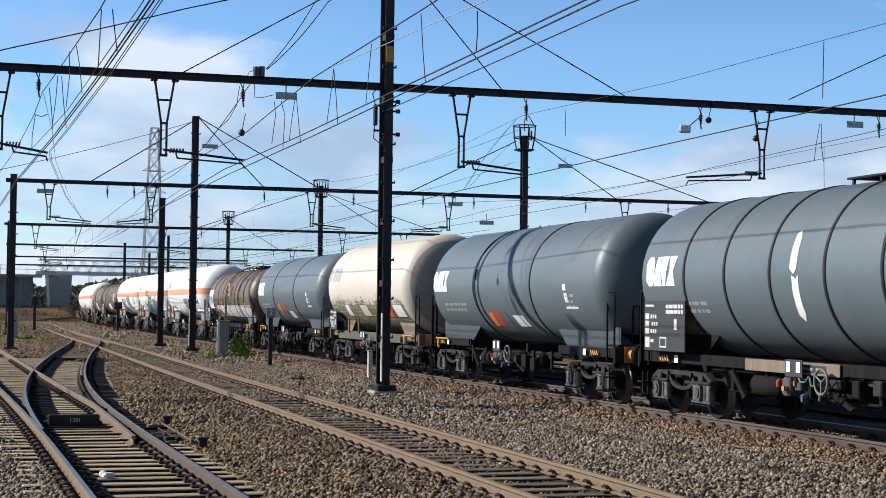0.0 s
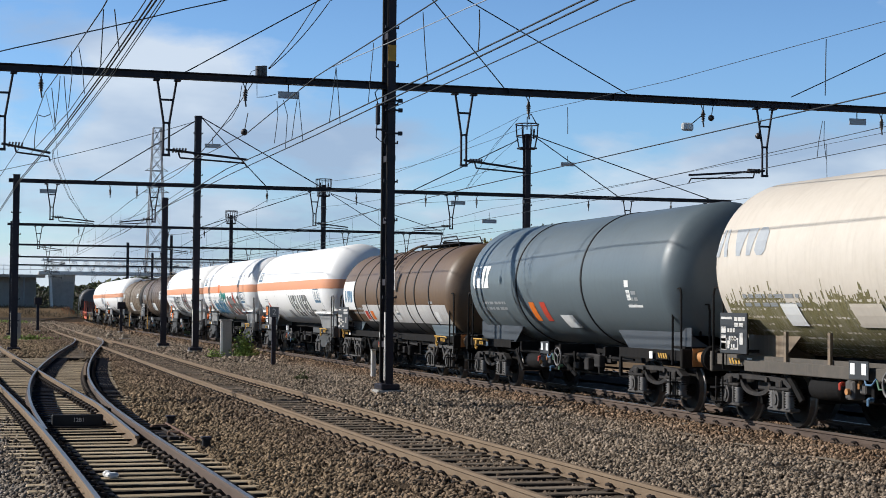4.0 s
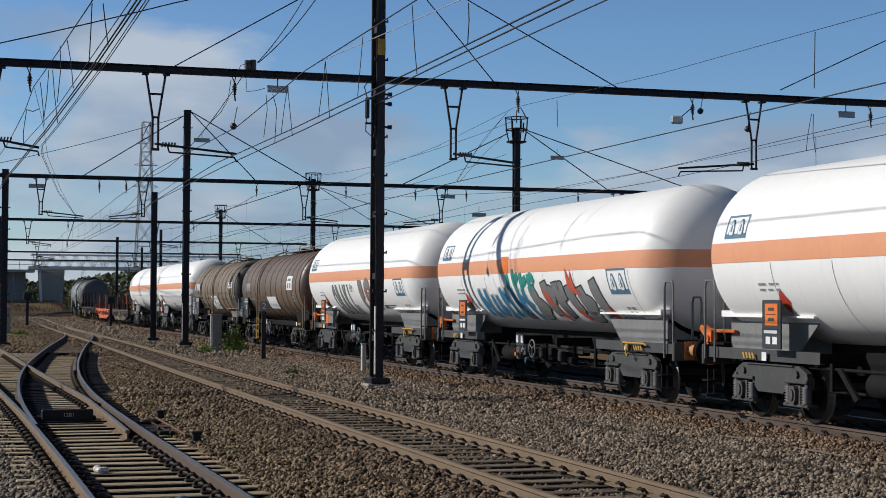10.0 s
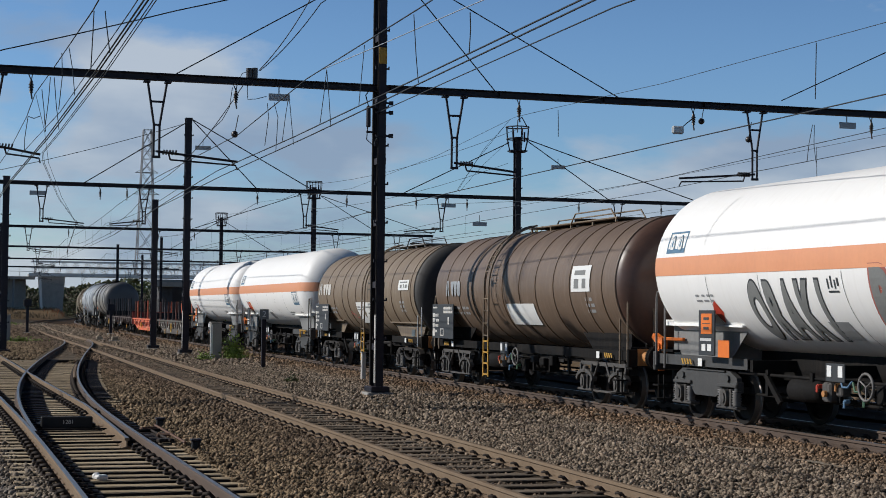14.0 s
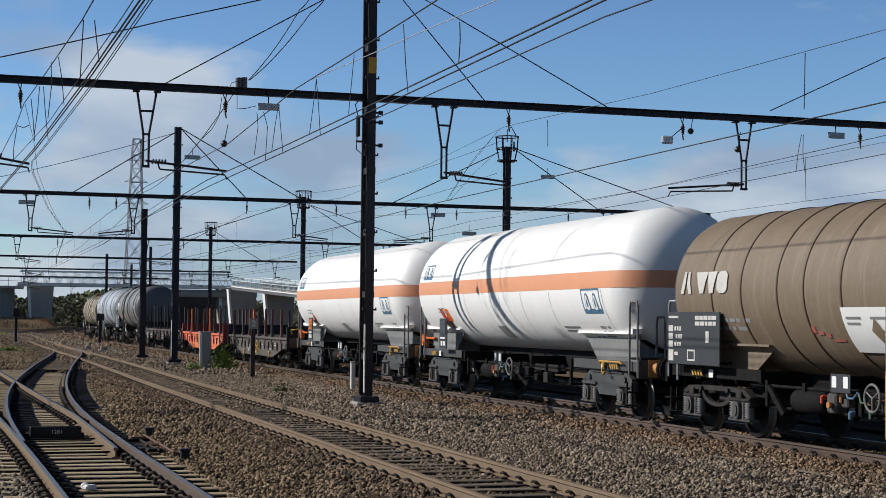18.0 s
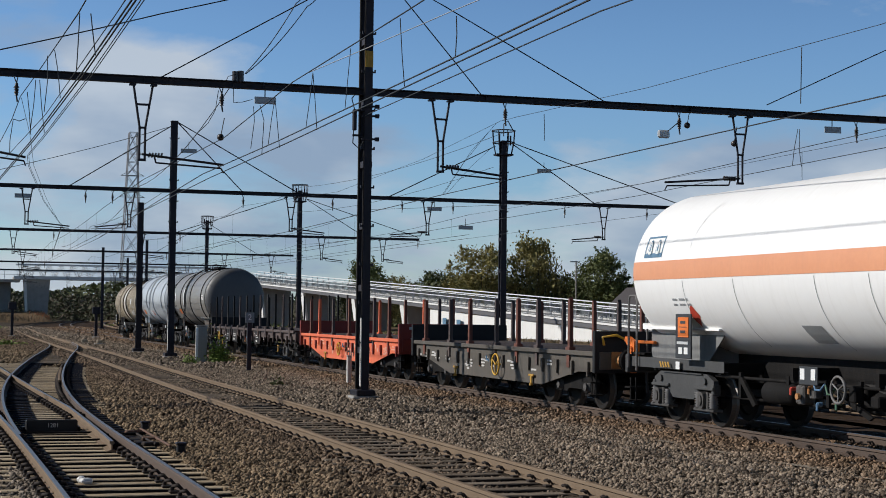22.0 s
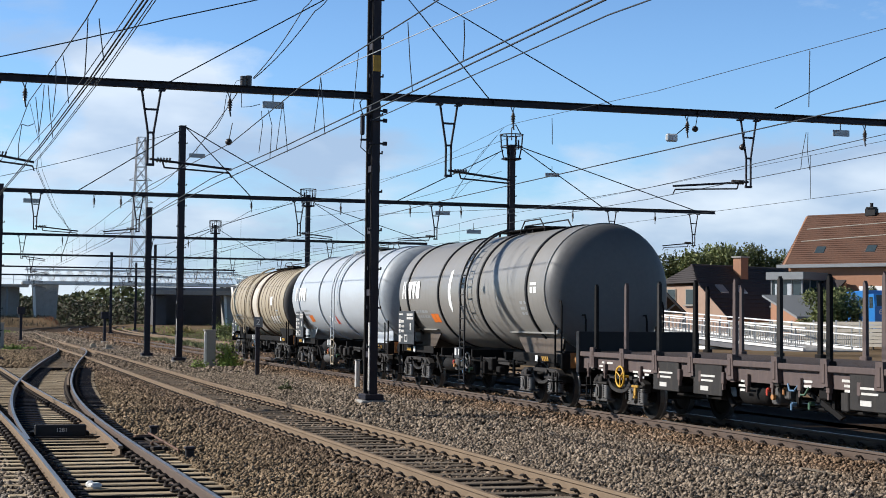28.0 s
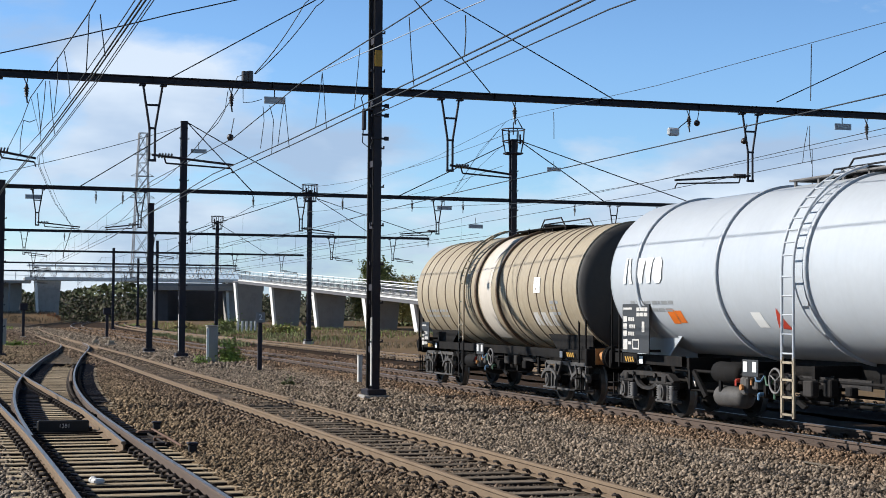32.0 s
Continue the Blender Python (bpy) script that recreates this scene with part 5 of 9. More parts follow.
def disc_rings(s, n=28):
    """One wheel as turned rings about the X axis: dished web, rim and flange."""
    prof = [(0.66, 0.0), (0.66, 0.12), (0.70, 0.14), (0.735, 0.36), (0.69, 0.385), (0.69, 0.49), (0.715, 0.49), (0.73, 0.46), (0.825, 0.456), (0.825, 0.385), (0.775, 0.36), (0.75, 0.14), (0.86, 0.12), (0.86, 0.0)]
    vs, fs = [], []
    for x, r in prof:
        vs += [(s * x, r * math.cos(2 * math.pi * i / n), r * math.sin(2 * math.pi * i / n)) for i in range(n)]
    for j in range(len(prof) - 1):
        fs += [(j * n + i, j * n + (i + 1) % n, (j + 1) * n + (i + 1) % n, (j + 1) * n + i) for i in range(n)]
    return vs, fs


def add_bogie(wagon, y, axles=(-0.9, 0.9), frame="open_frame"):
    b = bogie_meshes()
    bo = part("bogie", b["bolster"], None, wagon, "grimy steel bogie", at=pose(0, y, 0))
    for s in (-1, 1):
        m = pose(s * 1.06, 0, 0, 0, 0, 0 if s < 0 else 180)
        if len(axles) == 2:
            part("side_frame", b[frame], None, bo, at=m)
        else:
            part("side_frame", shared("side_frame|long", "under", lambda g: (g.prism([(-1.85, 0.6), (-1.7, 0.74), (1.7, 0.74), (1.85, 0.6), (1.8, 0.36), (1.3, 0.33), (1.1, 0.4), (0.4, 0.4), (0.3, 0.33), (-0.3, 0.33), (-0.4, 0.4), (-1.1, 0.4), (-1.3, 0.33), (-1.8, 0.36)], "x", -0.055, 0.055))), None, bo, at=m)
        for a in axles:
            part("axle_box", b["box"] if len(axles) == 2 else shared("axle_box|low", "axle_box", lambda g: (g.box((-0.03, 0, 0.46), (0.16, 0.22, 0.22), ch=0.04), g.tube((-0.1, 0, 0.46), (-0.15, 0, 0.46), 0.085, 12))), None, bo, at=pose(s * 1.06, a, 0, 0, 0, 0 if s < 0 else 180))
            for q in (-0.27, 0.27) if frame != "leaf" and len(axles) == 2 else ():
                part("spring", b["spring"], None, bo, at=pose(s * 1.09, a + q, 0))
    for s in (-1, 1):
        for q in (-1, 1):
            part("brake_block", b["brake"], None, bo, at=pose(s * 0.75, q * 0.38, 0))
    for a in axles:
        w = part("wheelset", b["wheelset"], None, bo, at=pose(0, a, 0.46))
        WHEELS.append((w, a))
    return bo


def add_ends(w, y_end, s, frame_mat, buffer_mat="under", orange=False, width=2.5):
    """Buffer beam, buffers, drawhook, hoses and steps at one end. s: -1 or 1, y_end: where the buffers meet the next wagon's."""
    yb = y_end - s * 0.62
    part("buffer_beam", G().box((0, yb, 1.03), (width, 0.09, 0.36), ch=0.015), frame_mat, w)
    for x in (-0.875, 0.875):
        bf = part("buffer", shared("buffer", "sleeve_rust", lambda g: (g.tube((0, 0.02, 0), (0, 0.34, 0), 0.115, 14), g.tube((0, 0.3, 0), (0, 0.56, 0), 0.08, 12), g.box((0, 0.02, 0), (0.34, 0.03, 0.34), ch=0.008))) if buffer_mat == "under" else
                  shared("buffer|" + buffer_mat, buffer_mat, lambda g: (g.tube((0, 0.02, 0), (0, 0.34, 0), 0.12, 14), g.tube((0, 0.3, 0), (0, 0.56, 0), 0.085, 12))), None, w, at=pose(x, yb + s * 0.03, 1.05, 0, 0, 0 if s > 0 else 180))
        part("buffer_head", shared("buffer_head", "under", lambda g: g.lathe([(0, 0.0), (0, 0.24), (0.025, 0.245), (0.05, 0.2), (0.06, 0.0)], 20)), None, bf, at=pose(0, 0.53, 0))
    part("drawhook", shared("drawhook", "under", lambda g: (g.box((0, 0.2, 0), (0.09, 0.5, 0.12), ch=0.02), g.pipe([(0, 0.42, 0.02), (0, 0.52, 0.1), (0, 0.56, 0), (0, 0.5, -0.12)], 0.035, 6), g.pipe([(0.05, 0.3, -0.05), (0.05, 0.45, -0.3), (-0.05, 0.45, -0.3), (-0.05, 0.3, -0.05)], 0.022, 6))), None, w, at=pose(0, yb, 1.02, 0, 0, 0 if s > 0 else 180))
    for x in (-0.35, 0.35):
        part("brake_hose", shared("brake_hose", "rubber", lambda g: g.pipe([(0, 0.05, 0), (0, 0.2, 0.02), (0.03, 0.32, -0.12), (0.05, 0.38, -0.35), (0.06, 0.42, -0.5)], 0.03, 6)), None, w, at=pose(x, yb, 0.9, 0, 0, 0 if s > 0 else 180))
    for x in (-1, 1):
        part("step", shared("step", "under", lambda g: (g.box((0, 0, 0.32), (0.3, 0.24, 0.03)), g.box((0, -0.12, 0.52), (0.025, 0.03, 0.5)), g.box((0, 0.12, 0.52), (0.025, 0.03, 0.5)), g.box((0, 0, 0.58), (0.25, 0.24, 0.03)))), None, w, at=pose(x * 1.25, yb - s * 0.35, 0))
    if orange:
        part("coupling_bracket", shared("coupling_bracket", "orange", lambda g: (g.prism([(-0.12, 0.22), (0.1, 0.24), (0.3, 0.3), (0.36, 0.22), (0.2, 0.12), (0.08, 0.02), (0.04, -0.2), (0.1, -0.3), (0.04, -0.42), (-0.06, -0.36), (-0.1, -0.1)], "x", -0.06, 0.06), g.box((0.0, -0.5, 0.2), (0.07, 0.9, 0.06), ch=0.012), g.tube((0.0, 0.02, 0.05), (-0.09, 0.02, 0.05), 0.07, 10))), None, w, "orange-painted bracket", at=pose(-1.05, yb + s * 0.05, 1.25, 0, 0, 0 if s > 0 else 180))


def end_rails(w, y, s, mat_name="under", high=2.35, double=True):
    """Bent handrails at a wagon's corner."""
    for x in (-1.22, 1.22):
        part("handrail", shared("handrail|%s%.1f" % (mat_name, high), mat_name, lambda g: g.pipe([(0, 0, 0.9), (0, 0, high - 0.12), (0, 0.05, high), (0, 0.33, high), (0, 0.38, high - 0.12), (0, 0.38, 0.95)], 0.022, 6)), None, w, at=pose(x, y, 0, 0, 0, 0 if s > 0 else 180))
        if double:
            part("handrail", shared("handrail_low|%s%.1f" % (mat_name, high - 0.3), mat_name, lambda g: g.pipe([(0, 0, 0.9), (0, 0, high - 0.42), (0, 0.05, high - 0.3), (0, 0.33, high - 0.3), (0, 0.38, high - 0.42), (0, 0.38, 0.95)], 0.022, 6)), None, w, at=pose(x * 0.6, y + s * 0.2, 0, 0, 0, 0 if s > 0 else 180))


def head(R, depth, n=9, knuckle=0.0):
    """A dished end: (offset, radius) from the rim to the middle."""
    return [(depth * math.sin(a), R * (math.cos(a) ** (0.8 if depth > 0.5 else 0.6))) for a in np.linspace(0, math.pi / 2, n)][:-1] + [(depth, 0.001)]


def patch(R, zc, y0, y1, z0, z1, lift=0.006, n=None):
    """A piece of the tank's skin on the near side between two heights measured along the skin from the middle."""
    a0, a1 = 90 - math.degrees(z1 / R), 90 - math.degrees(z0 / R)
    n = n or max(2, int(abs(a1 - a0) / 4))
    return G().lathe([(y0, R + lift), (y1, R + lift)], n=n, a0=a0, a1=a1, zc=zc)


def on_skin(R, zc, yc, zv, uv, faces, lift=0.006, cut=0.14):
    """A flat drawing (u to the right as seen from the near side, v up) bent onto the tank."""
    bm = bmesh.new()
    bv = [bm.verts.new((u, v, 0)) for u, v in uv]
    for f in faces:
        try:
            bm.faces.new([bv[i] for i in f])
        except ValueError:
            pass
    lo, hi = min(v for _, v in uv), max(v for _, v in uv)
    k = math.floor(lo / cut) * cut
    while k < hi:
        k += cut
        bmesh.ops.bisect_plane(bm, geom=bm.verts[:] + bm.edges[:] + bm.faces[:], plane_co=(0, k, 0), plane_no=(0, 1, 0))
    bm.verts.index_update()
    g = G()
    pts = []
    for v in bm.verts:
        a = (zv + v.co.y) / R
        pts.append((-(R + lift) * math.cos(a), yc - v.co.x, zc + (R + lift) * math.sin(a)))
    g.add(pts, [tuple(v.index for v in f.verts) for f in bm.faces])
    bm.free()
    return g


def blocks(rows):
    """Plain bars: (u, v, width, height, slant) each."""
    uv, fs = [], []
    for u, v, a, b, *k in rows:
        s = k[0] if k else 0
        o = len(uv)
        uv += [(u, v), (u + a, v), (u + a + s, v + b), (u + s, v + b)]
        fs.append((o, o + 1, o + 2, o + 3))
    return uv, fs


def data_rows(n, width, seed, h=0.07, gap=0.13):
    rng = random.Random(seed)
    out = []
    for i in range(n):
        u = 0.0
        while u < width - 0.1:
            a = rng.uniform(0.08, 0.3)
            out.append((u - width / 2, -i * gap, min(a, width - u), h))
            u += a + rng.uniform(0.03, 0.12)
    return blocks(out)


# plain block marks: four slabs; a two-bladed mark with three slabs
def shapes(outlines):
    """Plain outlines as one flat drawing."""
    uv, fs = [], []
    for o in outlines:
        fs.append(tuple(range(len(uv), len(uv) + len(o))))
        uv += o
    return uv, fs


def rounded(u, w, h, c):
    return [(u + c, -h), (u + w - c, -h), (u + w, -h + c), (u + w, h - c), (u + w - c, h), (u + c, h), (u, h - c), (u, -h + c)]


LOGO_FOUR = shapes([rounded(-0.66, 0.36, 0.28, 0.1), [(-0.34, -0.28), (0.02, -0.28), (-0.06, 0.28), (-0.2, 0.28)], [(0.06, -0.28), (0.18, -0.28), (0.3, 0.28), (-0.04, 0.28)], [(0.2, -0.28), (0.6, -0.28), (0.52, 0.0), (0.66, 0.28), (0.34, 0.28), (0.38, 0.0)]])
LOGO_THREE = shapes([[(-0.9, -0.24), (-0.78, -0.24), (-0.72, -0.02), (-0.72, 0.26), (-0.8, 0.26), (-0.84, 0.0)], [(-0.66, -0.02), (-0.6, -0.24), (-0.48, -0.24), (-0.54, 0.0), (-0.58, 0.26), (-0.66, 0.26)], [(-0.16, -0.24), (-0.02, -0.24), (0.12, 0.24), (-0.32, 0.24)], [(0.2, -0.24), (0.34, -0.24), (0.46, 0.24), (0.12, 0.24)], [(p[0], p[1] * 0.87) for p in rounded(0.48, 0.38, 0.28, 0.1)]])


def marking(w, tank, R, zc, yc, zv, drawing, material, label="", name="marking", lift=0.006):
    part(name, on_skin(R, zc, yc, zv, *drawing, lift=lift), material, tank, label)


def plate_pair(w, y, z=1.02, x=-1.33):
    """Two small white data plates on a dark backing."""
    b = part("placard", G().box((x, y, z), (0.02, 0.55, 0.28), ch=0.005), "board", w)
    for k in (-0.16, 0.16):
        part("white_plate", G().box((x - 0.014, y + k, z + 0.02), (0.008, 0.13, 0.17)), "white", b)


def data_board(w, y, z0, height, width, seed, x=-1.42):
    """A black board on two stays: symbol boxes, rows of bars and a grid block in white."""
    b = part("data_board", G().box((x, y, z0 + height / 2), (0.025, width, height), ch=0.006), "board", w, "black data board with white lettering bars")
    for s in (-1, 1):
        part("stay", G().box((x + 0.14, y + s * (width / 2 - 0.12), z0 + 0.05), (0.28, 0.05, 0.05)), "under", b)
    rng = random.Random(seed)
    g = G()
    left, top = y + width / 2, z0 + height

    def bar(u, v, a, h):
        g.box((x - 0.016, left - u - a / 2, top - v - h / 2), (0.006, a, h))
    bar(0.06, 0.07, 0.4, 0.04)
    for k in range(3):
        bar(0.06, 0.24 + k * 0.14, 0.18, 0.11)
        for q in range(3):
            bar(0.3 + q * 0.1 + 0.05 * (k % 2), 0.26 + k * 0.14, 0.07, 0.075)
    bar(0.06, height - 0.26, 0.2, 0.2)
    bar(0.3, height - 0.22, 0.14, 0.06)
    if width > 0.9:
        for k in range(2):
            u = width * 0.55
            while u < width - 0.12:
                a = rng.uniform(0.08, 0.2)
                bar(u, 0.07 + k * 0.1, min(a, width - 0.06 - u), 0.07)
                u += a + 0.025
        bar(width * 0.4, height - 0.27, 0.3, 0.03)
        bar(width * 0.4, height - 0.1, 0.3, 0.03)
        bar(width * 0.4, height - 0.24, 0.03, 0.14)
        bar(width * 0.4 + 0.27, height - 0.24, 0.03, 0.14)
        bar(width * 0.75, 0.34, 0.12, 0.2)
    part("lettering", g, "pole_white", b)["kind"] = "stuff"


def handwheel(w, x, y, z, r, material):
    g = G().pipe([(0, r * math.cos(a), r * math.sin(a)) for a in np.linspace(0, 6.2832, 19)], 0.022, 6)
    for a in (0.5, 2.6, 4.7):
        g.tube((0, 0, 0), (0, r * math.cos(a), r * math.sin(a)), 0.014, 5)
    g.tube((0, 0, 0), (0.18, 0, 0), 0.025, 6)
    part("handwheel", g, material, w, at=pose(x, y, z))


def brake_gear(w, y0, y1, seed, tanks=1, wheel="spring"):
    """Reservoirs, valves, rods and brackets that hang between the bogies."""
    rng = random.Random(seed)
    mid = (y0 + y1) / 2
    for k in range(tanks):
        yy = mid + 1.9 + 0.0 * k
        part("air_reservoir", G().lathe([(-0.52, 0.0), (-0.5, 0.12), (-0.43, 0.19), (0.43, 0.19), (0.5, 0.12), (0.52, 0.0)], 16), "axle_box" if k else "under", w, at=pose(-0.98 + 0.05 * k, yy, 0.72 - 0.42 * k + 0.42 * (tanks - 1) * 0.5))
    part("brake_cylinder", G().lathe([(-0.4, 0.0), (-0.4, 0.2), (0.25, 0.2), (0.4, 0.08), (0.42, 0.0)], 14), "under", w, at=pose(-0.55, mid - 0.3, 0.68))
    v = G().box((-1.12, mid + 1.0, 0.74), (0.22, 0.26, 0.3), ch=0.03).tube((-1.15, mid + 1.0, 0.6), (-1.15, mid + 1.0, 0.9), 0.09, 8).box((-1.1, mid + 0.7, 0.78), (0.16, 0.18, 0.18), ch=0.02)
    part("brake_valve", v, "axle_box", w)
    part("valve_cover", G().tube((-1.26, mid + 0.95, 0.72), (-1.31, mid + 0.95, 0.72), 0.05, 10), "sleeve_rust", w, "faded orange cover")
    for xx, zz, dd in ((-0.8, 0.55, 0.9), (-1.05, 0.92, 1.2), (0.8, 0.55, 0.9)):
        part("brake_rod", G().tube((xx, y0 + dd, zz), (xx, y1 - dd, zz), 0.028, 6), "under", w)
    for k in range(6):
        yy = y0 + 1.4 + (y1 - y0 - 2.8) * (k + rng.uniform(0.2, 0.8)) / 6
        part("rod_bracket", shared("rod_bracket", "under", lambda g: (g.box((-1.08, 0, 0.80), (0.05, 0.08, 0.42)), g.box((-0.95, 0, 0.6), (0.3, 0.06, 0.05)))), None, w, at=pose(0, yy, 0))
    for k in range(4):
        yy = mid - 2.3 + k * 0.6
        part("brake_fitting", G().box((-1.15, yy, 0.76 + rng.uniform(-0.1, 0.1)), (0.14, rng.uniform(0.16, 0.34), rng.uniform(0.14, 0.3)), ch=0.02), rng.choice(["bogie", "under", "under"]), w)
    part("brake_lever", G().prism([(mid - 0.9, 0.5), (mid - 0.8, 0.45), (mid + 0.3, 0.85), (mid + 0.25, 0.92)], "x", -1.12, -1.07), "under", w)
    part("brake_lever", G().prism([(mid + 2.6, 0.5), (mid + 2.7, 0.45), (mid + 3.2, 0.9), (mid + 3.1, 0.94)], "x", -1.12, -1.07), "under", w)
    if wheel:
        handwheel(w, -1.36, mid - 0.35, 0.88, 0.2, wheel)
    for dy, dz, m in ((0.5, 0.62, "hose_blue"), (-0.05, 0.66, "hose_green"), (0.75, 0.86, "sleeve_rust"), (1.3, 0.82, "red")):
        part("isolating_cock", G().tube((-1.12, mid + dy, dz), (-1.2, mid + dy, dz), 0.035, 8).box((-1.21, mid + dy, dz - 0.04), (0.03, 0.05, 0.12), ch=0.012), m, w)
    part("air_hose", G().pipe([(-1.3, mid + 0.1, 0.93), (-1.33, mid + 0.0, 0.8), (-1.33, mid - 0.12, 0.8), (-1.3, mid - 0.2, 0.92)], 0.018, 6), "hose_green", w, "green air hose")
    part("tie_plate", G().prism([(mid - 2.7, 0.98), (mid - 0.6, 0.98), (mid - 1.1, 0.86), (mid - 2.7, 0.82)], "x", -1.06, -1.03), "bogie", w)
    b = G().pipe([(-1.3, mid + 0.45, 0.95), (-1.33, mid + 0.35, 0.85), (-1.33, mid + 0.2, 0.85), (-1.3, mid + 0.12, 0.95)], 0.018, 6)
    part("air_hose", b, "hose_blue", w, "blue air hose")


def underframe(w, y0, y1, mat_name, sill_z=(0.98, 1.17), x=1.16, gap=None, top=1.15):
    """Side sills, centre sill and cross members. gap: the stretch between the bogies that has no side sills."""
    z0, z1 = sill_z
    runs = [(y0, y1)] if not gap else [(y0, gap[0]), (gap[1], y1)]
    for s in (-1, 1):
        for a, b in runs:
            ix, ox = s * (x - 0.08), s * (x + 0.007)
            g = G().prism([(ox, z0), (ox, z1), (ix, z1), (ix, z1 - 0.02), (s * (x - 0.007), z1 - 0.02), (s * (x - 0.007), z0 + 0.02), (ix, z0 + 0.02), (ix, z0)], "y", a, b)
            part("side_sill", g, mat_name, w)
    part("centre_sill", G().box((0, (y0 + y1) / 2, (0.8 + top) / 2), (0.6, y1 - y0, top - 0.8)), "under", w)
    n = max(3, int((y1 - y0) / 2.2))
    for i in range(n):
        part("cross_member", shared("cross_member", "under", lambda g: g.box((0, 0, 1.05), (2.28, 0.1, 0.2))), None, w, at=pose(0, y0 + (i + 0.5) * (y1 - y0) / n, 0))


def ladder(w, y, z0, z1, R, zc, material, width=0.36, lower="hook_yellow"):
    """A side ladder that follows the tank to the top, with a hanging lower part."""
    pts = []
    for a in np.linspace(90, 12, 12):
        r = R + 0.16
        pts.append((-r * math.sin(radians(a)), zc + r * math.cos(radians(a))))
    g = G()
    for s in (-1, 1):
        g.pipe([(-R - 0.16, y + s * width / 2, 1.25)] + [(px, y + s * width / 2, pz) for px, pz in pts], 0.024, 6)
    zz = 1.35
    while zz < zc:
        g.tube((-R - 0.16, y - width / 2, zz), (-R - 0.16, y + width / 2, zz), 0.016, 5)
        zz += 0.3
    for px, pz in pts[1:]:
        g.tube((px, y - width / 2, pz), (px, y + width / 2, pz), 0.016, 5)
    part("ladder", g, material, w)
    h = G()
    for s in (-1, 1):
        h.box((-R - 0.16, y + s * width / 2, 0.82), (0.03, 0.05, 0.95))
    for k in range(4):
        h.box((-R - 0.16, y, 0.4 + k * 0.27), (0.03, width, 0.035))
    part("lower_ladder", h, lower, w)


def walkway(w, y0, y1, top, material, rails="black"):
    """Grating, manhole lid and low hoops on top of the tank."""
    mid = (y0 + y1) / 2
    part("walkway", G().box((0.0, mid, top + 0.07), (0.7, y1 - y0, 0.035), ch=0.008), material, w)
    for y in np.linspace(y0 + 0.15, y1 - 0.15, 5):
        for x in (-0.3, 0.3):
            part("walkway_bracket", shared("walkway_bracket|" + material, material, lambda g: g.box((0, 0, -0.03), (0.04, 0.05, 0.2))), None, w, at=pose(x, y, top))
    part("manhole", G().tube((0, mid - 0.3, top - 0.08), (0, mid - 0.3, top + 0.13), 0.28, 16).tube((0, mid - 0.3, top + 0.13), (0, mid - 0.3, top + 0.16), 0.32, 16), "under", w)
    part("valve", G().tube((0.1, mid + 0.6, top), (0.1, mid + 0.6, top + 0.2), 0.08, 10), "under", w)
    for x, a, b in ((-0.36, y0, mid - 0.1), (0.36, y0, y1)):
        part("top_rail", G().pipe([(x, a, top + 0.03), (x, a + 0.3, top + 0.27), (x, b - 0.3, top + 0.27), (x, b, top + 0.03)], 0.018, 6), rails, w)


def skirt(w, s, p, R, zc, material, inner, outer, lip=None, z_low=1.12, slant=0.0):
    """The cradle at one end: side plates that reach up to the tank, with a slanted inner edge, and saddle plates across."""
    for x in (-1, 1):
        zt = zc - math.sqrt(max(0.01, R * R - 0.98 ** 2)) - 0.02
        g = G().prism([(s * outer, zt + 0.12), (s * inner, zt + 0.12), (s * (inner + 0.75), z_low), (s * (outer - slant), z_low)], "x", x * 0.98 - 0.012, x * 0.98 + 0.012)
        part("cradle_plate", g, material, w)
        if lip:
            part("cradle_lip", G().prism([(s * (outer + 0.05), zt + 0.11), (s * inner, zt + 0.11), (s * inner, zt + 0.145), (s * (outer - 0.3), zt + 0.15), (s * (outer + 0.05), zt + 0.22)], "x", x * 1.06 - 0.1, x * 1.06 + 0.1), lip, w)
    for y in (inner + 0.9, (inner + outer) / 2 + 0.4, outer - 0.1):
        arc = [(R * math.sin(a), zc - R * math.cos(a)) for a in np.linspace(-0.68, 0.68, 9)]
        g = G()
        o = [(-0.97, z_low)] + arc + [(0.97, z_low)]
        n = len(o)
        yy = s * y
        g.add([(a, yy - 0.012, b) for a, b in o] + [(a, yy + 0.012, b) for a, b in o], [(i, i + 1, n - 2 - i, n - 1 - i) for i in range(n // 2 - 1)] + [(n + n - 1 - i, n + n - 2 - i, n + i + 1, n + i) for i in range(n // 2 - 1)] + [(i, i + 1, n + i + 1, n + i) for i in range(n - 1)])
        part("saddle", g, material, w)


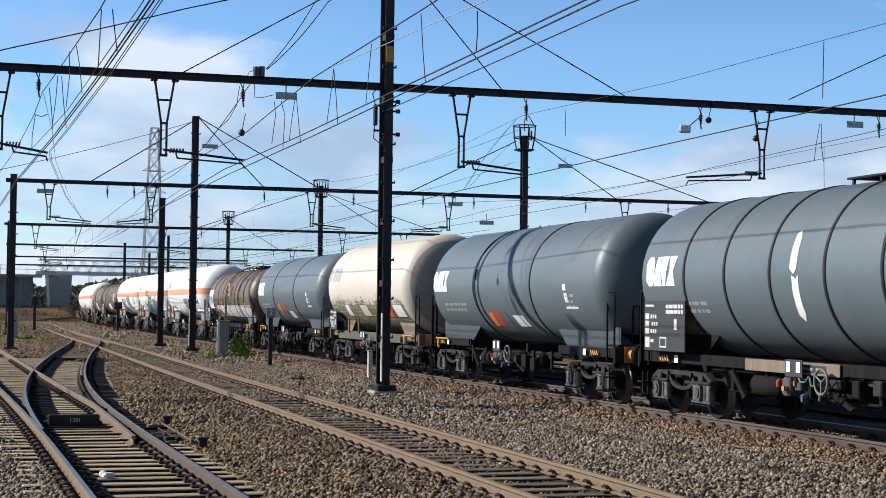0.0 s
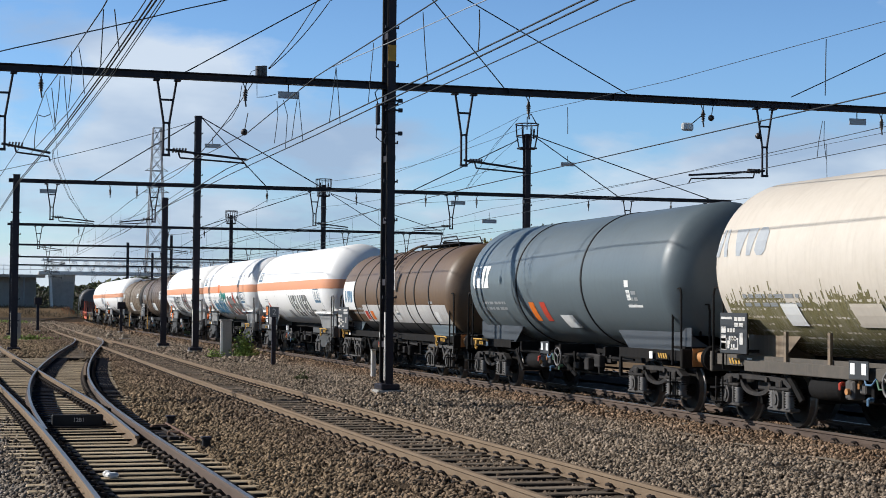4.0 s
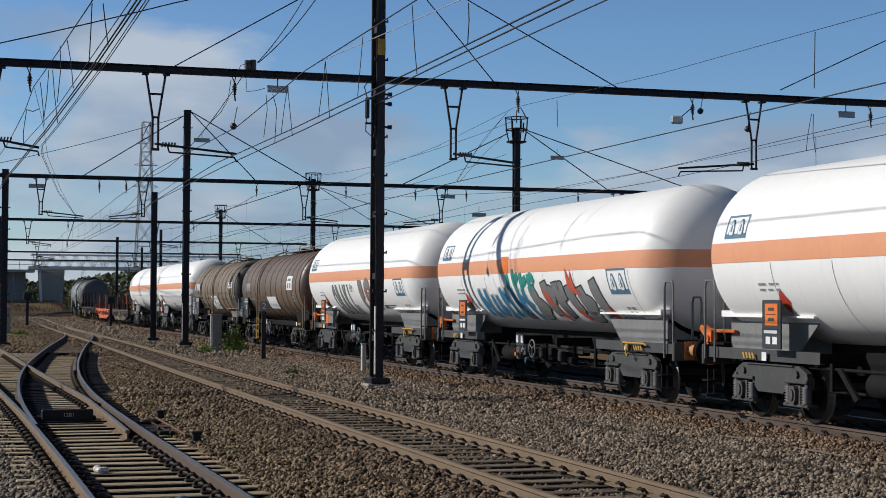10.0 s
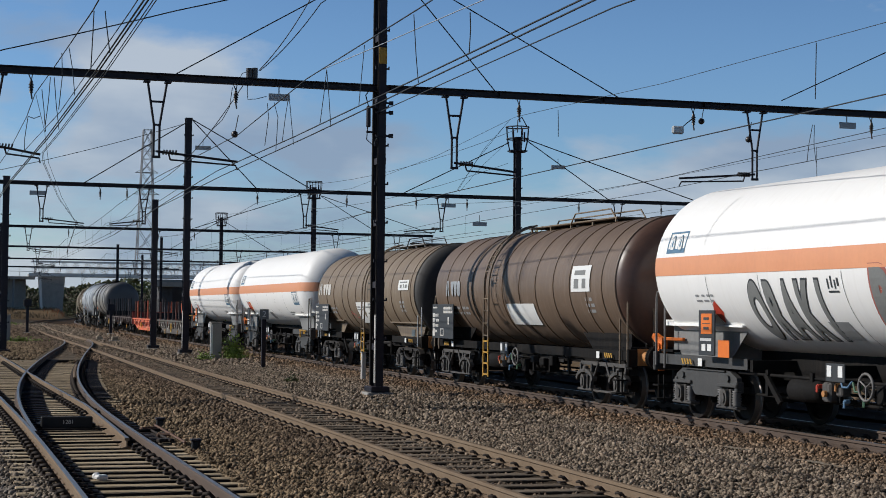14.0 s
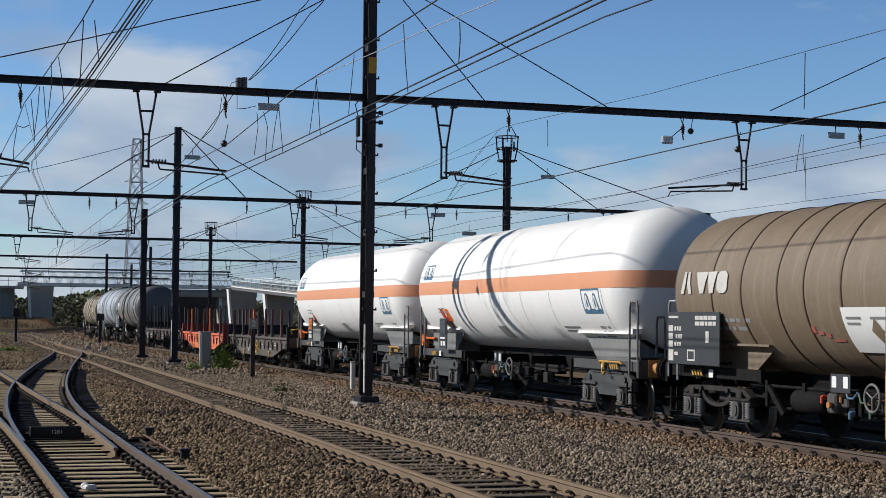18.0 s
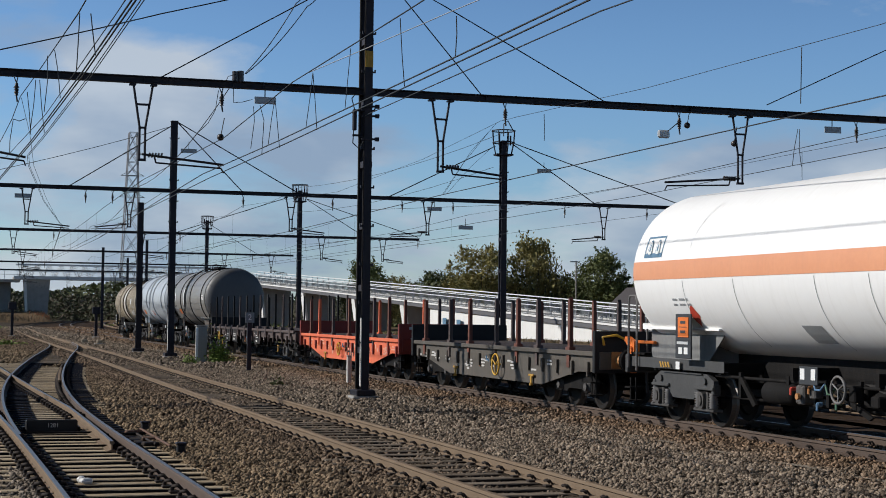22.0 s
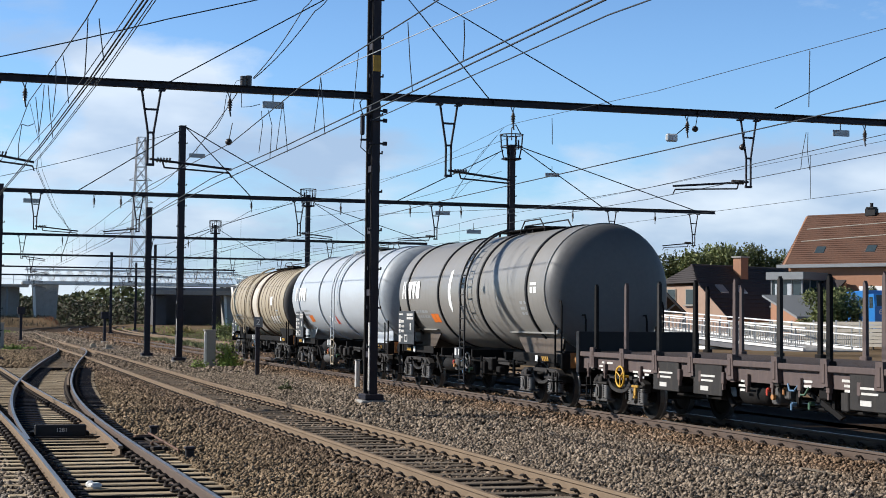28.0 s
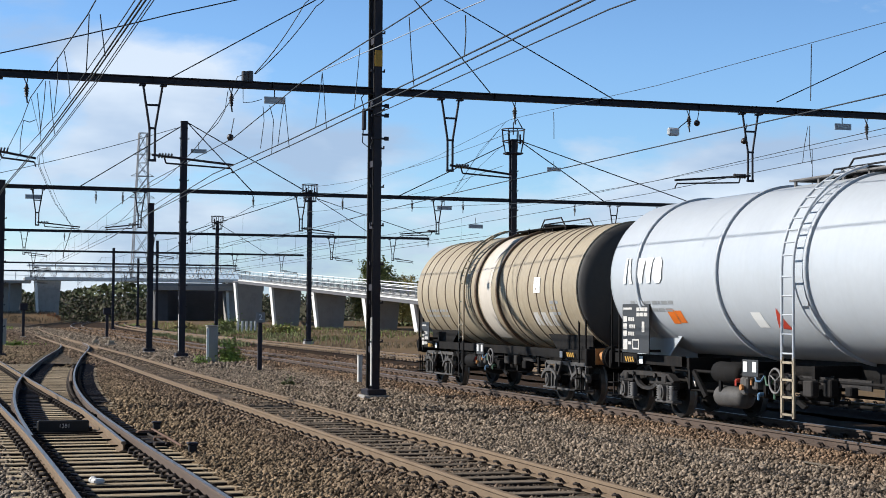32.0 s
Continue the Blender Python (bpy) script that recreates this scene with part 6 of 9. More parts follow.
def tank_wagon(name, label, s_r, s_l, ends, R, top, y0, y1, depth, tank_mat, rings=(), ring_mat="black", end_mat=None, frame_mat="under", skirt_mat="under", lip=None, ring_w=0.07, ring_h=0.016, orange=False, rails="under", seed=1, board=None, air=1, open_mid=False, frame="open_frame", hook=False, reach=0.0, inset=0.0, slant=0.0):
    """A four-axle tank wagon. s_r, s_l: where its two bogies stand along the track; ends: overhang at either end."""
    w = thing(name, label, "tank wagon", "wagons of the goods train")
    p = (s_l - s_r) / 2
    zc = top - R
    WAGONS.append((w, (s_r + s_l) / 2))
    prof = [(y0 - o, r) for o, r in head(R, depth)][::-1] + list(zip(np.linspace(y0, y1, 9)[1:-1], [R] * 7)) + [(y1 + o, r) for o, r in head(R, depth)]
    if end_mat:
        tank = part("tank", G().lathe([(y0, R)] + list(zip(np.linspace(y0, y1, 9)[1:], [R] * 8)), 64, zc=zc), tank_mat, w)
        part("tank_end", G().lathe([(y0 - o, r - 0.006) for o, r in head(R, depth)], 64, zc=zc), end_mat, tank, "dished tank end, coloured darker than the sides")
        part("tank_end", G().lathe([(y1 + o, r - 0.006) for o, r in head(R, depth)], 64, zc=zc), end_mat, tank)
        part("rim", G().lathe([(y0 - 0.02, R - 0.05), (y0 - 0.03, R + 0.012), (y0 + 0.05, R + 0.012), (y0 + 0.05, R - 0.01)], 64, zc=zc), tank_mat, tank)
    else:
        tank = part("tank", G().lathe(prof, 64, zc=zc), tank_mat, w)
    for y in rings:
        part("band", shared("band|%.3f%.3f%.3f%s" % (R, ring_w, ring_h, ring_mat), ring_mat, lambda g: g.lathe([(-ring_w / 2, R - 0.01), (-ring_w / 2, R + ring_h), (ring_w / 2, R + ring_h), (ring_w / 2, R - 0.01)], 64)), None, tank, at=pose(0, y, zc))
    e0, e1 = -p - ends[0], p + ends[1]
    underframe(w, e0 + 0.66, e1 - 0.66, frame_mat, gap=(-p + 1.7, p - 1.7) if open_mid else None, top=max(1.15, zc - R + 0.06))
    add_bogie(w, -p, frame=frame)
    add_bogie(w, p, frame=frame)
    add_ends(w, e0, -1, frame_mat)
    add_ends(w, e1, 1, frame_mat, orange=orange)
    end_rails(w, e0 + 1.05, -1, rails)
    end_rails(w, e1 - 1.05, 1, rails)
    for s in (-1, 1):
        skirt(w, s, p, R, zc, skirt_mat, p - 1.5 - inset, (-y0 if s < 0 else y1) - 0.1 + reach, lip, slant=slant)
        part("end_platform", G().box((0, (e0 if s < 0 else e1) - s * 0.95, 1.23), (2.3, 0.6, 0.04)), "under", w)
    brake_gear(w, -p, p, seed, tanks=air)
    plate_pair(w, 0.55, 1.06)
    part("outlet", G().tube((-0.75, -0.2, 0.95), (-0.75, -0.2, 0.72), 0.09, 10).tube((-1.15, -0.2, 0.78), (0.0, -0.2, 0.78), 0.06, 8).tube((0, -0.2, 0.7), (0, -0.2, zc - R + 0.05), 0.13, 10), "under", w)
    # yellow lashing hook, corner plates
    for s in (-1, 1):
        yy = s * (p + 0.55)
        part("warning_plate", shared("warning_plate", "hook_yellow", lambda g: [g.prism([(k * 0.11 - 0.22, -0.05), (k * 0.11 - 0.16, -0.05), (k * 0.11 - 0.1, 0.05), (k * 0.11 - 0.16, 0.05)], "x", -0.005, 0.005) for k in range(4)]), None, w, "yellow hazard stripes", at=pose(-1.22, yy, 1.06))
        part("corner_plate", shared("corner_plate", "white", lambda g: (g.box((0, 0, 0), (0.008, 0.16, 0.14)))), None, w, at=pose(-1.222, yy - s * 0.55, 1.06))
    for he in {0: (), 1: (-1,), 2: (1,), 3: (-1, 1)}[int(hook)]:
        part("lashing_bar", shared("lashing_bar", "hook_yellow", lambda g: (g.pipe([(0, 0.55, -0.02), (-0.03, 0.5, 0.02), (-0.03, -0.5, 0.02), (0, -0.55, -0.02)], 0.022, 6), g.box((-0.03, 0.3, -0.06), (0.05, 0.1, 0.12), ch=0.015), g.pipe([(-0.03, 0.34, -0.1), (-0.03, 0.36, -0.2), (-0.03, 0.28, -0.24), (-0.03, 0.24, -0.18)], 0.025, 6))), None, w, "worn yellow lashing bar with a hook", at=pose(-1.24, he * (p + 0.45), 1.13))
    if board:
        data_board(w, p + board[0], 1.2, board[1], board[2], seed)
    for side in (1,):
        part("lettering", on_skin(R, zc, y1 - 1.7, -0.55, *data_rows(2, 0.7 if orange else 1.9, seed, h=0.04 if orange else 0.07, gap=0.1 if orange else 0.15)), "galv", tank, "faded lettering bars")["kind"] = "stuff"
        part("lettering", on_skin(R, zc, y0 + (0.75 if orange else 1.4), -1.05 if orange else -0.35, *data_rows(3, 0.5, seed + 9)), "galv", tank)["kind"] = "stuff"
    return w, tank, p, zc


def hazard_plate(w, y, z0, x=-1.38, second=False, orange=True):
    """A dark holder board with an orange two-row plate above white cards, and a second plate beside it."""
    b = part("plate_holder", G().box((x, y, z0 + 0.4), (0.03, 0.62, 0.8), ch=0.008), "board", w, "dark plate holder")
    part("orange_plate" if orange else "blank_plate", G().box((x - 0.022, y - 0.02, z0 + 0.56), (0.012, 0.42, 0.36), ch=0.004), "orange" if orange else "frame_plate", b, "orange hazard plate" if orange else "blank dark plate")
    if second:
        part("orange_plate", G().box((x - 0.01, y - 0.66, z0 + 0.13), (0.012, 0.42, 0.3), ch=0.004), "orange", b)
    g = G()
    for zz, yy, hh in ((0.65, -0.02, 0.05), (0.48, -0.02, 0.05), (0.565, -0.02, 0.012)):
        g.box((x - 0.031, y + yy, z0 + zz), (0.004, 0.3 if hh < 0.03 else 0.2, hh))
    part("number_bars", g, "outline", b)["kind"] = "stuff"
    c = G().box((x - 0.018, y + 0.02, z0 + 0.28), (0.006, 0.44, 0.05))
    for k in (-0.12, 0.1):
        c.box((x - 0.018, y + k, z0 + 0.14), (0.006, 0.15, 0.12))
    part("card_holder", c, "white", b)["kind"] = "stuff"


# wagons 1 to 4: slate grey, and a cream one
w1, tk, p, zc = tank_wagon("tank_wagon", "dark slate-grey tank wagon with black bands", 17.4, 27.77, (2.35, 2.3), 1.47, 4.08, -6.2, 6.15, 0.62, "tank_grey", (4.36, 2.75, 1.12, -0.63, -2.25, -4.0), seed=1, board=(0.1, 0.95, 1.8))
marking(w1, tk, 1.47, zc, 5.35, 0.10, LOGO_FOUR, "white", "white block logo")
part("long_mark", on_skin(1.47, zc, 0.35, 0.0, [(-0.06, 0.62), (0.05, 0.68), (0.13, 0.55), (0.12, 0.05), (0.02, -0.04), (-0.1, 0.05)], [(0, 1, 2, 3, 4, 5)][::-1]), "white", tk)
part("long_mark", on_skin(1.47, zc, 0.3, 0.0, [(-0.08, -0.06), (0.04, -0.12), (0.12, -0.06), (0.1, -0.7), (0.0, -0.84), (-0.12, -0.72)], [(0, 1, 2, 3, 4, 5)][::-1]), "white", tk)
fp = part("frame_panel", G().box((-1.2, 0.9, 1.06), (0.02, 3.1, 0.2), ch=0.005), "tank_tan", w1, "tan painted frame panel")
part("number_plate", G().box((-1.214, 0.2, 1.06), (0.008, 0.9, 0.12)), "board", fp, "dark plate")
part("number_bars", G().box((-1.22, 0.35, 1.06), (0.004, 0.4, 0.04)).box((-1.22, -0.05, 1.06), (0.004, 0.2, 0.04)), "galv", fp)["kind"] = "stuff"
walkway(w1, -3.0, 0.6, 4.08, "black")
w2, tk, p, zc = tank_wagon("tank_wagon", "dark slate-grey tank wagon with two black bands", 32.39, 42.41, (2.31, 2.25), 1.46, 4.05, -6.0, 5.6, 0.62, "tank_grey", (1.98, -2.15), skirt_mat="cradle_slate", seed=2, hook=2, open_mid=True, reach=0.55, inset=0.8)
marking(w2, tk, 1.46, zc, 5.0, 0.12, LOGO_FOUR, "white", "white block logo")
for yy, m in ((1.25, "orange"), (0.75, "red")):
    part("hazard_sticker", on_skin(1.46, zc, yy, -0.95, *blocks([(-0.17, -0.22, 0.34, 0.44, 0.06 if m == "orange" else 0)])), m, tk)
part("data_patch", on_skin(1.46, zc, -0.9, -1.0, *blocks([(-0.42, -0.15, 0.72, 0.34, -0.1)])), "white", tk, "white data panel")
part("small_label", on_skin(1.46, zc, -4.35, -0.3, *blocks([(-0.1, 0.1, 0.2, 0.14), (-0.06, -0.16, 0.18, 0.2), (-0.1, -0.32, 0.7, 0.05)])), "white", tk)["kind"] = "stuff"
w3, tk, p, zc = tank_wagon("tank_wagon", "cream tank wagon stained green-brown along its belly", 46.90, 55.37, (2.24, 2.05), 1.53, 4.22, -4.75, 4.8, 0.66, "tank_cream", (), frame_mat="flat_grey", skirt_mat="tank_tan", seed=3, board=(0.2, 0.7, 1.0), hook=True)
gm = G()
rng3 = random.Random(5)
yy = 4.7
while yy > -4.7:       # grime with an uneven upper edge
    wd = rng3.uniform(0.012, 0.045)
    a0 = 90 - math.degrees((-0.58 + 0.07 * math.sin(yy * 2.3) + 0.05 * math.sin(yy * 7.1) + rng3.uniform(-0.06, 0.05) + max(0.0, rng3.gauss(0, 0.1))) / 1.53)
    gm.lathe([(yy - wd, 1.536), (yy, 1.536)], n=5, a0=a0, a1=a0 + 55, zc=zc)
    yy -= wd
part("grime", gm, "moss", tk, "green-brown grime")
# overlay on the dished end: brown stain, and its shade put into the colour
hd = [(o + 0.006, r) for o, r in head(1.53, 0.66, n=25) if r < 1.36]
part("end_grime", G().lathe([(-4.75 - o, r) for o, r in hd], 48, zc=zc), "end_stain_shade", tk, "stained dished end with its shade painted in")
marking(w3, tk, 1.53, zc, 4.0, 0.42, LOGO_THREE, "galv", "faded blue-grey block logo")
for yy, wd, m in ((2.5, 0.55, "white"), (0.2, 0.9, "tank_cream"), (-2.75, 0.45, "orange"), (-3.1, 0.3, "red"), (-4.0, 1.0, "white")):
    part("data_patch", on_skin(1.545, zc, yy, -0.85, *blocks([(-wd / 2, -0.22, wd, 0.42, -0.05)])), m, tk)
for k, yy in enumerate((3.0, 1.6, -1.2, -2.2)):
    part("end_post", G().box((-1.2, yy, 1.35), (0.05, 0.08, 0.5)), "tank_tan", w3)
part("belly_rail", G().box((-1.22, 0.3, 1.0), (0.04, 8.2, 0.2), ch=0.01), "flat_grey", w3, "grimy grey sole bar")
w4, tk, p, zc = tank_wagon("tank_wagon", "slate-grey tank wagon with orange warning stickers", 59.48, 69.69, (2.05, 2.26), 1.46, 4.05, -6.0, 5.75, 0.62, "tank_grey", (2.22, -1.97), skirt_mat="cradle_slate", seed=4, hook=2, open_mid=True, reach=0.55, inset=0.8)
marking(w4, tk, 1.46, zc, 4.9, 0.15, LOGO_FOUR, "white", "white block logo")
for yy, m in ((1.35, "orange"), (0.62, "red")):
    part("hazard_sticker", on_skin(1.46, zc, yy, -0.75, *blocks([(-0.17, -0.25, 0.34, 0.5, -0.05)])), m, tk)
part("data_patch", on_skin(1.46, zc, -0.75, -1.0, *blocks([(-0.45, -0.18, 0.75, 0.36, -0.12)])), "white", tk, "white data panel")
part("small_label", on_skin(1.46, zc, -4.4, -0.3, *blocks([(-0.1, 0.1, 0.2, 0.14), (-0.06, -0.16, 0.18, 0.2), (-0.1, -0.32, 0.7, 0.05)])), "white", tk)["kind"] = "stuff"

# wagon 5: brown with a bare silver lower band
w5, tk, p, zc = tank_wagon("tank_wagon", "brown tank wagon with a bare silver band and top walkway", 74.2, 84.8, (2.26, 2.1), 1.37, 3.78, -6.4, 5.7, 0.6, "tank_brown", (4.11, 2.55, 1.04, -0.52, -2.39, -3.38, -4.9), skirt_mat="tank_grey", ring_w=0.09, hook=3, frame="leaf", seed=5, board=(0.15, 0.75, 1.5))
part("silver_band", patch(1.37, zc, -6.35, 3.2, -1.0, -0.38, 0.008), "silver", tk, "dented bare metal band")
# the shade under the tank is painted onto the belly in black
part("belly_grime", patch(1.37, zc, -6.35, 5.6, -2.1, -1.0, 0.007), "end_dark", tk, "black belly, its shade painted on")
part("white_panel", patch(1.37, zc, 4.2, 5.68, -0.55, 0.42, 0.009), "white", tk, "white panel")
marking(w5, tk, 1.37, zc, 4.92, -0.1, ([(u * 0.6, v * 0.8) for u, v in LOGO_THREE[0]], LOGO_THREE[1]), "blue_mark", "dark block logo", lift=0.014)
for yy, m in ((2.9, "red"), (2.2, "orange"), (-1.0, "white"), (-5.3, "white")):
    part("data_patch", on_skin(1.37, zc, yy, -0.75, *blocks([(-0.18, -0.16, 0.36, 0.32, 0.04)]), lift=0.014), m, tk)
ladder(w5, -0.95, 0.4, 3.8, 1.37, zc, "tank_brown")
ls_ = part("ladder_sign", G().box((-1.46, -1.4, 2.8), (0.02, 0.26, 0.62), ch=0.004), "pole_white", w5, "orange and white ladder sign")
part("sign_mark", G().box((-1.474, -1.4, 2.92), (0.008, 0.16, 0.2)).box((-1.474, -1.4, 2.66), (0.008, 0.16, 0.18)), "orange", ls_)
walkway(w5, -4.6, -0.4, 3.78, "black")


def gas_wagon(label, s_r, s_l, ends, seed, rails="spring"):
    w, tk, p, zc = tank_wagon("gas_tank_wagon", label, s_r, s_l, ends, 1.52, 4.3, -6.4, 6.5, 0.95, "tank_white", (), frame_mat="gas_frame", skirt_mat="gas_skirt", lip="tank_white", orange=True, open_mid=True, seed=seed, rails=rails, frame="frame", hook=True, reach=0.55)
    R = 1.52
    hd = head(R, 0.95)
    rr, oo = [r for _, r in hd][::-1], [o for o, _ in hd][::-1]
    levels = np.linspace(-0.15, 0.19, 4)
    ring = []
    for z in levels:       # once round the tank at one height, over both dished ends
        xe = math.sqrt(R * R - z * z)
        row = [(-xe, y) for y in np.linspace(6.5, -6.4, 9)]
        row += [(x, -6.4 - float(np.interp(math.hypot(x, z), rr, oo))) for x in [-xe * math.cos(a) for a in np.linspace(0, math.pi, 33)[1:-1]]]
        row += [(xe, y) for y in np.linspace(-6.4, 6.5, 9)]
        row += [(x, 6.5 + float(np.interp(math.hypot(x, z), rr, oo))) for x in [xe * math.cos(a) for a in np.linspace(0, math.pi, 33)[1:-1]]]
        ring.append([(x * 1.0045, y + (0.007 if y > 6.5 else -0.007 if y < -6.4 else 0), zc + z) for x, y in row])
    m = len(ring[0])
    part("stripe", G().add([q for r in ring for q in r], [(j * m + i, j * m + (i + 1) % m, (j + 1) * m + (i + 1) % m, (j + 1) * m + i) for j in range(3) for i in range(m)], True), "stripe", tk, "orange stripe")
    for yy, zv, k in ((5.85, 0.47, 0.8), (-5.5, -0.42, 1.02)):
        hw, hh = 0.47 * k, 0.26 * k
        b = part("symbol_panel", on_skin(R, zc, yy, zv, *blocks([(-hw, -hh, 2 * hw, 0.035), (-hw, hh - 0.035, 2 * hw, 0.035), (-hw, -hh, 0.035, 2 * hh), (hw - 0.035, -hh, 0.035, 2 * hh), (-hw, -hh, 2 * hw, hh * 0.4)])), "blue_mark", tk, "blue and white symbol panel")
        for u in (-0.2, 0.2):
            for nm, f, lf, mt in (("symbol", 1.0, 0.010, "blue_mark"), ("symbol_body", 0.78, 0.013, "white"), ("symbol_core", 0.28, 0.016, "blue_mark")):
                bell = [(0.155, -0.17), (0.165, -0.06), (0.12, 0.08), (0.07, 0.17), (0.0, 0.2), (-0.07, 0.17), (-0.12, 0.08), (-0.165, -0.06), (-0.155, -0.17), (-0.08, -0.2), (0.08, -0.2)]
                part(nm, on_skin(R, zc, yy - u * k, zv - 0.02, [(a * k * f * 0.72, c * k * (f if f > 0.5 else 0.45)) for a, c in bell], [tuple(range(11))], lift=lf), mt, b)
    part("lettering", on_skin(R, zc, -5.3, -1.2, *data_rows(2, 0.9, seed + 3)), "graffiti_grey", tk)["kind"] = "stuff"
    part("lettering", on_skin(R, zc, -3.9, -1.05, *blocks([(-0.5, 0, 0.9, 0.05), (-0.5, -0.1, 0.6, 0.05)])), "graffiti_grey", tk)["kind"] = "stuff"
    part("data_patch", on_skin(R, zc, 0.6, -1.2, *blocks([(-0.35, -0.22, 0.6, 0.4, -0.05)])), "galv", tk)
    for y in (4.6, 2.7, 0.1, -1.4, -3.2, -6.1):
        part("weld_seam", G().lathe([(y - 0.006, R + 0.004), (y + 0.006, R + 0.004)], n=14, a0=97, a1=150, zc=zc), "graffiti_grey", tk)
    part("flange", G().lathe([(0, 0.30), (-0.05, 0.42), (-0.08, 0.42), (-0.08, 0.0)], 24), "galv", tk, "bolted grey flange", at=pose(0.35, -7.28, 2.2))
    for k in range(14):
        a = k * math.pi * 2 / 14
        part("bolt", shared("bolt", "under", lambda g: g.tube((0, 0, 0), (0, -0.05, 0), 0.028, 6)), None, tk, at=pose(0.35 + 0.36 * math.cos(a), -7.36, 2.2 + 0.36 * math.sin(a)))
    hazard_plate(w, 4.78, 1.2, second=seed == 8, orange=seed != 11)
    part("hazard_diamond", on_skin(R, zc, 4.5, -0.85, [(0, 0.25), (0.18, 0), (0, -0.25), (-0.18, 0)], [(0, 1, 2, 3)]), "red", tk)
    return w, tk, p, zc


GAS = "white gas tank wagon with an orange stripe"
gw6 = gas_wagon(GAS + " and grey sprayed letters", 89.41, 100.09, (2.7, 2.85), 6)


def sprayed(tk, zc, word, y_from, y_to, zv, wide, tall, material, edge, fat=0.035, rim=0.03, lean=0.1, label="grey sprayed letter"):
    """Fat sprayed letters with an outline, one after the other along the tank."""
    n = len(word)
    for k, c in enumerate(word):
        yy = y_from + (y_to - y_from) * (k + 0.5) / n
        for nm, f, mt, lf in (("graffiti_outline", fat + rim, edge, 0.006), ("graffiti", fat, material, 0.011)):
            vs, fs = wrapped_text(c, 1.0, f)
            part(nm, on_skin(1.52, zc, yy, zv, [(u * wide + lean * v, v * tall) for u, v in vs], fs, lift=lf + 0.002 * (k % 2)), mt, tk, label if nm == "graffiti" else "")


sprayed(gw6[1], gw6[3], "VELVED", -0.15, -3.7, -0.92, 0.82, 1.25, "graffiti_grey", "outline", fat=0.03, rim=0.02, lean=0.15)
gw7 = gas_wagon(GAS + " and bright graffiti", 105.79, 116.6, (2.85, 2.75), 7)
rng7 = random.Random(71)


def scrawl(tk, zc, y_from, y_to, zv, n, material, seed, h=0.8, label="", fat=0.34, edge="outline"):
    """Sprayed letters as fat bent strokes with a dark outline."""
    rng = random.Random(seed)
    wd = abs(y_to - y_from) / n
    for i in range(n):
        draw = {"outline": ([], []), material: ([], [])}
        u = -(y_from + (y_to - y_from) * (i + 0.5) / n) + rng.uniform(-0.1, 0.1) * wd
        lo, hi = -h / 2 + rng.uniform(-0.08, 0.08), h / 2 + rng.uniform(-0.12, 0.1)
        lean, bend = rng.uniform(-0.12, 0.2), rng.uniform(-0.12, 0.12)
        strokes = [[(u - wd * 0.1, hi), (u + bend * 0.6, hi * 0.4 + lo * 0.6), (u + lean, lo)]]
        if rng.random() < 0.65:
            m = rng.uniform(lo * 0.5, hi * 0.5)
            strokes.append([(u, m), (u + wd * 0.3, m + rng.uniform(0.0, 0.25) * h), (u + wd * 0.55, m + rng.uniform(-0.3, 0.3) * h)])
        if rng.random() < 0.4:
            strokes.append([(u - wd * 0.35, lo * 0.7), (u - wd * 0.1, lo), (u + wd * 0.35, lo * 0.75)])
        for path in strokes:
            pts = [(path[0][0] * (1 - q) ** 2 + 2 * path[1][0] * q * (1 - q) + path[2][0] * q * q, path[0][1] * (1 - q) ** 2 + 2 * path[1][1] * q * (1 - q) + path[2][1] * q * q) for q in np.linspace(0, 1, 6)]
            for key, ex in (("outline", 0.035), (material, 0.0)):
                uv, fs = draw[key]
                o = len(uv)
                for j, (a, c) in enumerate(pts):
                    d0, d1 = pts[max(0, j - 1)], pts[min(5, j + 1)]
                    dx, dy = d1[0] - d0[0], d1[1] - d0[1]
                    ln = math.hypot(dx, dy) or 1
                    r = wd * fat * 0.5 * (0.75 if j in (0, 5) else 1.0) + ex
                    push = (-ex if j == 0 else ex if j == 5 else 0)
                    a, c = a + dx / ln * push, c + dy / ln * push
                    uv += [(a - dy / ln * r, c + dx / ln * r), (a + dy / ln * r, c - dx / ln * r)]
                fs += [(o + 2 * j, o + 2 * j + 1, o + 2 * j + 3, o + 2 * j + 2) for j in range(5)]
        lift = 0.002 * (i % 2)
        part("graffiti_outline", on_skin(1.52, zc, 0, zv, *draw["outline"], lift=0.006 + lift), edge, tk)
        part("graffiti", on_skin(1.52, zc, 0, zv, *draw[material], lift=0.011 + lift), material, tk, label)


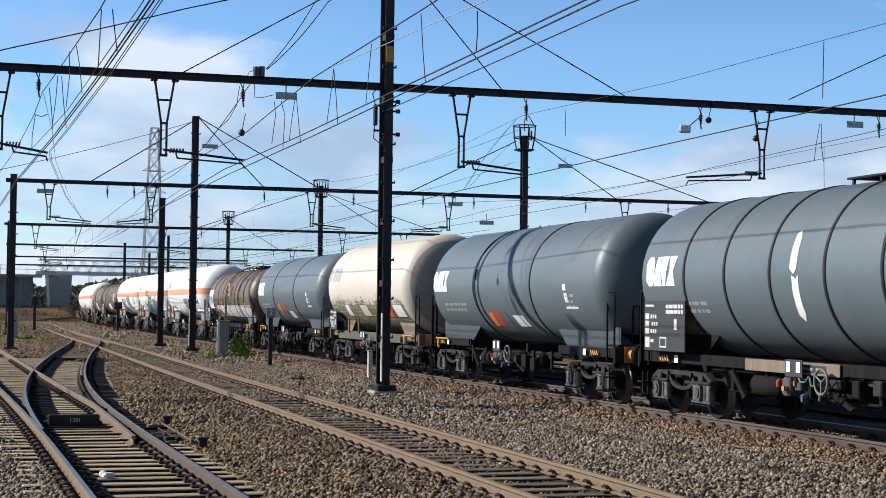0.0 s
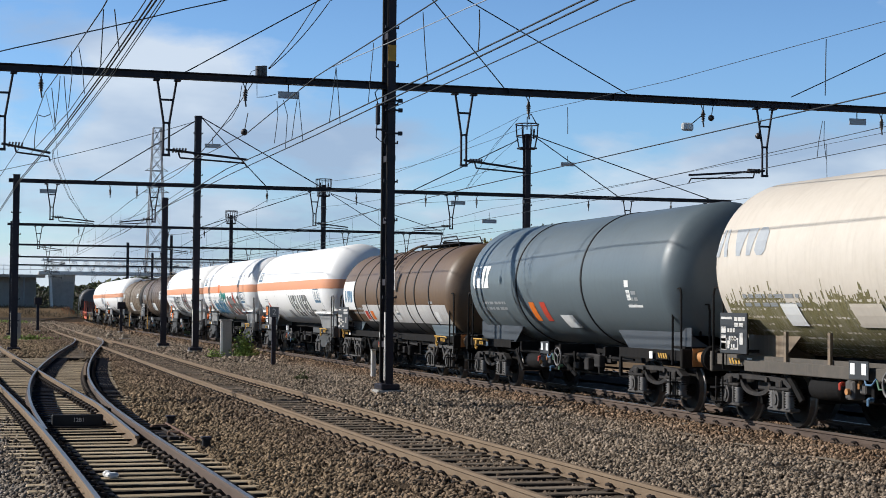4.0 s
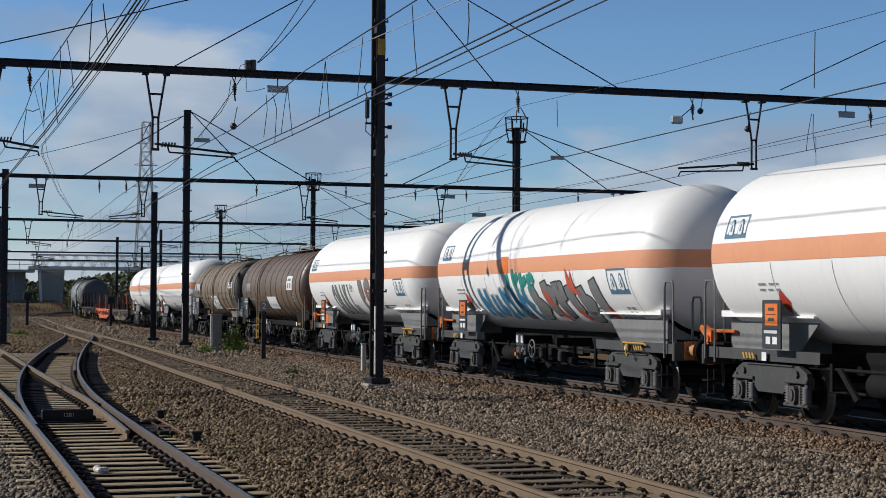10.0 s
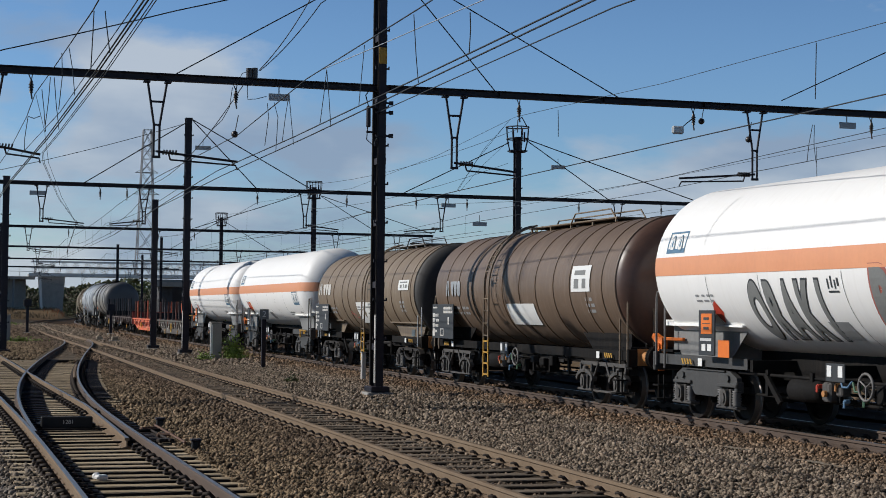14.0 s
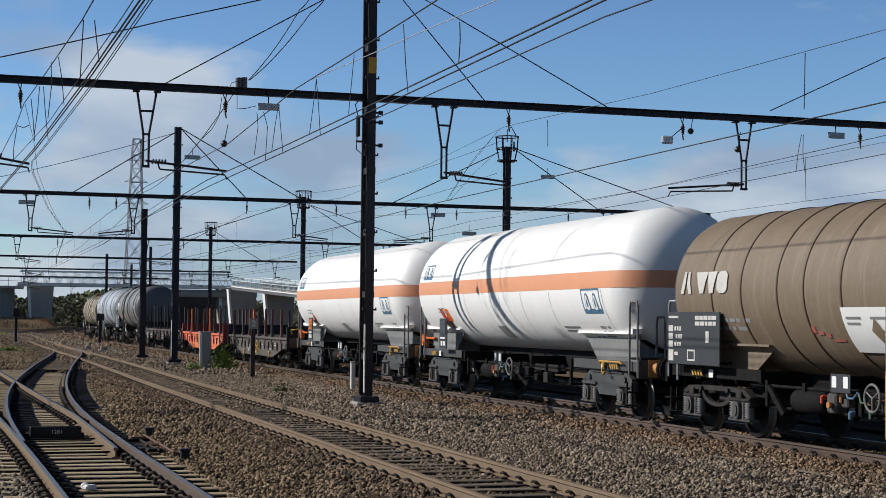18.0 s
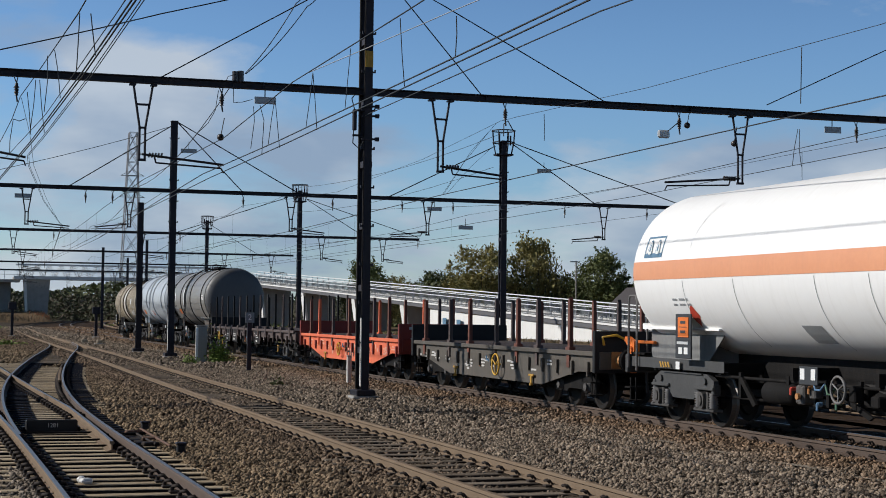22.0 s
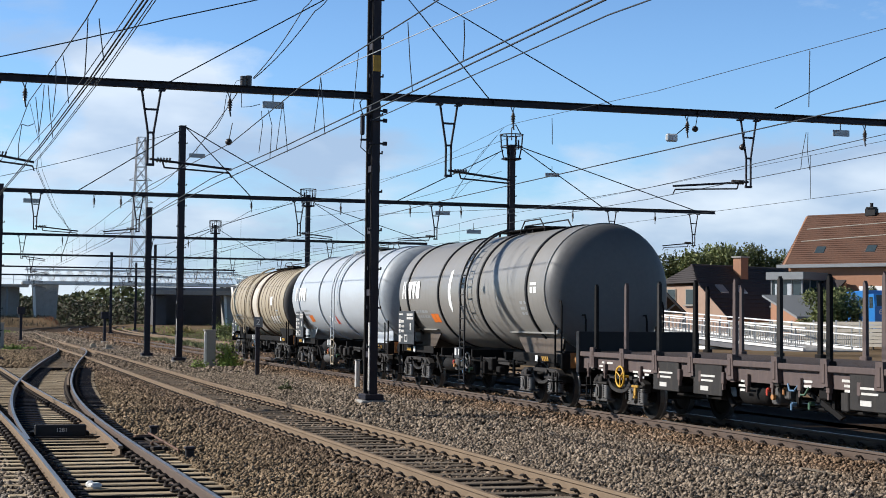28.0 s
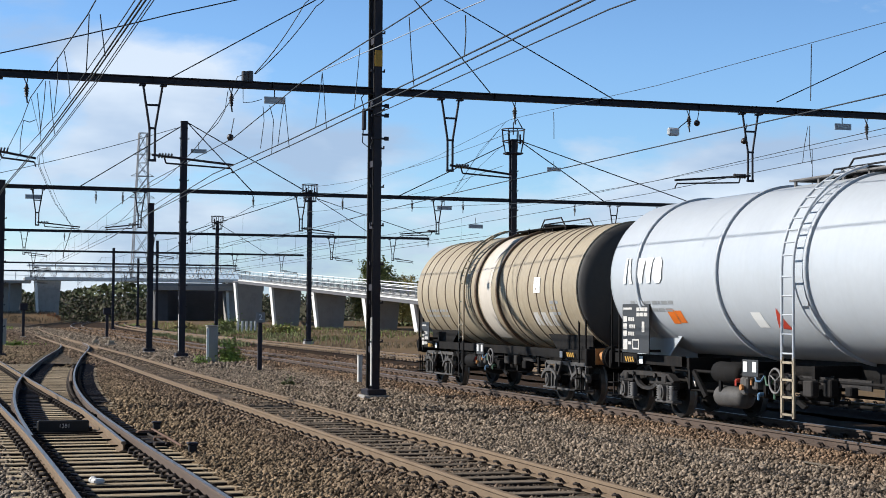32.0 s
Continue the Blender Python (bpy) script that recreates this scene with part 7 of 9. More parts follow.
scrawl(gw7[1], gw7[3], 3.5, -0.1, -0.95, 9, "graffiti_blue", 1, 0.75, "blue graffiti letters", 0.55, edge="pole_white")
scrawl(gw7[1], gw7[3], 1.3, -0.7, -0.35, 4, "graffiti_teal", 2, 0.5, "teal graffiti letters", 0.3, edge="graffiti_teal")
scrawl(gw7[1], gw7[3], -0.2, -4.6, -0.85, 6, "graffiti_grey", 3, 0.8, "grey graffiti letters", 0.6)
for yy, zv, k in ((-1.35, -0.75, 0.9), (-1.7, -1.25, 0.7), (-3.0, -0.4, 1.1), (-2.9, -1.2, 0.8), (-4.6, -1.2, 0.9)):
    part("graffiti", on_skin(1.52, gw7[3], yy, zv, [(-0.2 * k, 0.3 * k), (-0.02 * k, 0.05 * k), (0.05 * k, 0.26 * k), (0.16 * k, -0.1 * k), (0.38 * k, -0.26 * k), (0.0, -0.24 * k), (-0.2 * k, -0.1 * k)], [(0, 1, 6), (1, 2, 3), (1, 3, 5, 6), (3, 4, 5)], lift=0.016), "graffiti_scarlet", gw7[1], "scarlet sprayed flame")
part("orange_sticker", on_skin(1.52, gw7[3], 1.15, 0.05, *blocks([(-0.25, -0.2, 0.5, 0.4)]), lift=0.012), "orange", gw7[1])
gw8 = gas_wagon(GAS + " and red graffiti", 122.13, 132.88, (2.78, 2.55), 8)
sprayed(gw8[1], gw8[3], "ORAKI", 3.2, 0.6, -0.93, 0.6, 1.45, "graffiti_grey", "outline", fat=0.05, rim=0.025, lean=0.0)
sprayed(gw8[1], gw8[3], "RGS", -0.5, -2.9, -0.72, 0.95, 1.3, "graffiti_grey", "graffiti_red", fat=0.06, rim=0.05, lean=0.1, label="grey sprayed letter edged in red")
part("tag", on_skin(1.52, gw8[3], 0.35, -0.45, *blocks([(-0.2, 0.0, 0.04, 0.16), (-0.1, 0.02, 0.04, 0.18), (0.0, 0.0, 0.04, 0.14), (0.08, 0.04, 0.05, 0.13), (-0.2, -0.06, 0.3, 0.03)])), "outline", gw8[1], "black pen tag")
part("tag", on_skin(1.52, gw8[3], -3.1, -1.15, *blocks([(-0.2, 0.0, 0.12, 0.14), (-0.05, 0.0, 0.1, 0.14), (0.1, 0.0, 0.16, 0.14)])), "outline", gw8[1], "black pen tag")

# wagons 9 and 10: weathered brown, banded
w9, tk, p, zc = tank_wagon("tank_wagon", "weathered brown tank wagon with narrow bands and ladder", 137.66, 147.8, (2.2, 2.3), 1.42, 3.95, -6.4, 6.0, 0.42, "tank_umber", (5.0, 3.96, 2.83, 1.76, 0.5, -0.69, -1.79, -2.93, -3.91, -4.83, -5.7), ring_mat="tank_brown", end_mat="end_brown", skirt_mat="under", ring_w=0.05, frame="leaf", seed=9, board=(0.25, 0.92, 1.9), rails="tank_tan")
part("white_panel", patch(1.42, zc, -1.6, 0.3, -0.95, -0.4, 0.02), "white", tk, "white data panel")
part("white_panel", patch(1.42, zc, -5.1, -4.05, -0.15, 0.4, 0.02), "white", tk, "white data panel")
part("panel_bars", on_skin(1.42, zc, -4.58, 0.12, *blocks([(-0.35, 0.08, 0.6, 0.1), (-0.35, -0.2, 0.25, 0.2), (0.1, -0.2, 0.2, 0.2)]), lift=0.025), "graffiti_grey", tk)["kind"] = "stuff"
marking(w9, tk, 1.42, zc, 4.4, 0.0, ([(u * 0.7, v * 0.8) for u, v in LOGO_THREE[0]], LOGO_THREE[1]), "galv", "faded block logo", lift=0.022)
ladder(w9, 1.2, 0.4, 3.9, 1.42, zc, "tank_tan")
walkway(w9, -4.0, 1.6, 3.95, "tank_tan", "tank_tan")
w10, tk, p, zc = tank_wagon("tank_wagon", "weathered brown tank wagon with a large pale side panel", 152.46, 162.43, (2.36, 2.38), 1.42, 3.92, -6.5, 6.0, 0.42, "tank_tan", (4.59, 3.53, 2.32, 1.49, 0.41, -1.88, -2.99, -4.02, -5.11, -6.12), ring_mat="tank_brown", end_mat="end_dark", skirt_mat="tank_tan", lip="tank_tan", ring_w=0.045, open_mid=True, inset=0.45, slant=0.35, seed=10, board=(0.3, 0.94, 2.05), rails="galv")
part("repainted_patch", G().box((-1.0, -p - 0.1, 1.28), (0.02, 0.34, 0.2), ch=0.004), "tank_grey", w10, "blue-grey repainted patch")
part("white_panel", patch(1.42, zc, -1.55, 0.45, -1.05, -0.3, 0.02), "white", tk, "white data panel")
part("panel_bars", on_skin(1.42, zc, -0.5, -0.6, *blocks([(-0.85, 0.12, 0.4, 0.04), (-0.85, 0.03, 0.35, 0.04), (-0.2, 0.12, 1.0, 0.04), (0.3, -0.1, 0.5, 0.05), (0.3, -0.22, 0.6, 0.05)]), lift=0.025), "graffiti_grey", tk)["kind"] = "stuff"
part("white_panel", patch(1.42, zc, -5.95, -4.85, 0.04, 0.34, 0.02), "white", tk, "white data panel")
part("panel_bars", on_skin(1.42, zc, -5.4, 0.2, *blocks([(-0.4, 0.05, 0.8, 0.04), (-0.35, -0.1, 0.2, 0.1), (0.0, -0.1, 0.08, 0.12), (0.2, -0.1, 0.2, 0.1)]), lift=0.025), "graffiti_grey", tk)["kind"] = "stuff"
part("hazard_diamond", on_skin(1.42, zc, -0.4, -0.66, [(0, 0.2), (0.16, 0), (0, -0.2), (-0.16, 0)], [(0, 1, 2, 3)], lift=0.025), "tank_tan", tk)
part("red_patch", on_skin(1.42, zc, 1.1, -0.75, *blocks([(-0.4, 0.03, 0.14, 0.12), (-0.22, 0.0, 0.16, 0.07), (0.0, -0.05, 0.12, 0.08), (0.16, -0.12, 0.3, 0.05)]), lift=0.01), "graffiti_red", tk)
marking(w10, tk, 1.42, zc, 4.85, 0.15, ([(u, v * 0.78) for u, v in LOGO_THREE[0]], LOGO_THREE[1]), "pole_white", "faded block logo", lift=0.02)
ladder(w10, -1.25, 0.4, 3.9, 1.42, zc, "tank_tan")
walkway(w10, -4.0, 0.2, 3.92, "galv")

# wagons 11 and 12: plain gas tanks
gw11 = gas_wagon(GAS + " and hazard diamonds", 167.25, 178.37, (2.38, 2.5), 11)
for k, m in ((4.35, "orange"), (4.75, "red")):
    part("hazard_diamond", on_skin(1.52, gw11[3], k, -0.72, *blocks([(-0.16, -0.18, 0.3, 0.36, -0.12)])), m, gw11[1])
gw12 = gas_wagon(GAS + ", clean", 183.31, 194.0, (2.5, 2.85), 12)


# ------------------------------------------------------------ flat wagons
def flat_wagon(name, label, s_r, s_l, ends, body, dark, axles, deck_z, belly, stakes, stake_h, stake_mats, walls, seed, stake_w=0.085):
    """A stake wagon: deck, deep side sills, stakes on both sides and low end walls."""
    w = thing(name, label, "flat wagon", "wagons of the goods train")
    p = (s_l - s_r) / 2
    WAGONS.append((w, (s_r + s_l) / 2))
    e0, e1 = -p - ends[0], p + ends[1]
    y0, y1 = e0 + 0.64, e1 - 0.64
    part("deck", G().box((0, (y0 + y1) / 2, deck_z - 0.03), (2.62, y1 - y0, 0.06), ch=0.01), "deck", w)
    for s in (-1, 1):
        if belly:
            g = G().prism([(y0, deck_z - 0.1), (y1, deck_z - 0.1), (y1, deck_z - 0.42), (y1 - 1.1, deck_z - 0.44), (y1 - 3.2, deck_z - 0.8), (y0 + 3.2, deck_z - 0.8), (y0 + 1.1, deck_z - 0.44), (y0, deck_z - 0.42)], "x", s * 1.28 - 0.012, s * 1.28 + 0.012)
        else:
            g = G().box((s * 1.28, (y0 + y1) / 2, deck_z - 0.22), (0.024, y1 - y0, 0.26))
        sill = part("side_sill", g, body, w)
        part("sill_flange", G().box((s * 1.31, (y0 + y1) / 2, deck_z - 0.05), (0.12, y1 - y0, 0.1), ch=0.012), body, w)
        if s < 0:
            rng = random.Random(seed)
            n = int((y1 - y0) / 0.85)
            for i in range(n):
                yy = y0 + 0.5 + i * (y1 - y0 - 1) / (n - 1)
                part("pocket", shared("pocket|" + dark, dark, lambda g: (g.box((0, 0, -0.05), (0.07, 0.1, 0.2), ch=0.01), g.box((0, 0, -0.2), (0.05, 0.05, 0.1)))), None, sill, at=pose(-1.32, yy, deck_z - 0.27))
            g = G()
            for i in range(16):
                yy = rng.uniform(y0 + 0.6, y1 - 0.6)
                zz = deck_z - rng.uniform(0.2, 0.38)
                if not belly or abs(yy) < p - 1:
                    zz -= rng.uniform(0, 0.25) if belly else 0
                for k in range(rng.randint(1, 3)):
                    g.box((-1.297, yy, zz - k * 0.075), (0.006, rng.uniform(0.12, 0.42), 0.04))
            part("lettering", g, "flat_red_pale" if body == "flat_red" else "pole_white", sill, "worn pale lettering bars")["kind"] = "stuff"
    part("centre_sill", G().box((0, (y0 + y1) / 2, deck_z - 0.35), (0.5, y1 - y0, 0.4)), "under", w)
    add_bogie(w, -p, axles)
    add_bogie(w, p, axles)
    add_ends(w, e0, -1, dark, width=2.6)
    add_ends(w, e1, 1, dark, width=2.6)
    brake_gear(w, -p + 1.2, p - 1.2, seed, wheel=None)
    handwheel(w, -1.42, (-0.55 if seed == 13 else 0.55) if belly else p - 0.75, deck_z - 0.45, 0.25 if seed == 13 else 0.2, "yellow")
    for (a, b, h, m) in walls:
        part("end_wall", G().box((0, (a + b) / 2, deck_z + h / 2 - 0.22), (2.8, b - a, h + 0.44), ch=0.01), m, w)
    for i, (yy, side) in enumerate(stakes):
        m = stake_mats[i % len(stake_mats)]
        part("stake", shared("stake|%s%.2f%.2f" % (m, stake_h, stake_w), m, lambda g: (g.prism([(-0.06, 0), (0.06, 0), (0.045, stake_h - 0.08), (0.0, stake_h), (-0.045, stake_h - 0.05)], "x", -stake_w / 2, stake_w / 2), g.box((0, 0, 0.02), (stake_w + 0.07, 0.22, 0.1), ch=0.015), g.box((-0.03, 0, -0.2), (0.06, 0.14, 0.34)))), None, w, at=pose(side * 1.27, yy, deck_z, 0, 0, 0 if side < 0 else 180))
    for s in (-1, 1):
        part("lashing_hook", shared("lashing_hook", "hook_yellow", lambda g: (g.box((0, 0, 0), (0.04, 0.3, 0.05), ch=0.01), g.box((0, 0, -0.1), (0.04, 0.08, 0.16), ch=0.012), g.tube((0, 0, -0.18), (0, 0, -0.23), 0.045, 8))), None, w, at=pose(-1.34, s * (p - 1.3), deck_z - 0.62))
    return w, p, (y0, y1)


st13 = [(y, s) for s in (-1, 1) for y in (5.6, 3.4, 1.8, -0.2, -1.7, -3.0, -4.9)]
w13, p13, e13 = flat_wagon("flat_wagon", "grimy dark grey stake wagon with rusty red stakes", 199.92, 208.03, (3.07, 3.19), "flat_grey", "flat_grey", (-1.5, 0, 1.5), 1.22, True, st13, 1.12, ["stake_rust", "flat_brown"], [(-6.52, -6.4, 0.42, "black"), (6.46, 6.58, 0.44, "black")], 13)
part("grab_loop", G().pipe([(-1.2, -6.53, 1.36), (-1.25, -6.58, 1.52), (-0.95, -6.6, 1.56), (-0.75, -6.55, 1.48)], 0.03, 6), "yellow", w13, "bent yellow grab loop")
w14, p14, e14 = flat_wagon("flat_wagon", "bright orange-red stake wagon with white lettering", 214.40, 222.43, (3.18, 3.12), "flat_red", "flat_red_dark", (-1.5, 0, 1.5), 1.22, True, [(y, s) for s in (-1, 1) for y in (5.2, 3.9, 1.9, -0.3, -2.0, -3.4, -5.1)], 1.22, ["stake_rust", "flat_red", "flat_brown"], [(-6.59, -6.47, 0.44, "flat_red_dark"), (6.41, 6.53, 0.45, "flat_red_dark")], 14)
g = G()
for k in range(5):
    for j in range(3):
        g.box((-0.95 + j * 0.42 + 0.05 * (k % 2), -6.594, 1.53 - 0.155 * k + 0.012 * j), (0.3 - 0.05 * ((k + j) % 3), 0.006, 0.075))
part("end_lettering", g, "galv", w14, "pale sprayed lettering bars")
rng = random.Random(41)
for k in range(26):     # paint worn to a paler pink round the pockets
    yy, zz = rng.uniform(-5.6, 5.6), rng.uniform(0.52, 1.0)
    if abs(yy) > 3.0:
        zz = max(zz, 0.84)
    hw, hh = rng.uniform(0.06, 0.22), rng.uniform(0.03, 0.09)
    ring = [(yy + hw * math.cos(a) * rng.uniform(0.6, 1.1), zz + hh * math.sin(a) * rng.uniform(0.6, 1.1)) for a in np.linspace(0, 6.2832, 9)[:-1]]
    part("worn_patch", G().prism(ring, "x", -1.297, -1.293), "flat_red_pale", w14, "worn pale pink patch")
for yy in (-0.35, -0.85):
    part("black_mark", G().box((-1.3, yy - 0.14, 0.78), (0.006, 0.05, 0.42)).box((-1.3, yy + 0.14, 0.78), (0.006, 0.05, 0.42)).box((-1.3, yy, 0.72 if yy > -0.5 else 0.8), (0.006, 0.28, 0.05)).box((-1.3, yy, 0.97), (0.006, 0.28, 0.05)), "black", w14, "black painted mark")
w15, p15, e15 = flat_wagon("flat_wagon", "long red-brown stake wagon with many thin stakes", 227.72, 242.90, (2.17, 2.22), "flat_brown", "flat_brown", (-0.9, 0.9), 1.28, False, [(y, s) for s in (-1, 1) for y in np.linspace(-8.4, 8.4, 12)], 1.4, ["bogie", "flat_brown", "under"], [(9.05, 9.2, 0.42, "black")], 15, stake_w=0.06)
for k, yy in enumerate(np.linspace(-8.4, 8.4, 12)):
    part("stake_socket", shared("stake_socket", "flat_brown", lambda g: (g.prism([(-0.13, -0.32), (0.13, -0.32), (0.09, 0.1), (-0.09, 0.1)], "x", -0.06, 0.02), g.box((-0.05, 0, -0.12), (0.05, 0.1, 0.3), ch=0.01))), None, w15, at=pose(-1.32, yy, 1.28))
for yy in (4.9, 3.2, -2.0):
    part("drop_panel", G().box((-1.33, yy, 0.92), (0.03, 1.1, 0.55), ch=0.01), "bogie", w15)
    part("lettering", G().box((-1.35, yy, 0.98), (0.006, 0.6, 0.035)).box((-1.35, yy, 0.9), (0.006, 0.45, 0.035)).box((-1.35, yy + 0.1, 0.76), (0.006, 0.3, 0.08)), "pole_white", w15)["kind"] = "stuff"

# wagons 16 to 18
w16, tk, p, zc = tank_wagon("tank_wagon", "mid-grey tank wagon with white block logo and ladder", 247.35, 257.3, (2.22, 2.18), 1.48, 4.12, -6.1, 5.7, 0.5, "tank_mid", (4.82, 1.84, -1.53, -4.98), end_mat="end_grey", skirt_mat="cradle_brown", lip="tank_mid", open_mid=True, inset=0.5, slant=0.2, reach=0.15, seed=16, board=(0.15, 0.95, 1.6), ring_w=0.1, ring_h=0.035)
marking(w16, tk, 1.48, zc, 4.45, 0.1, LOGO_THREE, "white", "white block logo", lift=0.02)
part("long_mark", on_skin(1.48, zc, 0.9, 0.05, [(-0.07, 0.5), (0.08, 0.56), (0.16, 0.4), (0.14, 0), (0.18, -0.5), (0.06, -0.6), (-0.06, -0.4), (-0.08, 0)], [tuple(range(8))]), "white", tk)
part("hazard_sticker", on_skin(1.48, zc, 2.5, -0.72, *blocks([(-0.35, -0.12, 0.32, 0.26, -0.03), (0.0, -0.12, 0.32, 0.26, -0.03)])), "orange", tk)
part("small_label", on_skin(1.48, zc, -5.35, 0.0, *blocks([(-0.15, 0.08, 0.4, 0.06), (-0.15, -0.1, 0.16, 0.14), (0.06, -0.1, 0.18, 0.14)])), "white", tk)["kind"] = "stuff"
ladder(w16, -0.75, 0.4, 4.1, 1.48, zc, "black", lower="black")
walkway(w16, -3.2, 0.4, 4.12, "under")
w17, tk, p, zc = tank_wagon("tank_wagon", "pale blue-white tank wagon with ladder and raised bands", 261.67, 272.1, (2.18, 2.1), 1.51, 4.19, -6.6, 6.0, 0.62, "tank_pale", (4.77, 1.43, -1.59, -5.16), ring_mat="tank_pale", end_mat="end_pale", skirt_mat="tank_pale", open_mid=True, seed=17, board=(-0.2, 0.95, 1.25), ring_w=0.1, ring_h=0.045, air=2)
for yy, s in ((-5.16, -1), (4.77, 1)):
    part("cradle_fin", on_skin(1.51, zc, yy, -0.95, [(0.09, 0.5), (-0.09, 0.5), (-0.3, -0.12), (-1.15, -0.42), (-1.15, -0.62), (0.75, -0.62), (0.75, -0.3)], [tuple(range(7))], lift=0.03), "tank_pale", w17, "pale cradle fin welded to the tank")
marking(w17, tk, 1.51, zc, 4.5, 0.1, LOGO_THREE, "white", "white block logo", lift=0.02)
part("hazard_sticker", on_skin(1.51, zc, 3.4, -0.8, *blocks([(-0.3, -0.16, 0.3, 0.3, -0.04), (0.02, -0.14, 0.26, 0.26, -0.04)])), "orange", tk)
part("hazard_sticker", on_skin(1.51, zc, 0.05, -0.85, *blocks([(-0.4, -0.16, 0.34, 0.3, -0.08)])), "white", tk)
part("hazard_sticker", on_skin(1.51, zc, -0.4, -0.85, [(0, 0.22), (0.2, -0.2), (-0.22, -0.16)], [(0, 1, 2)]), "red", tk)
part("small_label", on_skin(1.51, zc, -5.6, -0.6, *blocks([(-0.1, 0, 0.3, 0.26), (-0.3, 0.2, 0.16, 0.14)])), "galv", tk)["kind"] = "stuff"
ladder(w17, -1.3, 0.4, 4.2, 1.51, zc, "tank_pale", lower="tank_beige")
walkway(w17, -2.4, 1.0, 4.19, "spring")
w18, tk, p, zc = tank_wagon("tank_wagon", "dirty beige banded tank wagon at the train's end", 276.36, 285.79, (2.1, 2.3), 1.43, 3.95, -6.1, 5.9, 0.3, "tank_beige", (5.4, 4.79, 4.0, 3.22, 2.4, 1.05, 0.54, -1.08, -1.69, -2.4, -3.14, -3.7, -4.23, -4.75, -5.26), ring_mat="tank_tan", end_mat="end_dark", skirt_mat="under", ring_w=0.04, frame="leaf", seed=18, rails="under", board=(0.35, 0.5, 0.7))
part("rust_band", patch(1.43, zc, -0.55, 0.35, -1.35, 1.6, 0.009), "tank_cream", tk, "rust-stained pale band")
ladder(w18, 1.3, 0.4, 3.9, 1.43, zc, "tank_beige", lower="under")
part("white_panel", patch(1.43, zc, -3.95, -3.55, -0.1, 0.25, 0.016), "white", tk)
part("graffiti", on_skin(1.43, zc, -3.9, -0.75, *blocks([(-0.7 + k * 0.24, -0.14, 0.15, 0.34, 0.06 * (-1) ** k) for k in range(6)])), "pole_white", tk, "pale sprayed letters")
for k in (-1.08, 0.54):
    part("strap", G().lathe([(k - 0.05, 1.44), (k - 0.05, 1.49), (k + 0.05, 1.49), (k + 0.05, 1.44)], 64, zc=zc), "tank_brown", tk)
walkway(w18, -2.8, 0.8, 3.95, "under")
part("centre_tank", G().lathe([(-0.5, 0), (-0.5, 0.3), (0.5, 0.3), (0.5, 0)], 16), "under", w18, at=pose(-0.6, 1.6, 0.7))


def motions():
    """The train rolls at one steady speed along its track; the wheels turn with it."""
    for w, s in WAGONS:
        rows = []
        for i in range(33):
            x, y, h = train_line(s - SPEED * i)
            rows.append((i, pose(x, y, 0, 0, 0, h)))
        walk(w, rows)
    spin = math.degrees(SPEED / 0.456)
    for n, (w, a) in enumerate(WHEELS):
        step = 2 / FPS
        rows = [(i * step, pose(0, a, 0.46, (spin * i * step + n * 37) % 360)) for i in range(int(32 / step) + 1)]
        walk(w, rows)


# ------------------------------------------------------------ lineside things
def leaf_mat(name, a, b, amount=0.4):
    m = mat(name, a, b, rough=0.75, scale=0.6, var=0.6)
    ns = m.node_tree.nodes
    vary_by_island(m, amount)
    ns["Principled BSDF"].inputs["Subsurface Weight"].default_value = 0.0
    return m


M["leaf_green"] = leaf_mat("green_leaves", (0.19, 0.21, 0.07), (0.085, 0.105, 0.035))
M["leaf_dark"] = leaf_mat("dark_leaves", (0.12, 0.135, 0.043), (0.055, 0.07, 0.024))
M["leaf_yellow"] = leaf_mat("yellowing_leaves", (0.36, 0.3, 0.095), (0.15, 0.13, 0.04))
M["leaf_weed"] = leaf_mat("bright_weeds", (0.25, 0.34, 0.06), (0.12, 0.175, 0.035))
M["grass_dry"] = leaf_mat("dry_grass", (0.22, 0.165, 0.085), (0.1, 0.08, 0.04))
M["bark"] = mat("bark", (0.10, 0.075, 0.055), (0.05, 0.04, 0.03), rough=0.9, scale=4, bump=1, stretch=(1, 1, 0.3))
M["brick"] = mat("orange_brick", (0.36, 0.185, 0.11), (0.27, 0.135, 0.08), rough=0.9, scale=2.5, bump=0.3, bump_scale=30)
M["brick_pale"] = mat("pale_brick", (0.44, 0.30, 0.22), (0.35, 0.23, 0.165), rough=0.9, scale=2.5, bump=0.3)
M["roof_tile"] = mat("brown_roof_tiles", (0.135, 0.06, 0.034), (0.07, 0.034, 0.022), rough=0.85, scale=3, bump=1, bump_scale=12, streak=0.3)
M["roof_dark"] = mat("dark_roof_tiles", (0.055, 0.045, 0.045), (0.032, 0.027, 0.027), rough=0.75, scale=3, bump=1, bump_scale=12)
M["frame_grey"] = mat("grey_window_frame", (0.22, 0.23, 0.24), (0.16, 0.17, 0.18), rough=0.5, scale=3)
M["glass"] = mat("window_glass", (0.05, 0.07, 0.08), (0.03, 0.045, 0.055), rough=0.08, scale=2)
M["timber"] = mat("pale_timber", (0.34, 0.31, 0.26), (0.24, 0.22, 0.185), rough=0.85, scale=2, stretch=(0.3, 0.3, 2))
M["truck_blue"] = mat("blue_cab_paint", (0.03, 0.20, 0.52), (0.022, 0.15, 0.42), rough=0.35, scale=2, coat=0.3)
M["embankment"] = mat("weedy_embankment", (0.1, 0.085, 0.04), (0.03, 0.034, 0.018), rough=0.95, scale=0.25, bump=4, bump_scale=2.0, var=0.5)
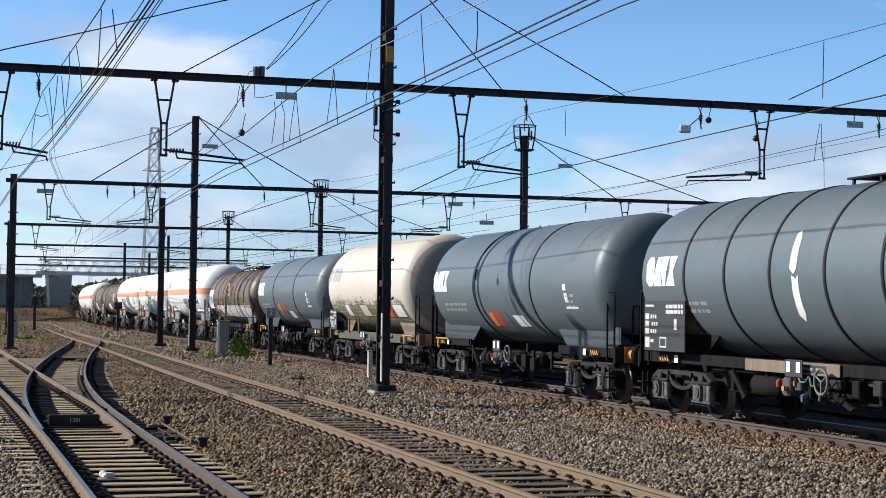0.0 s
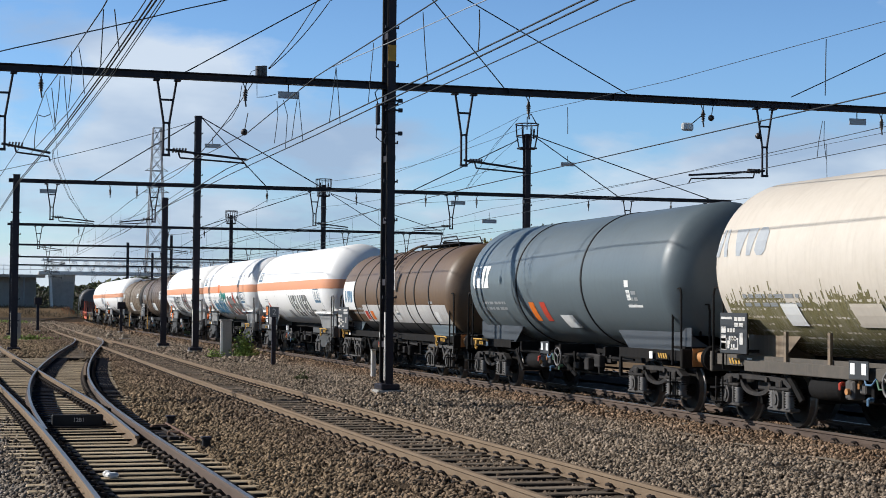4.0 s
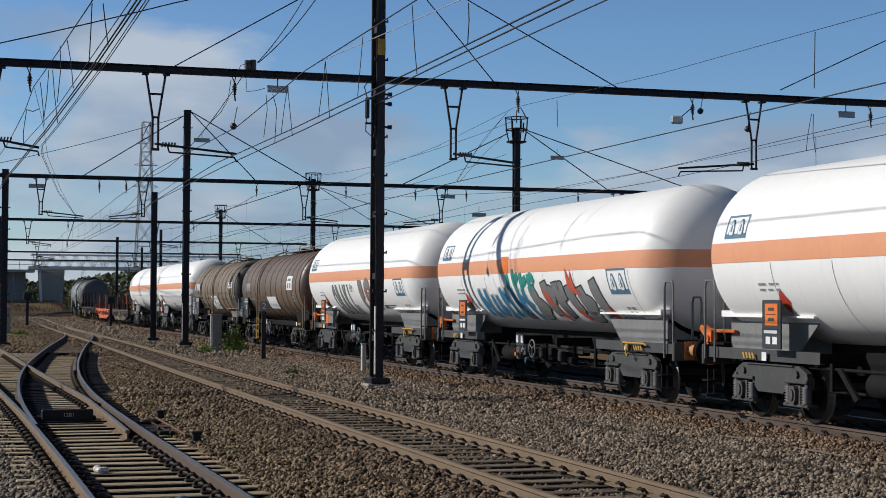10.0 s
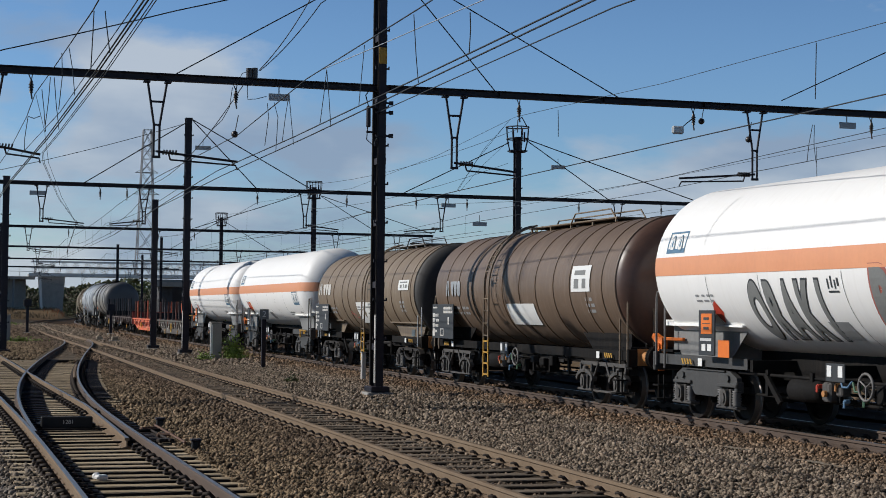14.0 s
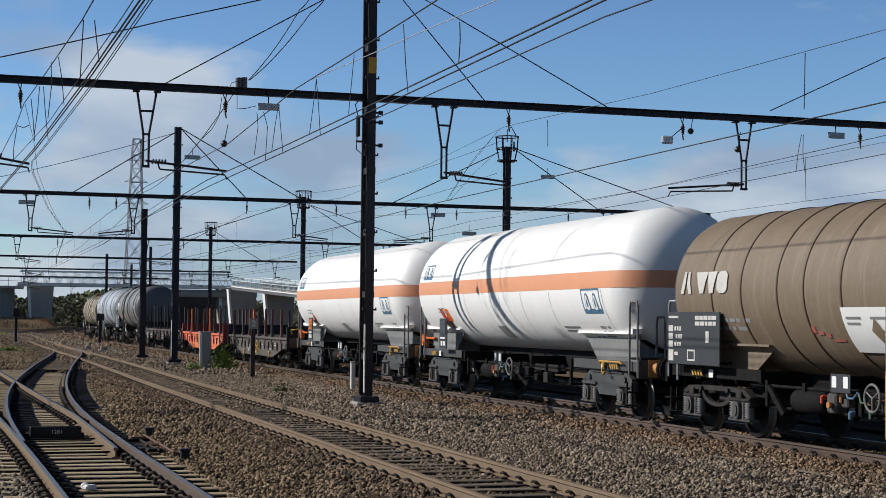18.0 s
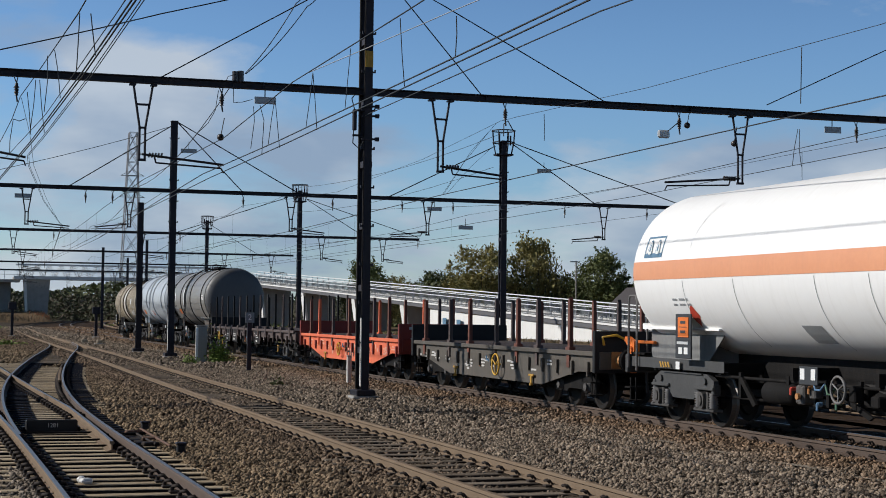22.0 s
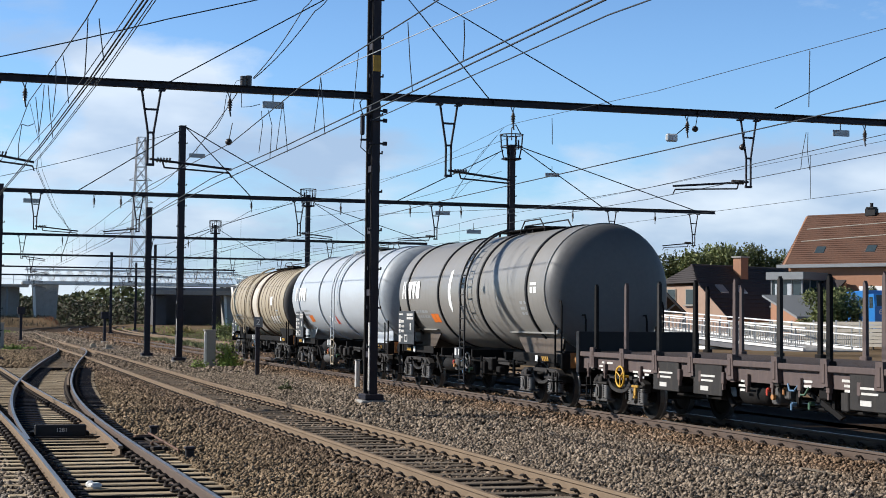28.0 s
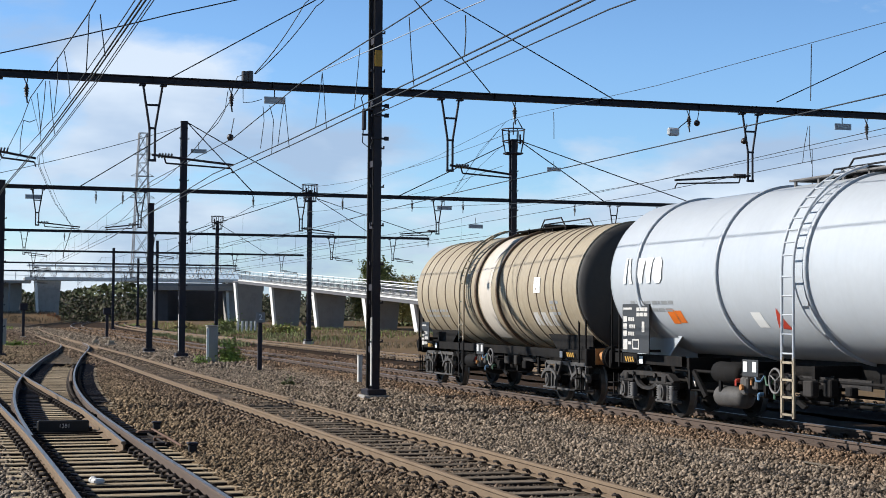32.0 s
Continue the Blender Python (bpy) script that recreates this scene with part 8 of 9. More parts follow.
M["lattice"] = mat("grey_lattice_steel", (0.36, 0.37, 0.39), (0.28, 0.29, 0.3), rough=0.6, scale=1)
M["scrub_leaf"] = leaf_mat("dull_scrub_leaves", (0.085, 0.095, 0.036), (0.04, 0.045, 0.02))
M["scrub_brown"] = leaf_mat("brown_scrub", (0.12, 0.09, 0.05), (0.055, 0.043, 0.026))
M["white_steel"] = mat("white_railing", (0.74, 0.75, 0.75), (0.62, 0.63, 0.63), rough=0.45, scale=2)
M["fascia"] = mat("shadow_band_fascia", (0.13, 0.13, 0.14), (0.08, 0.08, 0.088), rough=0.8, scale=1.5, streak=0.3)
M["orange_soil"] = mat("orange_flowers", (0.45, 0.13, 0.04), (0.25, 0.10, 0.04), rough=0.9, scale=2)


def cards(name, centres, size, seed, material, droop=0.0, upright=False, flat=0.5):
    """Many small leaves, one quad each, about the given centres (an array)."""
    rng = np.random.default_rng(seed)
    n = len(centres)
    a = rng.uniform(0, 6.2832, n)
    t = rng.normal(0, flat, n)
    s = size * rng.uniform(0.6, 1.35, n)
    if upright:
        u = np.stack([np.cos(a), np.sin(a), np.zeros(n)], -1) * 0.16
        v = np.stack([rng.normal(0, 0.25, n), rng.normal(0, 0.25, n), np.ones(n)], -1)
    else:
        u = np.stack([np.cos(a) * np.cos(t), np.sin(a) * np.cos(t), np.sin(t)], -1)
        b = rng.uniform(-1.2, 1.2, n)
        v = np.stack([-np.sin(a) * np.cos(b), np.cos(a) * np.cos(b), np.sin(b) - droop], -1)
    u, v = u * s[:, None] * 0.5, v * s[:, None] * 0.5
    q = np.stack([centres - u - v, centres + u - v * 0.6, centres + u * 0.5 + v, centres - u + v * 0.7], 1)
    if upright:
        q = np.stack([centres - u, centres + u, centres + u * 0.2 + v * 2, centres - u * 0.2 + v * 2], 1)
    me = bpy.data.meshes.new(name)
    me.vertices.add(n * 4)
    me.vertices.foreach_set("co", q.reshape(-1))
    me.loops.add(n * 4)
    me.loops.foreach_set("vertex_index", np.arange(n * 4))
    me.polygons.add(n)
    me.polygons.foreach_set("loop_start", np.arange(0, n * 4, 4))
    me.polygons.foreach_set("loop_total", np.full(n, 4))
    me.materials.append(M[material])
    me.update(calc_edges=True)
    return me


def tree(x, y, height, width, material, label, seed, base_z=0.0, willow=False, leaves=12000):
    rng = np.random.default_rng(seed)
    t = thing("tree", label, "tree", "trees behind the ramp", at=pose(x, y, base_z))
    trunk = G().tube((0, 0, -0.3), (0.1, 0.05, height * 0.45), 0.035 * height * 0.55, 8, r1=0.035 * height * 0.3)
    tips = []
    for k in range(9):
        a = rng.uniform(0, 6.28)
        z0 = height * rng.uniform(0.25, 0.45)
        r = width * rng.uniform(0.2, 0.42)
        z1 = height * rng.uniform(0.55, 0.9)
        tip = (r * math.cos(a), r * math.sin(a), z1)
        trunk.tube((0.05, 0.03, z0), tip, 0.05, 5, r1=0.02)
        tips.append(tip)
    part("trunk", trunk, "bark", t)
    blobs = [(0, 0, height * 0.55, width * 0.3)]
    for k in range(30):      # clumps spread through an egg-shaped crown, smaller towards its rim
        a, q, z = rng.uniform(0, 6.28), math.sqrt(rng.uniform(0, 1)), rng.uniform(0.2, 0.94)
        reach = width * 0.46 * math.sqrt(max(0.05, 1 - ((z - 0.45) / 0.55) ** 2))
        blobs.append((reach * q * math.cos(a), reach * q * math.sin(a), height * z, min(width * rng.uniform(0.1, 0.21), height * (1.06 - z))))
    w = np.array([b[3] ** 2 for b in blobs])
    idx = rng.choice(len(blobs), leaves, p=w / w.sum())
    d = rng.normal(0, 1, (leaves, 3))
    d /= np.linalg.norm(d, axis=1)[:, None]
    rad = rng.uniform(0.15, 1.0, leaves) + np.abs(rng.normal(0, 0.22, leaves))
    bl = np.array(blobs)[idx]
    c = [bl[:, :3] + d * (bl[:, 3] * rad)[:, None] * np.array([1, 1, 0.9])]
    for k in range(110 if willow else 70):      # twigs that stand out of the crown, or hang down from it
        b = blobs[rng.integers(1, len(blobs))]
        u = rng.normal(0, 1, 3)
        u /= np.linalg.norm(u)
        f = np.linspace(0, 1, 36)[:, None]
        if willow:
            tip = np.array(b[:3]) + u * b[3] * 1.1
            run = np.array([u[0] * 0.4, u[1] * 0.4, -height * rng.uniform(0.12, 0.34)])
        else:
            u[2] = abs(u[2]) * 0.9
            tip, run = np.array(b[:3]) + u * b[3] * 0.7, u * rng.uniform(0.5, 1.1) * min(1.0, height / 8)
        c.append(tip + f * run + rng.normal(0, 0.09, (36, 3)))
    c = np.concatenate(c)
    c[:, 2] = np.maximum(c[:, 2], height * 0.1)
    part("crown", cards("crown", c, 0.17 if height > 5 else 0.12, seed, material, droop=0.9 if willow else 0.2), None, t)
    return t


def bush(name, label, x, y, z, r, h, material, seed, n=1800, size=0.09, category="bush"):
    rng = np.random.default_rng(seed)
    c = rng.normal(0, 0.42, (n, 3)) * np.array([r, r, h])
    c[:, 2] = np.abs(c[:, 2]) * rng.uniform(0.3, 1.3, n)
    t = thing(name, label, category, at=pose(x, y, z))
    part("leaves", cards("leaves", c, size, seed, material), None, t)
    st = G()
    for k in range(7):
        a = rng.uniform(0, 6.28)
        st.tube((0, 0, -0.05), (r * 0.5 * math.cos(a), r * 0.5 * math.sin(a), h * rng.uniform(0.4, 0.8)), 0.012, 4)
    part("stems", st, "bark", t)
    return t


cab = thing("cable_cabinet", "pale grey concrete cable cabinet with a white edge strip", "cable cabinet")
part("body", G().box((11.15, 69.6, 0.55), (0.46, 0.4, 1.55), ch=0.03), "concrete", cab)
part("edge_strip", G().box((10.93, 69.38, 0.5), (0.1, 0.02, 1.5)), "white", cab)
part("lid", G().box((11.15, 69.6, 1.345), (0.54, 0.48, 0.05), ch=0.015), "concrete", cab)
cab2 = thing("cable_cabinet", "pale grey concrete cable cabinet beside the crossover", "cable cabinet")
part("body", G().box((3.45, 103.5, 0.6), (0.62, 0.5, 1.6), ch=0.03), "concrete", cab2)
part("lid", G().box((3.45, 103.5, 1.42), (0.7, 0.58, 0.05), ch=0.015), "concrete", cab2)
sg = thing("marker_post", "dark post with a small grey plate numbered 2", "marker post")
part("post", G().box((11.3, 59.4, 0.65), (0.16, 0.1, 1.85), ch=0.01), "pole", sg)
part("plate", G().box((11.3, 59.33, 1.75), (0.34, 0.02, 0.38), ch=0.004), "frame_grey", sg)
vs, fs = wrapped_text("2", 0.32)
part("numeral", G().add([(11.3 + u, 59.315, 1.75 + v) for u, v in vs], fs), "white", sg)
for sx, sy, sh in ((6.0, 130, 2.15), (12.25, 128, 1.85)):
    sig = thing("dwarf_signal", "dark dwarf signal seen from behind beside the far tracks", "railway signal", "dwarf signals")
    part("post", G().box((sx, sy, sh / 2 - 0.15), (0.22, 0.14, sh), ch=0.015), "pole", sig)
    part("head", G().box((sx, sy, sh + 0.1), (0.62, 0.25, 0.56), ch=0.05), "pole", sig)
    part("foot", G().box((sx, sy, -0.15), (0.5, 0.4, 0.2), ch=0.03), "concrete", sig)
yp = thing("marker_stub", "short pale concrete stub post beside the track", "marker post")
part("post", G().box((12.42, 48.7, 0.18), (0.14, 0.14, 0.85), ch=0.02), "pole_white", yp)
part("cap", G().box((12.42, 48.7, 0.62), (0.16, 0.16, 0.04), ch=0.01), "concrete", yp)
for k, (x, y) in enumerate(((9.6, 108), (10.4, 106))):
    st = thing("marker_stub", "small pale stub between the far tracks", "marker post")
    part("post", G().box((x, y, -0.06), (0.4, 0.3, 0.26), ch=0.05), "tank_beige", st)
    part("foot", G().box((x, y, -0.2), (0.7, 0.6, 0.1), ch=0.03), "concrete", st)
bush("weed_bush", "bright green weeds around the concrete cabinet", 11.85, 69.3, -0.25, 0.5, 1.05, "leaf_weed", 3, 1300, 0.09)
bush("weed_bush", "low green weeds in the ballast", 10.5, 68.6, -0.25, 0.4, 0.4, "leaf_weed", 4, 350, 0.07)
bush("weed_bush", "low green weeds in the ballast beside the cabinet", 12.6, 70.8, -0.25, 0.4, 0.4, "leaf_yellow", 5, 400, 0.08)
bush("weed_tuft", "small dry weed tuft in the ballast", 9.9, 47.5, -0.25, 0.25, 0.3, "leaf_dark", 6, 160, 0.06, "weeds")
bush("weed_tuft", "small dry weed tuft in the ballast", 4.1, 104, -0.25, 1.6, 0.3, "leaf_weed", 7, 900, 0.1, "weeds")


def blades(label, count, xr, yr, size, material, seed, z=None):
    rng = np.random.default_rng(seed)
    x, y = rng.uniform(*xr, count), rng.uniform(*yr, count)
    m = np.sin(x * 0.7 + np.cos(y * 0.23) * 2) + np.sin(y * 0.31 + 1.3) + rng.normal(0, 0.8, count)
    keep = m > -0.3
    x, y = x[keep], y[keep]
    z = np.array([ground_h(a, b) for a, b in zip(x, y)]) if z is None else np.array([z(a, b) for a, b in zip(x, y)]) if callable(z) else np.full(len(x), z)
    return tagged(new("grass", cards("grass", np.stack([x, y, z], -1), size, seed, material, upright=True)), label, "grass", kind="stuff")


blades("dry brown grass on the waste ground before the ramp", 26000, (25.5, 42), (95, 215), 0.2, "grass_dry", 21)
blades("green weeds among the dry grass", 3200, (24.5, 41), (110, 230), 0.3, "leaf_weed", 22)
blades("green grass strip beside the curving track", 5000, (23.5, 34), (150, 260), 0.26, "leaf_weed", 23)
blades("green weeds at the foot of the bridge pier", 2600, (2, 8), (185, 215), 0.35, "leaf_weed", 24, z=-0.3)
blades("tall green weeds between the far tracks", 2600, (16.6, 18.4), (98, 140), 0.38, "leaf_green", 29, z=-0.28)
blades("green weeds under the masts", 2500, (24, 30), (120, 180), 0.34, "leaf_green", 25)
for k in range(9):
    rng = random.Random(60 + k)
    bush("shrub", "green and brown shrub on the waste ground", rng.uniform(27, 38), rng.uniform(130, 215), -0.1, rng.uniform(0.8, 1.7), rng.uniform(0.6, 1.2), rng.choice(["leaf_weed", "leaf_green", "leaf_yellow"]), 60 + k, 1500, 0.13)
mp = thing("marker_fence", "row of short white marker posts in the grass", "marker posts")
for k in range(5):
    part("post", shared("white_post", "white", lambda g: g.box((0, 0, 0.5), (0.22, 0.1, 1.1), ch=0.02)), None, mp, at=pose(28.9 + k * 0.45, 164, ground_h(30, 164) + 0.1))
part("bar", G().box((29.8, 164.1, 0.55), (2.2, 0.05, 0.1)), "frame_grey", mp)

# ------------------------------------------------------------ the footbridge and its ramp
RAMP0, RAMP1 = Vector((36.8, 208.5, 6.07)), Vector((47.0, 81.4, 0.34))


def ramp_at(f):
    return RAMP0.lerp(RAMP1, f)


across = Vector((RAMP0.y - RAMP1.y, RAMP1.x - RAMP0.x, 0)).normalized()      # away from the tracks
ramp = thing("ramp", "long white-edged concrete cycle ramp descending beside the railway", "ramp", kind="structure")


def ramp_strip(g, off0, off1, dz0, dz1, f0=0.0, f1=1.0, to_ground=False):
    """A long bar along the ramp: between two offsets across it and two heights above its deck."""
    vs = []
    n = 24
    for i in range(n + 1):
        p = ramp_at(f0 + (f1 - f0) * i / n)
        for o, z in ((off0, dz0), (off1, dz0), (off1, dz1), (off0, dz1)):
            q = p + across * o + Vector((0, 0, z))
            if to_ground and z == dz0:
                q.z = ground_h(q.x, q.y) - 0.3
            vs.append(q)
    fs = [(i * 4 + k, i * 4 + (k + 1) % 4, i * 4 + 4 + (k + 1) % 4, i * 4 + 4 + k) for i in range(n) for k in range(4)] + [(0, 1, 2, 3), (n * 4 + 3, n * 4 + 2, n * 4 + 1, n * 4)]
    return g.add(vs, fs)


part("deck", ramp_strip(G(), 0.0, 4.0, -0.35, 0.0), "concrete", ramp)
part("edge_beam", ramp_strip(G(), -0.14, 0.0, -0.02, 0.12), "white_wall", ramp, "white edge kerb")
part("edge_beam", ramp_strip(G(), 4.0, 4.14, -0.02, 0.12), "white_wall", ramp, "white edge kerb")
# strip over the deck edge: the shadow band below the kerb as dark grey
part("fascia", ramp_strip(G(), -0.06, -0.004, -0.36, -0.03), "fascia", ramp, "deck fascia coloured dark for the shadow band")
part("retaining_wall", ramp_strip(G(), 0.15, 3.85, -0.4, -0.36, 0.555, 0.915, True), "white_wall", ramp, "white retaining wall")
for off in (0.05, 3.95):
    for dz, r in ((1.28, 0.04), (0.86, 0.03), (0.2, 0.012)):
        part("rail_bar", ramp_strip(G(), off - r, off + r, dz - r, dz + r), "white_steel", ramp)
    for i in range(62):
        p = ramp_at((i + 0.5) / 62) + across * off
        part("railing_post", shared("railing_post", "frame_grey", lambda g: g.box((0, 0, 0.64), (0.05, 0.05, 1.28))), None, ramp, at=pose(p.x, p.y, p.z))
    bal = G()
    for i in range(700):
        p = ramp_at((i + 0.5) / 700) + across * off
        bal.box((p.x, p.y, p.z + 0.52), (0.025, 0.03, 0.68))
    part("balusters", bal, "frame_grey", ramp)["kind"] = "stuff"
for i, f in enumerate((-0.02, 0.117, 0.253, 0.39, 0.5)):
    p = ramp_at(f) + across * 2.0
    zt = p.z - 0.36
    pr = part("pier", G().prism([(-1.9, zt), (1.9, zt), (1.5, -0.6), (-1.3, -0.6)], "y", -0.45, 0.45), "concrete", ramp, "grey concrete pier wall", at=pose(p.x, p.y, 0, 0, 0, math.degrees(math.atan2(across.y, across.x))))
    part("pier_edge", G().prism([(-1.98, zt), (-1.72, zt), (-1.12, -0.6), (-1.38, -0.6)], "y", -0.52, 0.47), "white_wall", pr, "white pier edge")
for k in (0.585, 0.61):
    p = ramp_at(k)
    part("notice", G().box((p.x - 0.02, p.y, p.z - 1.6), (0.05, 1.3, 1.1), rz=-4.6), "blue_mark", ramp, "faded blue notice")

KB = 1.45


def far_box(x, y, z, sx, sy, sz, ch=0.0):
    """A box of the footbridge; its plan is drawn at two thirds of its size and distance."""
    return G().box((x * KB, y * KB, EYE_Z + (z - EYE_Z) * KB), (sx * KB, sy * KB, sz * KB), ch=ch)


def far_pt(x, y, z):
    return (x * KB, y * KB, EYE_Z + (z - EYE_Z) * KB)


br = thing("footbridge", "pale steel truss footbridge over the railway on grey piers", "footbridge")
part("deck", far_box(23.5, 210.5, 5.95, 27.6, 3.0, 0.3, 0.03), "concrete", br)
part("edge_beam", far_box(23.5, 208.65, 6.02, 27.6, 0.1, 0.42), "white_wall", br)
for s in (208.75, 212.2):
    for z in (7.7, 6.9):
        part("chord", far_box(23.5, s, z, 26.8, 0.14, 0.14 if z > 7 else 0.07), "white_steel", br)
    for k in range(18):
        x = 10.4 + k * 1.48
        part("diagonal", G().tube(far_pt(x, s, 6.15), far_pt(x + 0.74, s, 7.7), 0.075, 6), "white_steel", br)
        part("diagonal", G().tube(far_pt(x + 1.48, s, 6.15), far_pt(x + 0.74, s, 7.7), 0.075, 6), "white_steel", br)
for x0, x1 in ((11.0, 14.2), (35.2, 38.0)):
    prof = [far_pt(x, 0, z)[::2] for x, z in ((x0, 5.8), (x1, 5.8), (x1 - 0.35, -0.1), (x0 + 0.35, -0.1))]
    pr = part("pier", G().prism(prof, "y", 303.3, 307.4), "concrete", br, "grey concrete pier")
    prof = [far_pt(x, 0, z)[::2] for x, z in ((x0 - 0.06, 5.8), (x0 + 0.25, 5.8), (x0 + 0.6, -0.1), (x0 + 0.29, -0.1))]
    part("pier_edge", G().prism(prof, "y", 302.9, 303.4), "white_wall", pr, "white pier edge")
part("approach_deck", far_box(-2.0, 210.5, 5.6, 25, 3.0, 0.35, 0.03), "concrete", br)
for z in (6.9, 6.4):
    part("approach_railing", far_box(-2.0, 208.75, z, 25, 0.06, 0.06), "white_steel", br)
part("abutment", far_box(3.0, 212.5, 2.6, 13.0, 2.0, 6.0, 0.05), "concrete", br, "long grey abutment wall")
for x in (7.9, 1.5, -6.0):
    part("approach_column", far_box(x, 209.5, 2.6, 0.24, 0.3, 6.0, 0.03), "frame_grey", br, "grey steel column")
for k in range(14):
    part("approach_post", shared("approach_post", "white_steel", lambda g: g.box((0, 0, 0.9), (0.09, 0.09, 1.9))), None, br, at=pose(*far_pt(10.2 - k * 1.6, 208.75, 5.75)))
# the level span between the ramp's head and the bridge
a, b = Vector((38.2, 212.0, 5.85)), Vector(far_pt(37.4, 209.6, 5.95))
m = (a + b) / 2
part("link_deck", G().box((0, 0, 0), (3.2, (b - a).length, 0.35), ch=0.03), "concrete", br, at=pose(m.x, m.y, m.z, math.degrees(math.atan2(b.z - a.z, b.y - a.y)), 0, -math.degrees(math.atan2(b.x - a.x, b.y - a.y))))
for s in (-1, 1):
    part("link_rail", G().box((s * 1.5, 0, 1.1), (0.08, (b - a).length, 0.08)).box((s * 1.5, 0, 0.6), (0.05, (b - a).length, 0.05)), "white_steel", br, at=pose(m.x, m.y, m.z, math.degrees(math.atan2(b.z - a.z, b.y - a.y)), 0, -math.degrees(math.atan2(b.x - a.x, b.y - a.y))))
for f in (0.33, 0.66):
    q = a.lerp(b, f)
    part("link_column", G().box((q.x, q.y, q.z / 2 - 0.4), (0.6, 0.6, q.z + 0.4), ch=0.04), "concrete", br)

# a weedy earth mound round the pier's foot, and a dark road bridge in the cutting
def mound_h(x, y):
    return -0.55 + 2.1 * math.sin(max(0, min(1, (y - 284) / 26)) * 2.2) * min(1.0, max(0, (22 - x) / 3)) + 0.2 * noise.noise(Vector((x * 0.5, y * 0.5, 0)))


grid_sheet("ground", list(np.arange(-8, 22.1, 1.5)), list(np.arange(284, 314, 3.0)), mound_h, "soil",
           "rough brown earth mound at the bridge pier's foot", "ground")
blades("dry brown weeds on the mound at the pier", 7000, (-6, 20.5), (286, 303), 0.36, "scrub_brown", 26, z=mound_h)
blades("orange-brown weeds on the mound at the pier", 260, (16.5, 20), (289, 297), 0.4, "orange_soil", 27, z=mound_h)
rb = thing("road_bridge", "dark road bridge with deep shade beneath it behind the footbridge", "bridge")
part("deck", G().box((47.5, 305, 6.4), (21, 7, 0.9), ch=0.05), "concrete", rb)
part("parapet", G().box((47.5, 301.6, 7.05), (21, 0.2, 0.5)), "frame_grey", rb)
part("abutment", G().box((39.3, 309, 2.8), (2.2, 9, 7.0)), "road_dark", rb, "dark abutment wall")
part("abutment", G().box((56.0, 309, 2.8), (2.6, 9, 7.0)), "road_dark", rb)
part("back_wall", G().box((47.5, 314, 2.8), (16, 0.6, 7.0)), "road_dark", rb, "dark back wall")

# ------------------------------------------------------------ embankment, far woods and pylon
ge = G()
nx, ny = 40, 9
pts = []
for j in range(ny):
    for i in range(nx):
        x, y = -60 + i * 6.0, 318 + j * 7.0
        h = [-0.6, 0.8, 2.6, 4.2, 5.2, 5.6, 5.6, 5.0, 3.0][j] * (0.85 + 0.3 * noise.noise(Vector((x * 0.05, y * 0.05, 2))))
        pts.append((x, y + 6 * noise.noise(Vector((x * 0.03, 0, 5))), h + 0.5 * noise.noise(Vector((x * 0.3, y * 0.3, 0)))))
ge.add(pts, [(j * nx + i, j * nx + i + 1, (j + 1) * nx + i + 1, (j + 1) * nx + i) for j in range(ny - 1) for i in range(nx - 1)], True)
solid("embankment", ge, "embankment", "weedy green and brown railway embankment behind the footbridge", "embankment", kind="structure")
rng = np.random.default_rng(8)
n = 26000
x = rng.uniform(-20, 110, n)
y = rng.uniform(318, 345, n)
c = np.stack([x, y, (y - 318) * 0.2 + rng.uniform(-0.4, 0.5, n) + 0.4 * np.sin(x * 0.6)], -1)
for k, (m, word) in enumerate((("scrub_leaf", "dark green"), ("scrub_leaf", "dull green"), ("scrub_brown", "dry brown"))):
    tagged(new("scrub", cards("scrub", c[k::3], 0.42, 9 + k, m)), word + " scrub on the embankment slope", "scrub", kind="stuff")
n = 42000
x = rng.uniform(-120, 330, n)
c = np.stack([x, rng.uniform(440, 520, n), rng.uniform(0, 1, n) * (6.5 + 2.5 * np.sin(x * 0.045) + 2 * np.sin(x * 0.13 + 1))], -1)
tagged(new("far_woods", cards("far_woods", c, 1.15, 10, "leaf_dark")), "distant dark green belt of woods on the horizon", "woods", kind="stuff")
n = 42000
f = rng.uniform(0, 1, n)
x = 62 + 55 * f + rng.normal(0, 3, n)
y = 215 - 85 * f + rng.normal(0, 5, n)
c = np.stack([x, y, rng.uniform(0, 1, n) * (4.0 + 1.8 * np.sin(f * 21) + 1.2 * np.sin(f * 50 + 2))], -1)
tagged(new("hedge", cards("hedge", c, 0.42, 11, "leaf_dark")), "dark unkempt hedge and shrubs behind the ramp", "hedge", kind="stuff")
n = 16000
f = rng.uniform(0, 1, n)
c = np.stack([50 + 22 * f + rng.normal(0, 0.8, n), 160 - 20 * f + rng.normal(0, 1.5, n), rng.uniform(0, 1, n) * (4.6 + 1.1 * np.sin(f * 26) + 0.8 * np.sin(f * 61 + 2))], -1)
tagged(new("shrubs", cards("shrubs", c, 0.3, 12, "scrub_leaf")), "dull green and brown shrubs between the trees", "shrubs", kind="stuff")

py = thing("pylon", "tall grey lattice pylon in the distance", "pylon", at=pose(69.5, 600, 0))


def leg_at(z, sx, sy):
    k = 3.4 * (1 - z / 90) + 0.6
    return (sx * k, sy * k, z)


